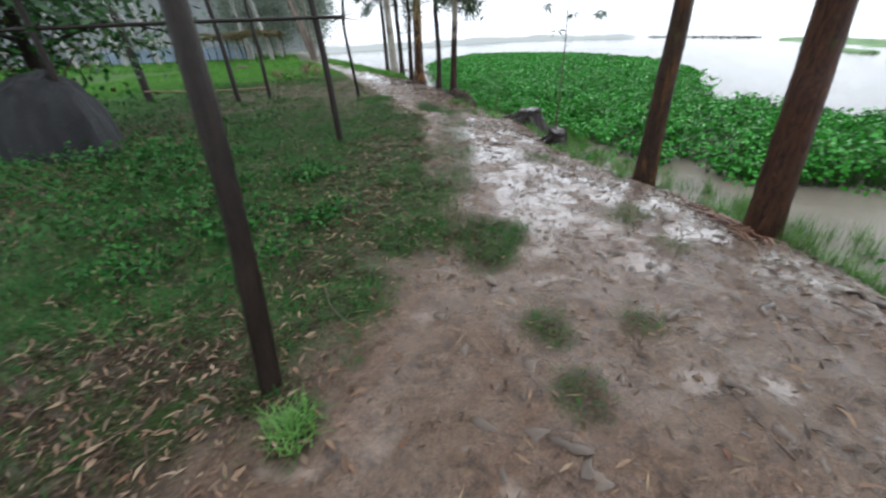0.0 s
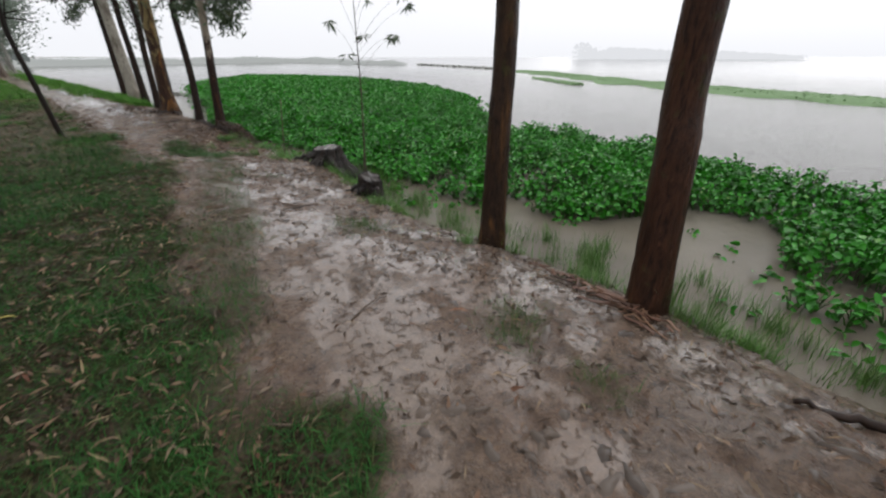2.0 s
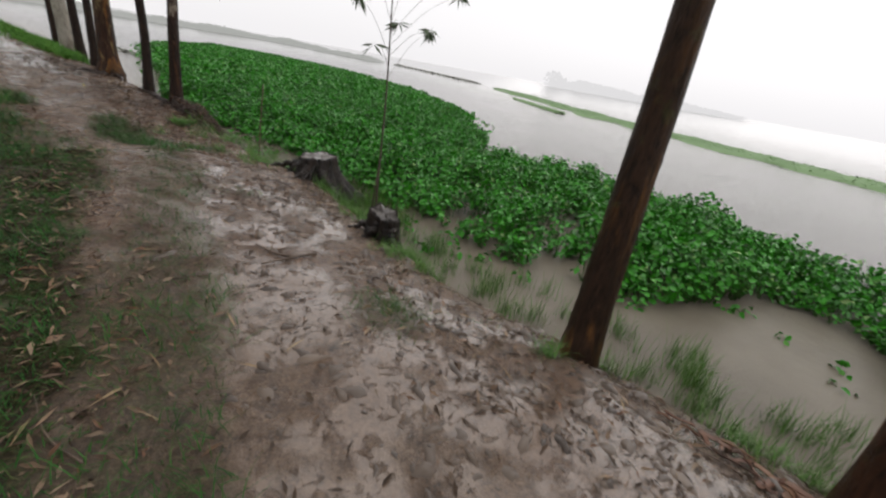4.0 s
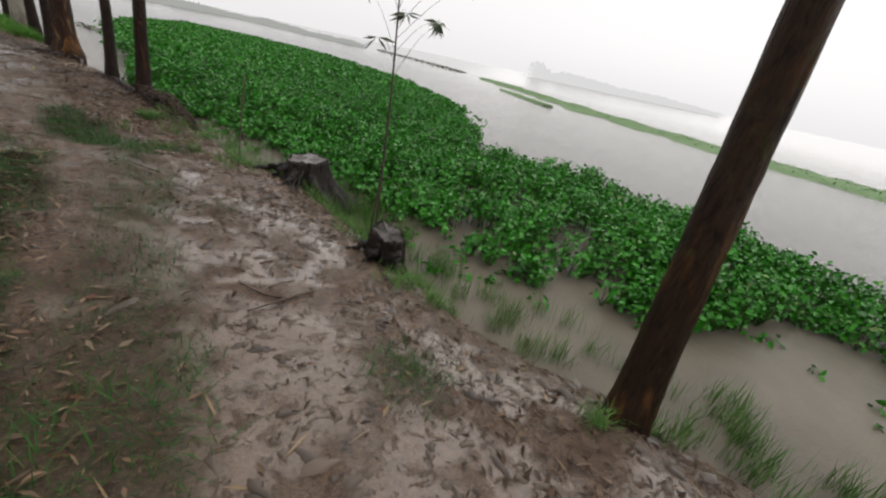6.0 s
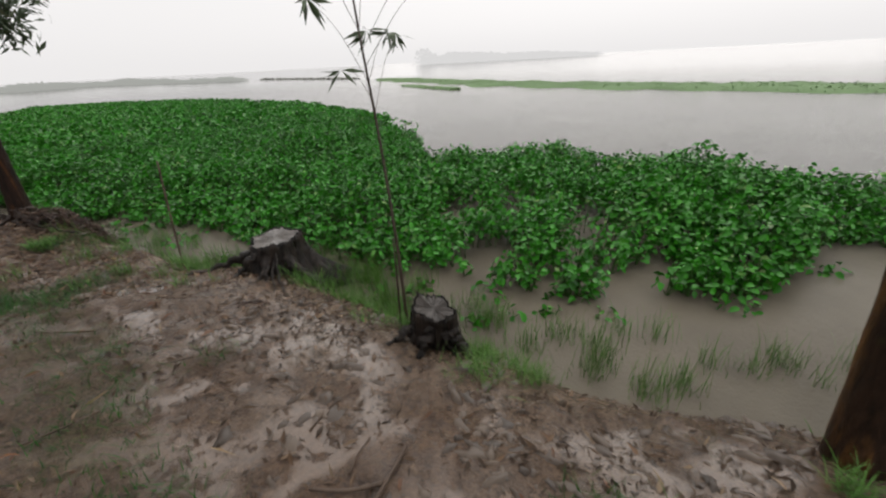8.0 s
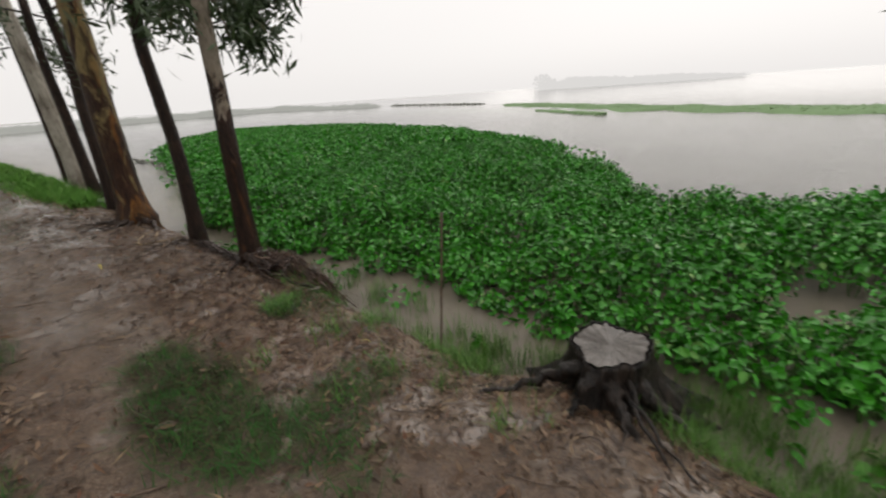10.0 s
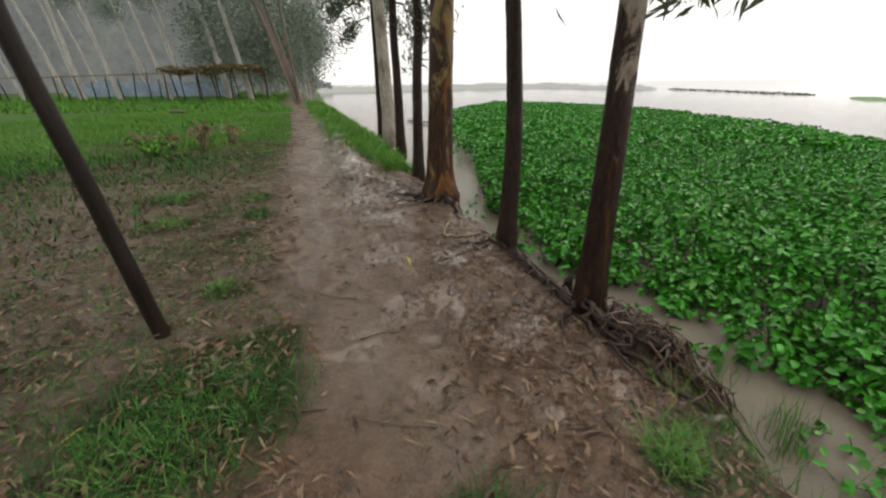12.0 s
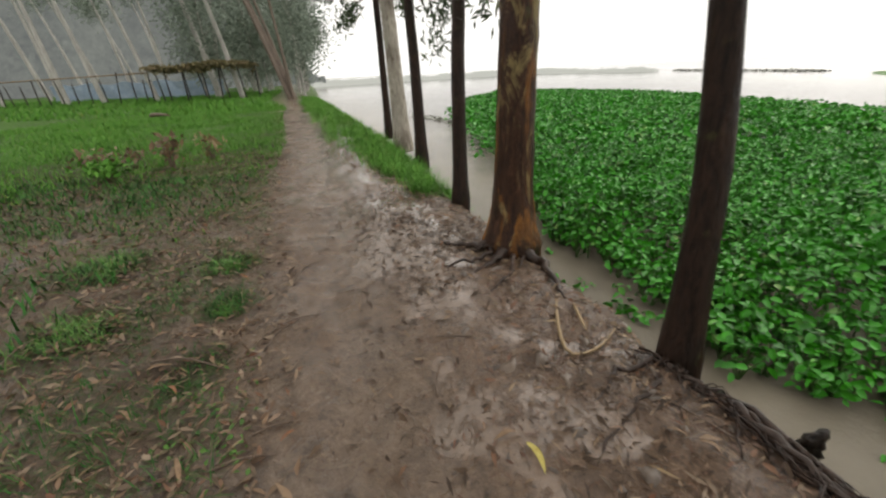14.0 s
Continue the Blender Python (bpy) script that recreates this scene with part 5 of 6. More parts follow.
def build_woods():
    rng = np.random.default_rng(230)
    kinds = [far_tree(231, 17, 0.24, -0.2, 1, 0.6), far_tree(232, 15, 0.2, -0.27, 1, 0.6), far_tree(233, 18, 0.25, -0.24, 1, 0.62), far_tree(234, 16, 0.22, -0.16, 1, 0.6)]
    for k, ob in enumerate(kinds):
        tagged(ob, "tall pale-stemmed eucalyptus in a plantation beyond the grass", "tree", group="plantation trees")
    spots = []
    for row in range(3):
        for col in range(7):
            x, y = -16.0 - 4.4 * col - 1.3 * col * row + 2.0 * row + rng.normal(0, 0.9), 47 + 13 * row + 0.4 * col + rng.normal(0, 1.2)
            if x < path_edge(y) - 2.5:
                spots.append((x, y))
    for n, (x, y) in enumerate(spots):
        ob = kinds[n % 4]
        m = pose(x, y, float(ground_z(x, y)), 0, 0, rng.uniform(-22, 22)) @ Matrix.Scale(rng.uniform(0.85, 1.15), 4)
        if n < 4:
            ob.matrix_basis = m
        else:
            copy_thing(ob, m).scale = (rng.uniform(0.85, 1.15),) * 3
    leafy = [far_tree(236, 12, 0.14, -0.05, 1, 0.12), far_tree(237, 10, 0.13, 0.06, 1, 0.14)]
    for k, ob in enumerate(leafy):
        tagged(ob, "leafy grey-green eucalyptus with low boughs beside the path", "tree", group="plantation trees")
        ob.matrix_basis = pose(-19.5 - 3 * k, 54 + 9 * k, float(ground_z(-19.5 - 3 * k, 54 + 9 * k)), 0, 0, 40 * k)
    for k in range(20):
        y = 46 + 3.6 * k
        x = float(path_edge(y)) - rng.uniform(1.5, 8)
        copy_thing(leafy[k % 2] if k % 3 else kinds[k % 4], pose(x, y, float(ground_z(x, y)), 0, 0, rng.uniform(0, 360))).scale = (rng.uniform(0.75, 1.0),) * 3
    for k, y in enumerate((46, 52, 60, 71)):
        x = float(shore(y)) - 1.2 - 0.5 * (k % 2)
        copy_thing(leafy[k % 2], pose(x, y, float(ground_z(x, y)), 0, 0, 70 * k)).scale = (0.8, 0.8, 0.95)
    bank_tree = far_tree(246, 11, 0.1, 0.01, 1, 0.4)
    tagged(bank_tree, "thin eucalyptus with an open crown on the far shore", "tree", group="plantation trees")
    for k, (y, off) in enumerate(((60, 1.0), (66, 2.2), (72, 0.8), (79, 2.0), (87, 0.9), (96, 2.4), (106, 1.2))):
        x = float(shore(y)) - off
        m = pose(x, y, float(ground_z(x, y)), 0, 0, 50 * k)
        if k == 0:
            bank_tree.matrix_basis = m
        else:
            copy_thing(bank_tree, m).scale = (0.85 + 0.06 * (k % 4),) * 3
    multi = far_tree(240, 14, 0.12, -0.2, 6, 0.5, BARK_BROWN)
    tagged(multi, "many-stemmed eucalyptus leaning beside the path", "tree", group="plantation trees")
    multi.matrix_basis = pose(-11.6, 40.0, float(ground_z(-11.6, 40)), 0, 0, 0)
    # the mass of the wood behind, rain haze painted into its glowing leaves
    n = 34000
    a = rng.random(n) ** 0.8
    x = -230 + 190 * a + rng.normal(0, 3, n)
    y = 92 + 30 * a + rng.normal(0, 4, n)
    high = 46 * np.clip(-(x + 37) / 24, 0.03, 1) * (0.35 + 0.75 * value_noise(x, y, 7, 41) + 0.5 * value_noise(x, y, 2.2, 42))
    up_to = rng.random(n)
    z = 1.0 + high * up_to ** 1.15
    ax = unit(rng.normal(0, 1, (n, 3)))
    nor = unit(np.cross(ax, rng.normal(0, 1, (n, 3))))
    ln = rng.uniform(1.8, 4.6, n) * np.clip(-(x + 4) / 40, 0.35, 1.1) * np.clip(1.5 - up_to, 0.4, 1)
    tagged(piece("backdrop_woods", *leaves(np.stack([x, y, z], 1), ax, nor, ln, ln * 0.7), HAZE_WOOD), "wood behind the plantation, its rain haze painted as blue-grey glow", "woods", kind="structure")
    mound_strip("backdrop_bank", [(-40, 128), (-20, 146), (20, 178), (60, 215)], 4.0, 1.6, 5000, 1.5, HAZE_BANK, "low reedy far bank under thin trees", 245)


build_woods()


def far_island():
    rng = np.random.default_rng(250)
    items = []
    for k in range(46):
        t = k / 45
        x, y = 278 + 95 * t, 273 - 110 * t
        h = (13 if k < 3 else 9) * (1 - 0.8 * t) * (0.45 + 0.75 * float(value_noise(k, 0, 4.0, 251))) + 1.0
        n = 90
        c = np.stack([x + rng.normal(0, 3.2, n), y + rng.normal(0, 3.2, n), WATER + rng.random(n) ** 0.8 * h * np.sqrt(np.clip(1 - (rng.normal(0, 0.45, n)) ** 2, 0.1, 1))], 1)
        ax = unit(rng.normal(0, 1, (n, 3)))
        nor = unit(np.cross(ax, rng.normal(0, 1, (n, 3))))
        ln = rng.uniform(2.0, 4.0, n)
        items.append(leaves(c, ax, nor, ln, ln * 0.8))
    tagged(piece("backdrop_island", *joined(items), HAZE), "wooded island, its rain haze painted as pale grey glow", "distance", kind="structure")


far_island()


# ---- grass ----
def build_grass():
    rng = np.random.default_rng(300)
    x, y = scatter(620000, -4.8, 2.2, 0.2, 17, rng)
    keep = rng.random(len(x)) < turf_at(x, y) * (0.35 + 0.65 * value_noise(x, y, 0.22, 301)) * np.where(y < 9.5, 0.66, 0.85)
    keep &= (inland(x, y) > 0.05) & (rng.random(len(x)) > 0.93 * trodden(x, y))
    keep &= rng.random(len(x)) < np.clip((x + 4.8) / 1.6, 0.02, 1)
    x, y = x[keep], y[keep]
    n = len(x)
    tall = 0.024 + 0.06 * value_noise(x, y, 0.5, 302) ** 2 + 0.02 * ((y > 8.8) & (y < 11.6)) + 0.03 * np.clip(-0.8 - x, 0, 1) * (y < 9)
    grass_stuff("bank_grass", "short wet trampled grass beside the path", x, y, tall * rng.uniform(0.8, 2.1, n), rng.uniform(0.0025, 0.0055, n), GRASS, rng, 1.25, 0.9)
    x, y = scatter(100000, -13, -3.6, -4, 17, rng)
    keep = rng.random(len(x)) < (0.3 + 0.7 * value_noise(x, y, 0.6, 309)) * np.clip(turf_at(x, y) + 0.2, 0, 1)
    x, y = x[keep], y[keep]
    n = len(x)
    grass_stuff("rough_grass", "rough green grass on the land side", x, y, (0.05 + 0.1 * value_noise(x, y, 0.9, 310)) * rng.uniform(0.6, 1.3, n), rng.uniform(0.010, 0.02, n), GRASS, rng, 0.9, 0.8)
    x, y = scatter(190000, -17, -1.0, 13.5, 34, rng)
    e = path_edge(y) - x
    rise = np.clip((y - 13.5 + 0.45 * (-x - 4)) / 5.5, 0, 1)
    keep = (e > 0.15) & (rng.random(len(x)) < rise * (0.2 + 0.8 * value_noise(x, y, 1.0, 303)))
    x, y, rise = x[keep], y[keep], rise[keep]
    n = len(x)
    grass_stuff("field_grass", "lush green field grass", x, y, (0.035 + 0.2 * rise * value_noise(x, y, 1.0, 304)) * rng.uniform(0.5, 1.3, n), rng.uniform(0.006, 0.013, n), MEADOW, rng, 0.7, 0.6)
    x, y = scatter(80000, -78, -5, 30, 64, rng)
    keep = (path_edge(y) - x > 0.5) & (rng.random(len(x)) < 0.3 + 0.7 * value_noise(x, y, 2.5, 305))
    x, y = x[keep], y[keep]
    n = len(x)
    grass_stuff("far_field_grass", "green field grass under the plantation", x, y, 0.12 + 0.25 * rng.random(n), 0.03 + 0.03 * rng.random(n), MEADOW, rng, 0.7, 0.6)
    # verge between path and water
    y = rng.uniform(15.6, 42, 26000)
    x = shore(y) - np.abs(rng.random(len(y)) * verge_width(y) + rng.normal(0, 0.16, len(y)) + 0.25 * (value_noise(y, y, 0.9, 311) - 0.5))
    keep = (inland(x, y) > 0.02) & (rng.random(len(x)) < np.clip((y - 15.4) / 1.0, 0, 1) * np.clip(0.1 + 1.3 * value_noise(x, y, 0.5, 312), 0, 1))
    x, y = x[keep], y[keep]
    n = len(x)
    grass_stuff("verge_grass", "bright green grass verge along the water", x, y, (0.06 + 0.17 * value_noise(x, y, 0.8, 306)) * rng.uniform(0.5, 1.3, n), rng.uniform(0.006, 0.014, n), MEADOW, rng, 0.8, 0.7)
    tx, ty = [], []
    for k in range(260):
        yy = 16 + 20 * rng.random() ** 1.6
        xx = float(shore(yy)) - float(verge_width(yy)) * rng.choice([rng.uniform(0, 0.25), rng.uniform(0.75, 1.2)])
        m = int(rng.integers(20, 60))
        tx.append(xx + rng.normal(0, 0.09, m)), ty.append(yy + rng.normal(0, 0.12, m))
    x, y = np.concatenate(tx), np.concatenate(ty)
    n = len(x)
    grass_stuff("verge_tufts", "ragged green grass tufts on the verge", x, y, rng.uniform(0.08, 0.3, n), rng.uniform(0.006, 0.012, n), MEADOW, rng, 0.9, 0.8)
    # tufts at the waterline
    tx, ty = [], []
    for k in range(520):
        yy = rng.uniform(0.5, 11.5)
        xx = shore(yy) - (abs(rng.normal(0.1, 0.4)) if yy > 8.6 else rng.normal(0.05, 0.16))
        if value_noise(xx, yy, 0.9, 307) > (0.62 if yy < 6.2 else 0.42):
            m = int(rng.integers(12, 50))
            tx.append(xx + rng.normal(0, 0.05, m)), ty.append(yy + rng.normal(0, 0.06, m))
    x, y = np.concatenate(tx), np.concatenate(ty)
    n = len(x)
    grass_stuff("waterline_grass", "tufts of fresh grass along the water's edge", x, y, rng.uniform(0.06, 0.22, n), rng.uniform(0.003, 0.007, n), REED, rng, 0.6, 0.5)
    # reeds standing in the shallows
    tx, ty = [], []
    for k in range(150):
        yy = rng.uniform(1.5, 12.5)
        xx = shore(yy) + abs(rng.normal(0.25, 0.3)) + 0.05
        if value_noise(xx, yy, 0.8, 308) > 0.46:
            m = int(rng.integers(30, 80))
            tx.append(xx + rng.normal(0, 0.06, m)), ty.append(yy + rng.normal(0, 0.06, m))
    for px, py, pr in ((2.3, 8.2, 0.28), (2.33, 8.55, 0.2), (2.3, 7.85, 0.18), (2.14, 8.76, 0.13), (2.48, 8.3, 0.2), (2.6, 6.86, 0.18), (2.61, 5.58, 0.14), (2.76, 5.45, 0.13), (2.8, 6.3, 0.14), (1.46, 9.92, 0.2), (1.3, 10.4, 0.16), (2.98, 3.12, 0.15), (3.02, 2.95, 0.14), (2.62, 4.5, 0.1), (2.36, 7.45, 0.12), (2.62, 7.75, 0.14), (2.5, 6.45, 0.12), (2.72, 5.95, 0.12), (2.55, 5.95, 0.1), (1.95, 9.35, 0.14), (1.72, 9.6, 0.12)):
        m = int(900 * pr)
        tx.append(px + rng.normal(0, pr * 0.6, m)), ty.append(py + rng.normal(0, pr * 0.6, m))
    x, y = np.concatenate(tx), np.concatenate(ty)
    n = len(x)
    base = np.stack([x, y, np.maximum(np.full(n, WATER - 0.03), ground_z(x, y) - 0.02)], 1)
    v, f = blades(base, rng.uniform(0.08, 0.32, n), rng.uniform(0.003, 0.006, n), rng.uniform(0, 0.3, n), rng.uniform(0, 6.283, n), rng.uniform(0, 0.35, n), 3)
    tagged(piece("shallow_reeds", v, f, REED), "slender green reeds standing in shallow water", "reeds", kind="stuff")


build_grass()


# ---- litter ----
HEAP = (-1.95, 11.25)


def build_litter():
    rng = np.random.default_rng(320)
    x, y = scatter(150000, -6.5, 3.0, 0.2, 19, rng)
    d, e = inland(x, y), path_edge(y) - x
    on_path = np.exp(-((e + 0.6) / 0.45) ** 2)
    want = (0.25 + 0.75 * value_noise(x, y, 0.6, 321) ** 1.5) * (1 - 0.75 * on_path) * np.where((e > 0) & (y > 9.5), 2.6, np.where((e < -0.9) & (y > 8.5), 1.1, np.where(e > 0, 0.9, 0.34)))
    keep = (d > 0.08) & (rng.random(len(x)) < want)
    x, y = x[keep], y[keep]
    n = len(x)
    ln = 0.02 + 0.08 * rng.random(n) ** 1.8
    tagged(piece("leaf_litter", *lay(x, y, ln, ln * rng.uniform(0.09, 0.3, n), rng, 0.01), LITTER), "wet brown fallen eucalyptus leaves on mud and grass", "leaf litter", kind="stuff")
    # drier, paler leaves on the worn ground and along the bank by the bare roots
    x1, y1 = scatter(30000, -6.0, -1.0, 10.2, 17.5, rng)
    k1 = (path_edge(y1) - x1 > -0.15) & (rng.random(len(x1)) < (0.05 + 1.3 * value_noise(x1, y1, 0.4, 326) ** 1.6) * np.clip((17.5 - y1) / 3, 0, 1))
    x2, y2 = scatter(15000, -1.0, 1.7, 8.6, 14.6, rng)
    k2 = (inland(x2, y2) > 0.05) & (x2 - path_edge(y2) > 0.95) & (rng.random(len(x2)) < 0.05 + 0.6 * value_noise(x2, y2, 0.35, 327) ** 1.6)
    x3, y3 = scatter(9000, -2.6, 0.4, 0.5, 9.5, rng)
    k3 = (path_edge(y3) - x3 > -0.2) & (rng.random(len(x3)) < 0.5 * value_noise(x3, y3, 0.5, 328))
    x, y = np.concatenate([x1[k1], x2[k2], x3[k3]]), np.concatenate([y1[k1], y2[k2], y3[k3]])
    n = len(x)
    ln = 0.02 + 0.065 * rng.random(n) ** 2
    tagged(piece("pale_litter", *lay(x, y, ln, ln * rng.uniform(0.07, 0.42, n), rng, 0.014), PALE_LITTER), "curled tan and rust leaves scattered on worn ground", "leaf litter", kind="stuff")
    x, y = scatter(16000, -0.6, 2.0, 7.6, 12.2, rng)
    keep = (inland(x, y) > 0.04) & (x - path_edge(y) > 0.5) & (rng.random(len(x)) < 0.5 * value_noise(x, y, 0.4, 331) ** 2 * np.clip((x - path_edge(y) - 0.4) / 0.7, 0, 1))
    x, y = x[keep], y[keep]
    n = len(x)
    ln = 0.02 + 0.08 * rng.random(n) ** 2
    tagged(piece("bank_litter", *lay(x, y, ln, ln * rng.uniform(0.10, 0.38, n), rng, 0.012), LITTER), "brown and rust leaf scraps on the sandy bank", "leaf litter", kind="stuff")
    x, y = scatter(22000, -1.6, 1.2, 10.2, 14.2, rng)
    keep = (inland(x, y) > 0.04) & (rng.random(len(x)) < 0.8 * value_noise(x, y, 0.3, 332) ** 1.5 * np.clip((x - path_edge(y) - 0.35) / 0.6, 0, 1))
    x, y = x[keep], y[keep]
    n = len(x)
    ln = 0.012 + 0.05 * rng.random(n) ** 1.8
    tagged(piece("fibre_litter", *lay(x, y, ln, ln * rng.uniform(0.07, 0.25, n), rng, 0.009), FIBRE), "reddish-brown bark fibres and leaf bits by the roots", "litter", kind="stuff")
    items = []
    for k in range(150):
        yy = rng.uniform(7.8, 12.0)
        xx = float(shore(yy)) - rng.uniform(0.12, 1.2)
        a, ln = rng.uniform(0, 6.283), rng.uniform(0.10, 0.42)
        p = curve_through(lie([(xx, yy, 0.0), (xx + 0.5 * ln * np.cos(a), yy + 0.5 * ln * np.sin(a), 0.014), (xx + ln * np.cos(a + 0.5), yy + ln * np.sin(a + 0.5), -0.002)]), 7)
        p[1:-1] += rng.normal(0, 0.006, (5, 3))
        r = rng.uniform(0.002, 0.006)
        items.append(tube(p, np.linspace(r, r * 0.5, 7), 5, 0, 0, k))
    tagged(piece("surface_rootlets", *tubes(items), ROOT_FINE), "thin reddish-brown rootlets bared on the sandy bank", "roots", kind="stuff")
    # low herbs creeping over the worn ground
    x, y = scatter(60000, -6.0, -1.2, 9.8, 18, rng)
    keep = (path_edge(y) - x > 0.05) & (rng.random(len(x)) < 0.9 * np.clip(value_noise(x, y, 0.45, 335) * 2.2 - 0.95, 0, 1))
    x, y = x[keep], y[keep]
    n = len(x)
    ln = rng.uniform(0.012, 0.034, n)
    tagged(piece("creeping_herbs", *lay(x, y, ln, ln * rng.uniform(0.3, 0.7, n), rng, 0.012), HERB), "tiny green creeping herbs on worn ground", "herbs", kind="stuff")
    n = 200
    x, y = HEAP[0] + rng.normal(0, 0.2, n), HEAP[1] + rng.normal(0, 0.17, n)
    ln = rng.uniform(0.03, 0.11, n)
    tagged(piece("leaf_heap", *lay(x, y, ln, ln * rng.uniform(0.1, 0.3, n), rng, 0.03), PALE_LITTER), "small drift of tan dead leaves in the grass", "leaf litter", kind="stuff")
    x, y = scatter(170000, -2.5, 3.2, 0.3, 16, rng)
    d = inland(x, y)
    want = np.clip(1.5 - np.abs(d - 0.75) / 0.8, 0.08, 1) * value_noise(x, y, 0.35, 323) ** 1.8 * np.interp(y, [2.5, 4.5, 7.5, 8.5, 9.5], [0.4, 0.7, 0.7, 0.45, 0.7]) * (1 - 0.7 * turf_at(x, y))
    keep = (d > 0.03) & (rng.random(len(x)) < want)
    x, y = x[keep], y[keep]
    n = len(x)
    ln = 0.012 + 0.075 * rng.random(n) ** 2.4
    tagged(piece("mud_debris", *lay(x, y, ln, ln * rng.uniform(0.10, 0.34, n), rng, 0.008), DEBRIS), "dark rotten leaf bits trodden into the mud", "debris", kind="stuff")
    y = rng.uniform(0.6, 9.8, 20000)
    x = path_edge(y) - 0.3 + rng.random(len(y)) * (shore(y) - path_edge(y) + 0.3)
    keep = (inland(x, y) > 0.05) & (rng.random(len(x)) < value_noise(x, y, 0.3, 324) ** 2.2 * np.clip(0.25 + 0.35 * (x - path_edge(y)), 0.15, 1) * 1.3)
    x, y = x[keep], y[keep]
    n = len(x)
    ln = 0.008 + 0.07 * rng.random(n) ** 3
    tagged(piece("trodden_debris", *lay(x, y, ln, ln * rng.uniform(0.12, 0.4, n), rng, 0.009), DEBRIS), "dark sodden leaf scraps on the wet path", "debris", kind="stuff")
    x, y = scatter(5200, -5.5, 2.9, 0.3, 18, rng)
    keep = (inland(x, y) > 0.1) & (rng.random(len(x)) < np.where(path_edge(y) - x > 0.1, 0.7, 0.2) * (0.4 + 0.6 * value_noise(x, y, 0.9, 322)))
    x, y = x[keep], y[keep]
    n = len(x)
    ln = rng.uniform(0.06, 0.16, n)
    tagged(piece("straw_litter", *lay(x, y, ln, ln * rng.uniform(0.04, 0.1, n), rng, 0.012), STRAW), "pale tan dry leaves and straw lying about", "leaf litter", kind="stuff")
    # lumps of churned mud
    y = rng.uniform(0.5, 15.5, 26000)
    x = path_edge(y) - 0.1 + rng.random(len(y)) * (shore(y) - path_edge(y) + 0.1)
    want = np.clip(0.08 + 0.75 * (x - path_edge(y) - 0.25), 0.05, 1) * value_noise(x, y, 0.32, 329) ** 2 * np.interp(y, [2.5, 4.5, 8.0, 9.0], [0.4, 0.6, 0.6, 0.3]) * (1 - 0.8 * turf_at(x, y))
    keep = (inland(x, y) > 0.04) & (rng.random(len(x)) < want)
    x, y = x[keep], y[keep]
    n = len(x)
    r = 0.008 + 0.034 * rng.random(n) ** 2.6
    a = np.linspace(0, 2 * np.pi, 8, endpoint=False)[None] + rng.uniform(0, 6.283, (n, 1))
    wob = rng.uniform(0.35, 1.45, (n, 8))
    turn, longer = rng.uniform(0, 3.14, (n, 1)), rng.uniform(1.0, 2.4, (n, 1))
    u, w = np.cos(a) * wob * longer, np.sin(a) * wob
    ex, ey = u * np.cos(turn) - w * np.sin(turn), u * np.sin(turn) + w * np.cos(turn)
    high = r * rng.uniform(0.15, 0.5, n)
    g = ground_z(x, y)
    rings = [np.stack([x[:, None] + f * r[:, None] * ex, y[:, None] + f * r[:, None] * ey, (g + dz * high)[:, None] + 0.35 * high[:, None] * rng.normal(0, 1, (n, 8))], -1) for f, dz in ((1.0, -0.5), (0.72, 0.7))]
    v = np.concatenate([rings[0], rings[1], np.stack([x, y, g + high], -1)[:, None]], 1).reshape(-1, 3)
    o = (np.arange(n) * 17)[:, None]
    f4 = np.concatenate([o + np.array([[k, (k + 1) % 8, 8 + (k + 1) % 8, 8 + k]]) for k in range(8)])
    f3 = np.concatenate([o + np.array([[8 + k, 8 + (k + 1) % 8, 16]]) for k in range(8)])
    tagged(piece("mud_lumps", v, [f4, f3], CLOD), "wet dark lumps of churned mud on the bank", "mud", kind="stuff")
    # twigs
    for k in range(110):
        yy = rng.uniform(0.6, 16)
        xx = rng.uniform(-4, shore(yy) - 0.2)
        a, ln = rng.uniform(0, 3.14), rng.uniform(0.12, 0.45)
        p = curve_through(lie([(xx, yy, 0.006), (xx + 0.5 * ln * np.cos(a + 0.15), yy + 0.5 * ln * np.sin(a + 0.15), 0.012), (xx + ln * np.cos(a), yy + ln * np.sin(a), 0.006)]), 8)
        tagged(piece("twig", *tube(p, np.linspace(0.006, 0.003, 8), 6, 0.1, 0, k), STICK), "small wet brown twig on the ground", "twig", group="fallen twigs")


build_litter()


def fallen_branch(strands, label, r, material=None, name="fallen_branch"):
    ob = empty(name, (strands[0][0][0], strands[0][0][1], float(ground_z(strands[0][0][0], strands[0][0][1]))))
    tagged(ob, label, "branch")
    for k, s in enumerate(strands):
        p = curve_through(lie(s), 12) - np.array(ob.location)
        piece("stem" if k == 0 else "side_shoot", *tube(p, np.linspace(r, r * 0.5, 12), 7, 0.08, 0, k), material or STICK, ob, smooth=True)


fallen_branch([[(1.06, 6.24, 0.012), (0.87, 6.16, 0.014), (0.64, 6.08, 0.01)], [(0.87, 6.17, 0.014), (0.76, 6.25, 0.014), (0.65, 6.36, 0.01)]], "thin dark forked branch on the wet mud", 0.012)
fallen_branch([[(-0.62, 13.64, 0.012), (-0.7, 13.3, 0.015), (-0.71, 13.05, 0.012), (-0.55, 13.1, 0.014), (-0.36, 13.33, 0.012)], [(-0.55, 13.5, 0.01), (-0.56, 13.24, 0.015)]], "pale yellow bent stalk by the tree roots", 0.012, STRAW)
fallen_branch([[(-2.8, 13.02, 0.01), (-2.6, 13.0, 0.05), (-2.38, 12.95, 0.012)]], "thin dark arched twig in the grass", 0.006)


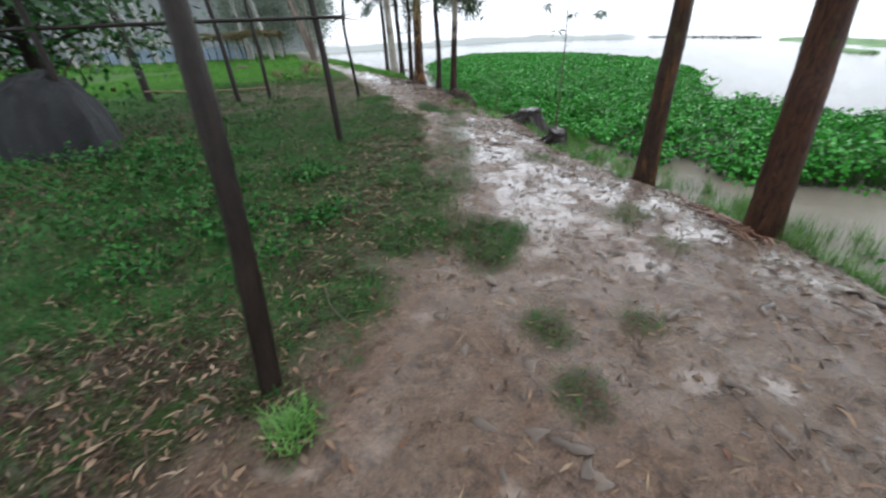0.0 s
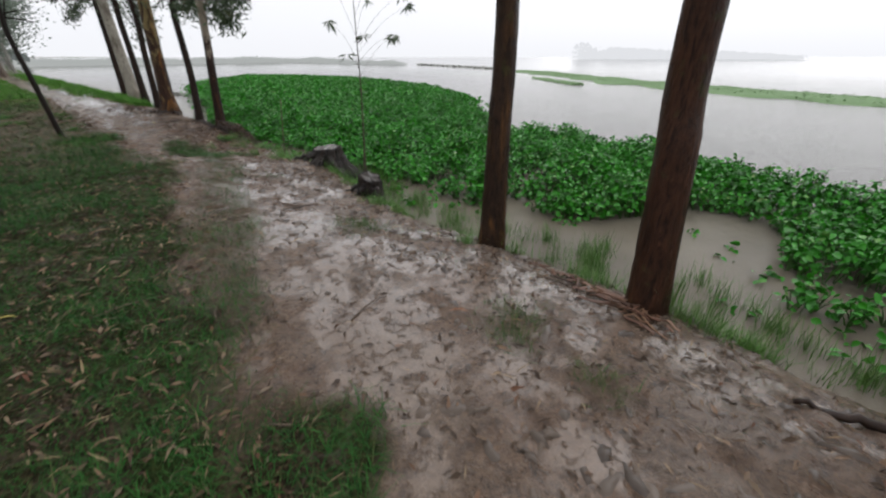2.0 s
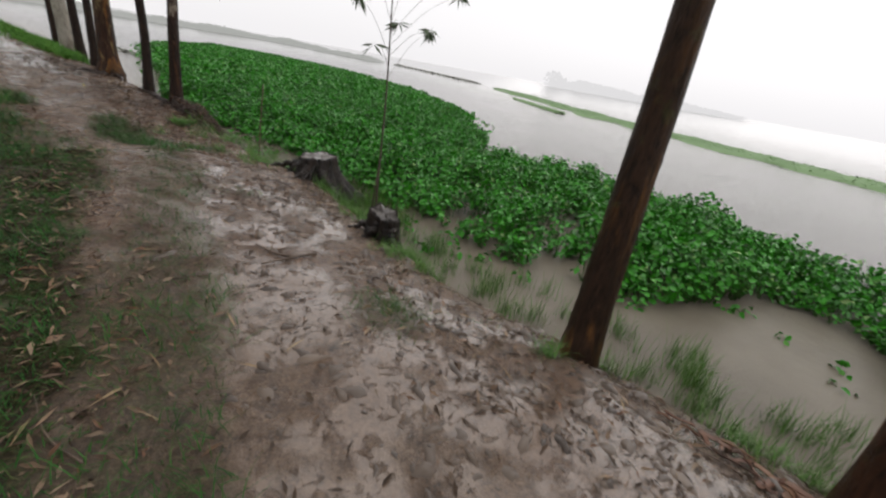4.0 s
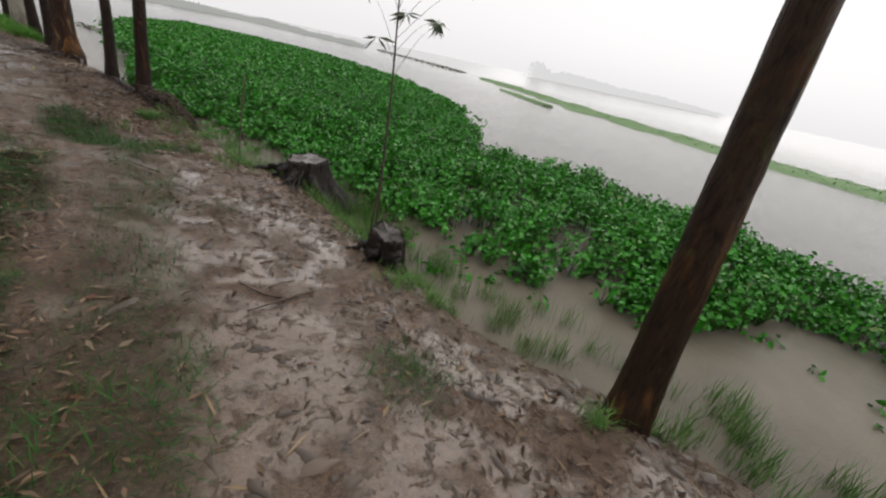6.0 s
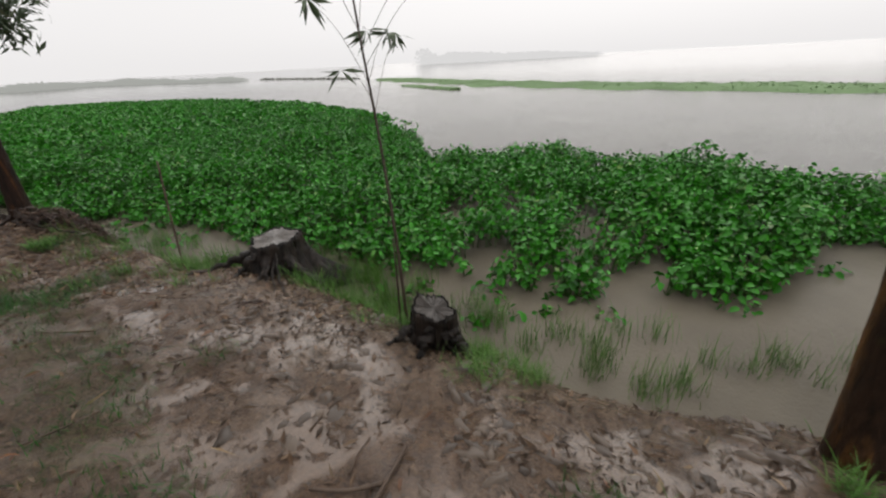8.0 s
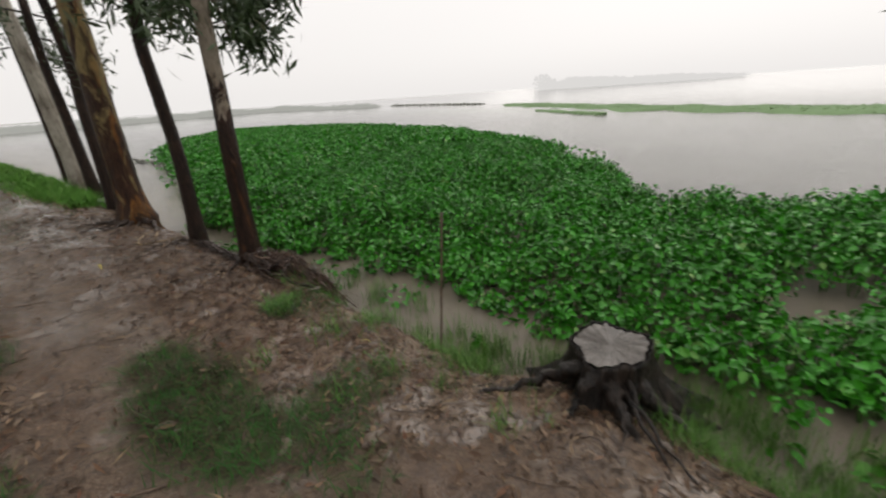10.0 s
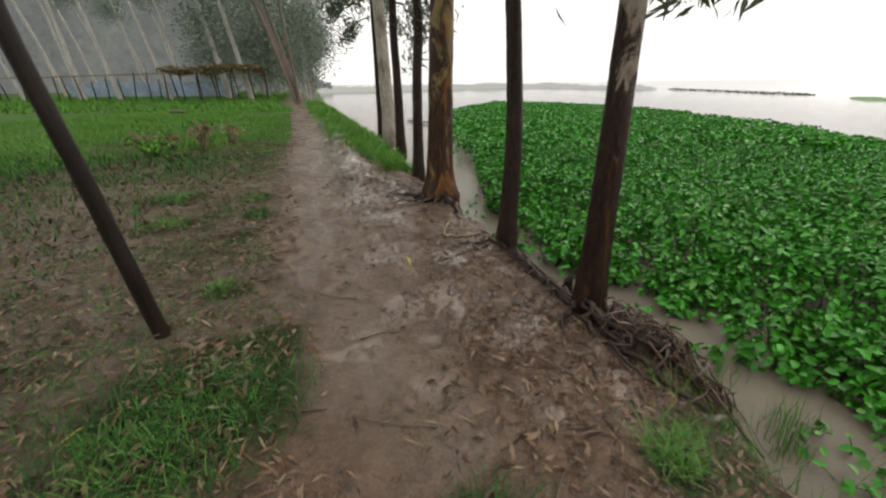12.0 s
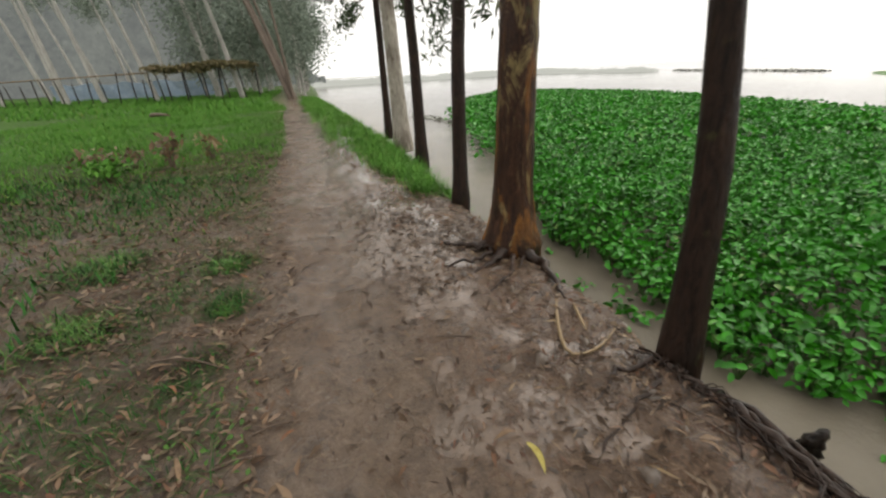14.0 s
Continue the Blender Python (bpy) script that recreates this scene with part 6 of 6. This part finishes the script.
# ---- pole frame, sheet and poles on the land side ----
def pole_frame():
    b = np.array([-1.69, 6.45, float(ground_z(-1.69, 6.45))])
    ob = empty("pole_frame", b)
    tagged(ob, "rough frame of dark poles and two rails in the grass", "pole frame")
    posts = [((-1.69, 6.45), (-1.86, 6.5, 3.0)), ((-5.7, 6.3), (-5.75, 6.3, 2.9))]
    for k, (f, t) in enumerate(posts):
        foot = np.array([*f, float(ground_z(*f)) - 0.3])
        p = curve_through([foot - b, (foot + np.array(t)) / 2 - b + [0.03, 0.01, 0], np.array(t) - b], 20)
        piece("post", *tube(p, np.linspace(0.055, 0.04, 20), 11, 0.06, 0, 400 + k), POLE, ob, smooth=True)
    for k, z in enumerate((2.0, 2.36)):
        p = curve_through([np.array([-1.35, 6.4, z]) - b, np.array([-3.6, 6.42, z + 0.04]) - b, np.array([-7.2, 6.3, z + 0.07]) - b], 18)
        piece("rail", *tube(p, np.linspace(0.022, 0.03, 18), 8, 0.06, 0, 410 + k), POLE, ob, smooth=True)


pole_frame()
pole((-4.93, 11.94), (-5.1, 12.2, 4.2), 0.055, 0.035, "dark slim pole at the edge of the field", 193)
pole((-5.71, 11.67), (-6.0, 11.9, 4.4), 0.07, 0.045, "dark pole at the edge of the field", 194)
pole((-8.91, 12.76), (-9.3, 13.0, 4.6), 0.12, 0.08, "thick dark pole at the edge of the field", 195)
bar = empty("ground_rail", (-4.93, 11.9, float(ground_z(-4.93, 11.9))))
tagged(bar, "low bamboo bar tied between field poles", "rail")
piece("rail", *tube(curve_through([(0, -0.06, 0.3), (-1.9, 0.3, 0.28), (-4.0, 0.78, 0.32)], 12), np.full(12, 0.025), 8, 0.05, 0, 4), BAMBOO, bar, smooth=True)


def covered_heap():
    """A dark plastic sheet thrown over a heap."""
    rng = np.random.default_rng(420)
    u, w = np.meshgrid(np.linspace(0, 1, 44), np.linspace(0, 1, 30))
    x = -8.3 + 3.2 * u - 0.5 * w
    y = 5.95 + 1.1 * w
    edge = np.minimum(np.minimum(u, 1 - u) * 6, np.minimum(w, 1 - w) * 5)
    h = np.clip(edge, 0, 1) ** 0.45 * (1.02 + 0.2 * np.sin(3.2 * u + 0.4) + 0.16 * np.cos(7 * u) + 0.05 * np.sin(11 * w + 4 * u))
    h = h + 0.05 * value_noise(x, y, 0.18, 421) * (edge > 0.02) + 0.3 * np.exp(-((u - 0.93) / 0.05) ** 2 - ((w - 0.2) / 0.2) ** 2)
    x = x + 0.07 * (value_noise(x * 3, y + h * 3, 0.4, 422) - 0.5)
    y = y + 0.10 * (value_noise(x * 2, h * 3, 0.25, 423) - 0.5)
    z = ground_z(x, y) + h - 0.02
    i, j = np.meshgrid(np.arange(29), np.arange(43), indexing="ij")
    o = (i * 44 + j).ravel()
    b = np.array([-6.5, 6.8, 0.3])
    ob = piece("covered_heap", np.stack([x, y, z], -1).reshape(-1, 3) - b, np.stack([o, o + 1, o + 45, o + 44], 1), TARP, smooth=True)
    ob.location = b
    tagged(ob, "heap under a crumpled dark plastic sheet in the grass", "covered heap")


covered_heap()


def shrub(at, high, wide, n, size, material, label, seed, mid=0.55):
    """A low bush: a few stems and many separate leaves."""
    rng = np.random.default_rng(seed)
    b = np.array([at[0], at[1], float(ground_z(*at))])
    ob = empty("shrub", b)
    tagged(ob, label, "shrub", group="low shrubs")
    tips = []
    for k in range(6):
        a = rng.uniform(0, 6.283)
        e = np.array([wide * 0.6 * np.cos(a), wide * 0.6 * np.sin(a), high * rng.uniform(0.6, 1)])
        p = curve_through([(0, 0, -0.05), e * [0.4, 0.4, 0.6], e], 7)
        piece("stem", *tube(p, np.linspace(0.012, 0.004, 7) * (0.5 + high), 5, 0.05, 0, k), STICK, ob)
        tips += [p[3], p[4], p[5], p[6]]
    c = np.array(tips)[rng.integers(0, len(tips), n)] + rng.normal(0, 1, (n, 3)) * [wide * 0.28, wide * 0.28, high * 0.13]
    c[:, 2] = np.clip(c[:, 2], 0.02, None)
    ax = unit(rng.normal(0, 1, (n, 3)) + [0, 0, 0.1])
    nor = unit(np.cross(ax, rng.normal(0, 1, (n, 3))))
    ln = rng.uniform(0.6, 1.3, n) * size
    tagged(piece("foliage", *leaves(c, ax, nor, ln, ln * mid), material, ob), kind="stuff")


def shade_tree():
    """A low spreading tree whose boughs hang over the covered heap."""
    rng = np.random.default_rng(425)
    b = np.array([-7.4, 7.9, float(ground_z(-7.4, 7.9))])
    ob = empty("spreading_tree", b)
    tagged(ob, "low spreading tree with dense dark green leaves over the heap", "tree")
    trunk = curve_through([(0, 0, -0.3), (0.1, -0.1, 1.2), (0.35, -0.35, 2.4), (0.6, -0.6, 4.2)], 16)
    piece("trunk", *tube(trunk, np.linspace(0.14, 0.05, 16), 12, 0.06, 0.1, 426), POLE, ob, smooth=True)
    tips = []
    for k in range(15):
        a = -2.4 + 0.42 * k
        i = int(rng.integers(6, 16))
        ln = rng.uniform(1.6, 3.3)
        e = trunk[i] + [ln * np.cos(a), ln * np.sin(a), rng.uniform(-0.3, 0.9)]
        p = curve_through([trunk[i], (trunk[i] + e) / 2 + [0, 0, 0.35], e], 9)
        piece("limb", *tube(p, np.linspace(0.05, 0.01, 9), 6, 0.05, 0, 430 + k), POLE, ob, smooth=True)
        for q in range(3, 9):
            tips += [p[q], p[q] + rng.normal(0, 0.35, 3) - [0, 0, 0.15]]
    tagged(piece("crown", *crown_leaves(tips, 34, 0.3, 0.17, rng, 0.5, 2.0), SHADE_LEAF, ob), kind="stuff")


shade_tree()
shrub((-7.6, 8.0), 2.6, 1.6, 900, 0.16, GRASS, "leafy green bush behind the covered heap", 430)
shrub((-3.2, 4.6), 0.28, 0.7, 420, 0.07, GRASS, "low leafy green weeds in the grass", 431)
shrub((-2.5, 3.6), 0.24, 0.6, 380, 0.06, GRASS, "low leafy green weeds in the grass", 432)
shrub((-4.2, 5.4), 0.35, 0.9, 500, 0.08, GRASS, "low leafy green weeds in the grass", 433)
shrub((-1.5, 2.55), 0.16, 0.42, 260, 0.05, GRASS, "low leafy green weeds in the grass", 434)
for k, (x, y, h, w) in enumerate(((-2.2, 2.5, 0.2, 0.5), (-3.0, 3.1, 0.24, 0.6), (-1.9, 3.3, 0.16, 0.45), (-2.6, 4.5, 0.2, 0.6), (-3.8, 4.2, 0.26, 0.7), (-1.3, 3.5, 0.12, 0.4), (-4.6, 4.4, 0.3, 0.8), (-1.7, 4.7, 0.14, 0.45), (-3.4, 5.8, 0.24, 0.7), (-5.2, 5.2, 0.3, 0.8))):
    shrub((x, y), h, w, 420, 0.055, GRASS, "low leafy green weeds in the grass", 500 + k)
DRY = island_material("dry_bush_leaf", (0.06, 0.035, 0.02), (0.13, 0.078, 0.042), (0.22, 0.15, 0.085))
shrub((-6.6, 17.4), 0.38, 0.35, 60, 0.13, DRY, "withered brown bush in the field", 440, 0.4)
shrub((-6.2, 17.7), 0.3, 0.3, 50, 0.12, DRY, "withered brown bush in the field", 441, 0.4)
shrub((-5.55, 17.6), 0.5, 0.3, 70, 0.14, DRY, "withered brown bush in the field", 442, 0.4)
shrub((-5.35, 18.4), 0.42, 0.22, 50, 0.13, STRAW, "pale dry bush in the field", 443, 0.4)
shrub((-6.1, 17.0), 0.3, 0.35, 200, 0.1, MEADOW, "bright green weed among withered bushes", 444)
fallen_branch([[(-13.6, 28.9, 0.09), (-13.1, 28.7, 0.12), (-12.6, 28.5, 0.09)]], "short weathered log lying in the field", 0.09, STICK, "log")


def grass_tuft(at, n, high, wide, seed, material):
    rng = np.random.default_rng(seed)
    b = np.array([at[0], at[1], float(ground_z(*at))])
    p = np.stack([rng.normal(0, wide, n), rng.normal(0, wide, n), np.full(n, -0.01)], 1)
    v, f = blades(p, rng.uniform(0.4, 1.1, n) * high, rng.uniform(0.003, 0.007, n), rng.uniform(0.05, 0.8, n), rng.uniform(0, 6.283, n), rng.uniform(0.1, 0.7, n), 3)
    ob = piece("grass_tuft", v, f, material)
    ob.location = b
    tagged(ob, "green tuft of grass on the muddy bank" if material is REED else "thin olive tuft of grass on the wet mud", "grass", group="grass tufts", kind="stuff")


for k, (x, y, n, h, w) in enumerate(((0.27, 10.86, 320, 0.13, 0.06), (0.4, 10.98, 160, 0.1, 0.05), (-0.72, 1.12, 260, 0.12, 0.06), (0.52, 1.72, 200, 0.07, 0.06), (0.28, 2.68, 260, 0.08, 0.09), (1.06, 1.73, 120, 0.06, 0.05),
                                     (1.53, 3.22, 200, 0.12, 0.07), (1.72, 3.42, 240, 0.14, 0.08), (1.73, 2.72, 150, 0.1, 0.06), (1.32, 5.36, 280, 0.09, 0.08), (1.2, 5.2, 200, 0.08, 0.09), (-2.67, 13.5, 220, 0.1, 0.06), (-3.46, 13.3, 360, 0.13, 0.12),
                                     (-2.22, 12.0, 180, 0.1, 0.05), (-2.9, 14.05, 200, 0.1, 0.07), (-3.86, 14.1, 320, 0.12, 0.12), (0.85, 10.35, 200, 0.12, 0.08), (2.13, 4.72, 120, 0.16, 0.04), (2.5, 4.6, 120, 0.14, 0.05), (1.75, 6.35, 160, 0.14, 0.08), (-1.75, 11.0, 380, 0.1, 0.14), (-1.95, 10.7, 380, 0.1, 0.15))):
    thin = 0 < x < 2 and y < 6
    grass_tuft((x, y), n // 2 if thin else n, 0.8 * h if thin else h, 1.2 * w if thin else w, 500 + k, DULL_GRASS if thin else REED)


# ---- field fence, shelter and netting before the plantation ----
def field_fence():
    rng = np.random.default_rng(450)
    ob = empty("field_fence", (-34, 47, float(ground_z(-34, 47))))
    tagged(ob, "long rough fence of thin crooked poles across the field", "fence")
    o = np.array(ob.location)
    line = [(-62, 50.0), (-47, 48.6), (-36, 47.2), (-25, 46)]
    xs = np.linspace(-62, -25.5, 30)
    for k, x in enumerate(xs):
        y = float(np.interp(x, [p[0] for p in line], [p[1] for p in line])) + rng.normal(0, 0.15)
        h = rng.uniform(1.6, 2.4)
        g = float(ground_z(x, y))
        tip = rng.normal(0, 0.28)
        p = curve_through([(x, y, g - 0.2), (x + 0.45 * tip, y, g + h / 2), (x + tip, y, g + h)], 7) - o
        piece("post", *tube(p, np.linspace(0.06, 0.045, 7), 7, 0.06, 0, k), POLE, ob)
    for z in (1.75,):
        pts = [(x, y, float(ground_z(x, y)) + z + 0.012 * (x + 62)) for x, y in line]
        piece("rail", *tube(curve_through(pts, 30) - o, np.full(30, 0.05), 7, 0.06, 0, 9), BAMBOO, ob)


field_fence()


def shelter():
    """An open shelter: thin poles under a sagging straw roof."""
    rng = np.random.default_rng(460)
    b = np.array([-20.2, 45.5, float(ground_z(-20.2, 45.5))])
    ob = empty("thatched_shelter", b)
    tagged(ob, "low open shelter of thin poles with a sagging straw roof", "shelter")
    for k in range(12):
        x, y = -3.9 + 7.4 * (k % 6) / 5 + rng.normal(0, 0.15), -0.9 + 1.8 * (k // 6)
        h = 2.45 + 0.1 * np.sin(x)
        tip = rng.normal(0, 0.18)
        p = curve_through([(x, y, -0.3), (x + 0.45 * tip, y, h / 2), (x + tip, y, h)], 7)
        piece("post", *tube(p, np.linspace(0.06, 0.045, 7), 7, 0.06, 0, k), POLE, ob)
    n = 2600
    x = rng.uniform(-4.0, 4.0, n)
    y = rng.uniform(-1.3, 1.3, n)
    z = 2.58 - 0.2 * np.abs(y) + 0.1 * np.sin(x * 0.9) - 0.6 * (rng.random(n) ** 3) * value_noise(x, y, 0.9, 462) + 0.16 * value_noise(x, y, 0.5, 461)
    ax = unit(np.stack([rng.normal(0, 0.5, n), rng.normal(0, 1, n), rng.normal(-0.15, 0.25, n)], 1))
    nor = unit(np.cross(ax, np.stack([rng.normal(1, 0.3, n), rng.normal(0, 0.3, n), rng.normal(0, 0.3, n)], 1)))
    ln = rng.uniform(0.3, 0.7, n)
    tagged(piece("straw_roof", *leaves(np.stack([x, y, z], 1), ax, nor, ln, ln * 0.25), THATCH, ob, "sagging layer of old straw"), kind="stuff")
    for k, y in enumerate((-0.9, 0.9)):
        p = curve_through([(-4.0, y, 2.45), (0, y, 2.42), (4.0, y, 2.5)], 12)
        piece("beam", *tube(p, np.full(12, 0.045), 7, 0.05, 0, k), BAMBOO, ob)


shelter()


def netting():
    u, w = np.meshgrid(np.linspace(0, 1, 60), np.linspace(0, 1, 6))
    x = -46 + 22 * u
    y = 60 - 4 * u + 0.3 * np.sin(23 * u) + 0.1 * np.sin(40 * u + 5 * w)
    z = ground_z(x, y) + w * (1.75 + 0.12 * np.sin(31 * u)) - 0.05
    i, j = np.meshgrid(np.arange(5), np.arange(59), indexing="ij")
    o = (i * 60 + j).ravel()
    b = np.array([-35, 58, 0.5])
    ob = piece("net_screen", np.stack([x, y, z], -1).reshape(-1, 3) - b, np.stack([o, o + 1, o + 61, o + 60], 1), NET, smooth=True)
    ob.location = b
    tagged(ob, "long blue-grey netting screen hung behind the fence", "netting")


netting()


# ---- small things on the bank ----
def bark_pile():
    """Curled strips of shed bark at the foot of the stout tree, each a part."""
    rng = np.random.default_rng(470)
    b = np.array([2.66, 3.45, float(ground_z(2.66, 3.45))])
    ob = empty("bark_heap", b)
    tagged(ob, "heap of shed reddish-brown bark strips against the trunk", "bark heap")
    for k in range(64):
        t = rng.random()
        x, y = 2.5 + 0.14 * t + rng.normal(0, 0.075), 4.0 - 1.1 * t + rng.normal(0, 0.08)
        a = rng.normal(-1.4, 0.4) if k % 2 else rng.normal(-0.8, 1.1)
        ln, w = rng.uniform(0.04, 0.25), 0.003 + 0.016 * rng.random() ** 2
        s = np.linspace(-0.5, 0.5, 7)
        cx, cy = x + s * ln * np.cos(a), y + s * ln * np.sin(a)
        cz = ground_z(x, y) + 0.012 + 0.035 * rng.random() + 0.008 * np.sin(5 * s + rng.uniform(0, 6)) + s * (ground_z(cx[-1], cy[-1]) - ground_z(cx[0], cy[0]) + rng.normal(0, 0.02))
        nx, ny = -np.sin(a), np.cos(a)
        rows = np.stack([np.stack([cx + nx * q * w, cy + ny * q * w, cz + dz], 1) for q, dz in ((-1, 0.006), (0, 0), (1, 0.007), (1, 0.002), (0, -0.005), (-1, 0.001))], 1)
        i, j = np.meshgrid(np.arange(6), np.arange(6), indexing="ij")
        k2 = (j + 1) % 6
        f = np.stack([i * 6 + j, i * 6 + k2, (i + 1) * 6 + k2, (i + 1) * 6 + j], -1).reshape(-1, 4)
        piece("bark_strip", rows.reshape(-1, 3) - b, f, BARK_CHIP, ob)


m = Mat("shed_bark", 0.5, 0.4)
BARK_CHIP = m.done(m.mix(0.35, m.ramp(m.each(), (0.0, (0.035, 0.015, 0.010)), (0.5, (0.14, 0.055, 0.03)), (1.0, (0.28, 0.16, 0.09))), m.ramp(m.noise(30, 4, 0.6, (1, 1, 1)), (0.3, (0.04, 0.022, 0.015)), (0.7, (0.24, 0.14, 0.09)))))
bark_pile()

snag = empty("root_snag", (0.4, 12.8, WATER - 0.02))
tagged(snag, "short broken black root snag standing by the bank", "root snag")
piece("snag", *tube(curve_through([(0, 0, -0.25), (0.01, 0.0, 0.22), (-0.02, -0.02, 0.38), (0.02, -0.03, 0.47)], 12), [0.055, 0.055, 0.05, 0.045, 0.05, 0.04, 0.045, 0.035, 0.04, 0.022, 0.024, 0.006], 9, 0.3, 0, 6), CHAR, snag)

block = empty("cut_root", (2.86, 1.44, float(ground_z(2.86, 1.44))))
tagged(block, "pale freshly cut root lump in the mud beside the trunk", "cut root")
PALE = plain_material("raw_cut_wood", (0.10, 0.068, 0.042), (0.34, 0.25, 0.17), 12, 0.5)
for k, (p0, p1, r) in enumerate((((-0.14, 0.07, 0.0), (0.2, -0.1, 0.02), 0.05), ((-0.1, 0.02, 0.03), (0.16, -0.14, 0.0), 0.045), ((-0.06, 0.1, 0.0), (0.24, -0.02, 0.03), 0.04), ((-0.16, 0.0, -0.01), (0.05, -0.12, -0.02), 0.035))):
    piece("lump" if k == 0 else "splinter", *tube(curve_through([p0, ((p0[0] + p1[0]) / 2, (p0[1] + p1[1]) / 2, 0.035), p1], 9), r * np.array([0.35, 0.8, 1.0, 0.95, 1.05, 1.0, 0.9, 0.75, 0.3]), 9, 0.2, 0, 7 + k), PALE, block)


def stray_leaf(at, ln, w, turn, material, label):
    s = np.linspace(0, 1, 9)
    half = w / 2 * np.sin(np.pi * s ** 0.8) ** 0.8
    cx, cy = at[0] + (s - 0.5) * ln * np.cos(turn) + 0.08 * ln * np.sin(3 * s), at[1] + (s - 0.5) * ln * np.sin(turn)
    cz = ground_z(cx, cy) + 0.012 + 0.02 * np.sin(np.pi * s)
    nx, ny = -np.sin(turn), np.cos(turn)
    v = np.stack([np.stack([cx + q * half * nx, cy + q * half * ny, cz + 0.25 * half * abs(q)], 1) for q in (-1, 0, 1)], 1)
    b = np.array([at[0], at[1], float(ground_z(*at))])
    i, j = np.meshgrid(np.arange(8), np.arange(2), indexing="ij")
    f = np.stack([i * 3 + j, i * 3 + j + 1, (i + 1) * 3 + j + 1, (i + 1) * 3 + j], -1).reshape(-1, 4)
    ob = piece("fallen_leaf", v.reshape(-1, 3) - b, f, material, smooth=True)
    ob.location = b
    tagged(ob, label, "leaf", group="fallen leaves")


YELLOW = plain_material("yellow_leaf", (0.28, 0.22, 0.05), (0.45, 0.38, 0.11), 40, 0.45)
TAN = plain_material("tan_leaf", (0.12, 0.07, 0.04), (0.27, 0.175, 0.10), 40, 0.5)
RUST = plain_material("rust_leaf", (0.14, 0.055, 0.025), (0.28, 0.12, 0.05), 40, 0.5)
stray_leaf((-1.0, 12.46), 0.13, 0.026, -1.2, YELLOW, "long yellow fallen leaf on the muddy path")
stray_leaf((-1.1, 12.55), 0.1, 0.02, 0.3, TAN, "pale dry fallen leaf on the muddy path")
rng = np.random.default_rng(480)
for k in range(110):
    yy = rng.uniform(0.8, 16.5)
    xx = rng.uniform(-3.6, float(shore(yy)) - 0.45)
    if 0.1 < xx - float(path_edge(yy)) < 1.1:
        xx -= 1.3
    mat = (TAN, RUST, TAN, YELLOW)[k % 4 if k % 24 == 3 or k % 4 < 3 else 0]
    name = {"tan_leaf": "pale tan fallen leaf on wet ground", "rust_leaf": "rust-brown fallen leaf on wet ground", "yellow_leaf": "yellowed fallen leaf on wet ground"}[mat.name]
    stray_leaf((xx, yy), rng.uniform(0.06, 0.13), rng.uniform(0.008, 0.02), rng.uniform(0, 6.283), mat, name)
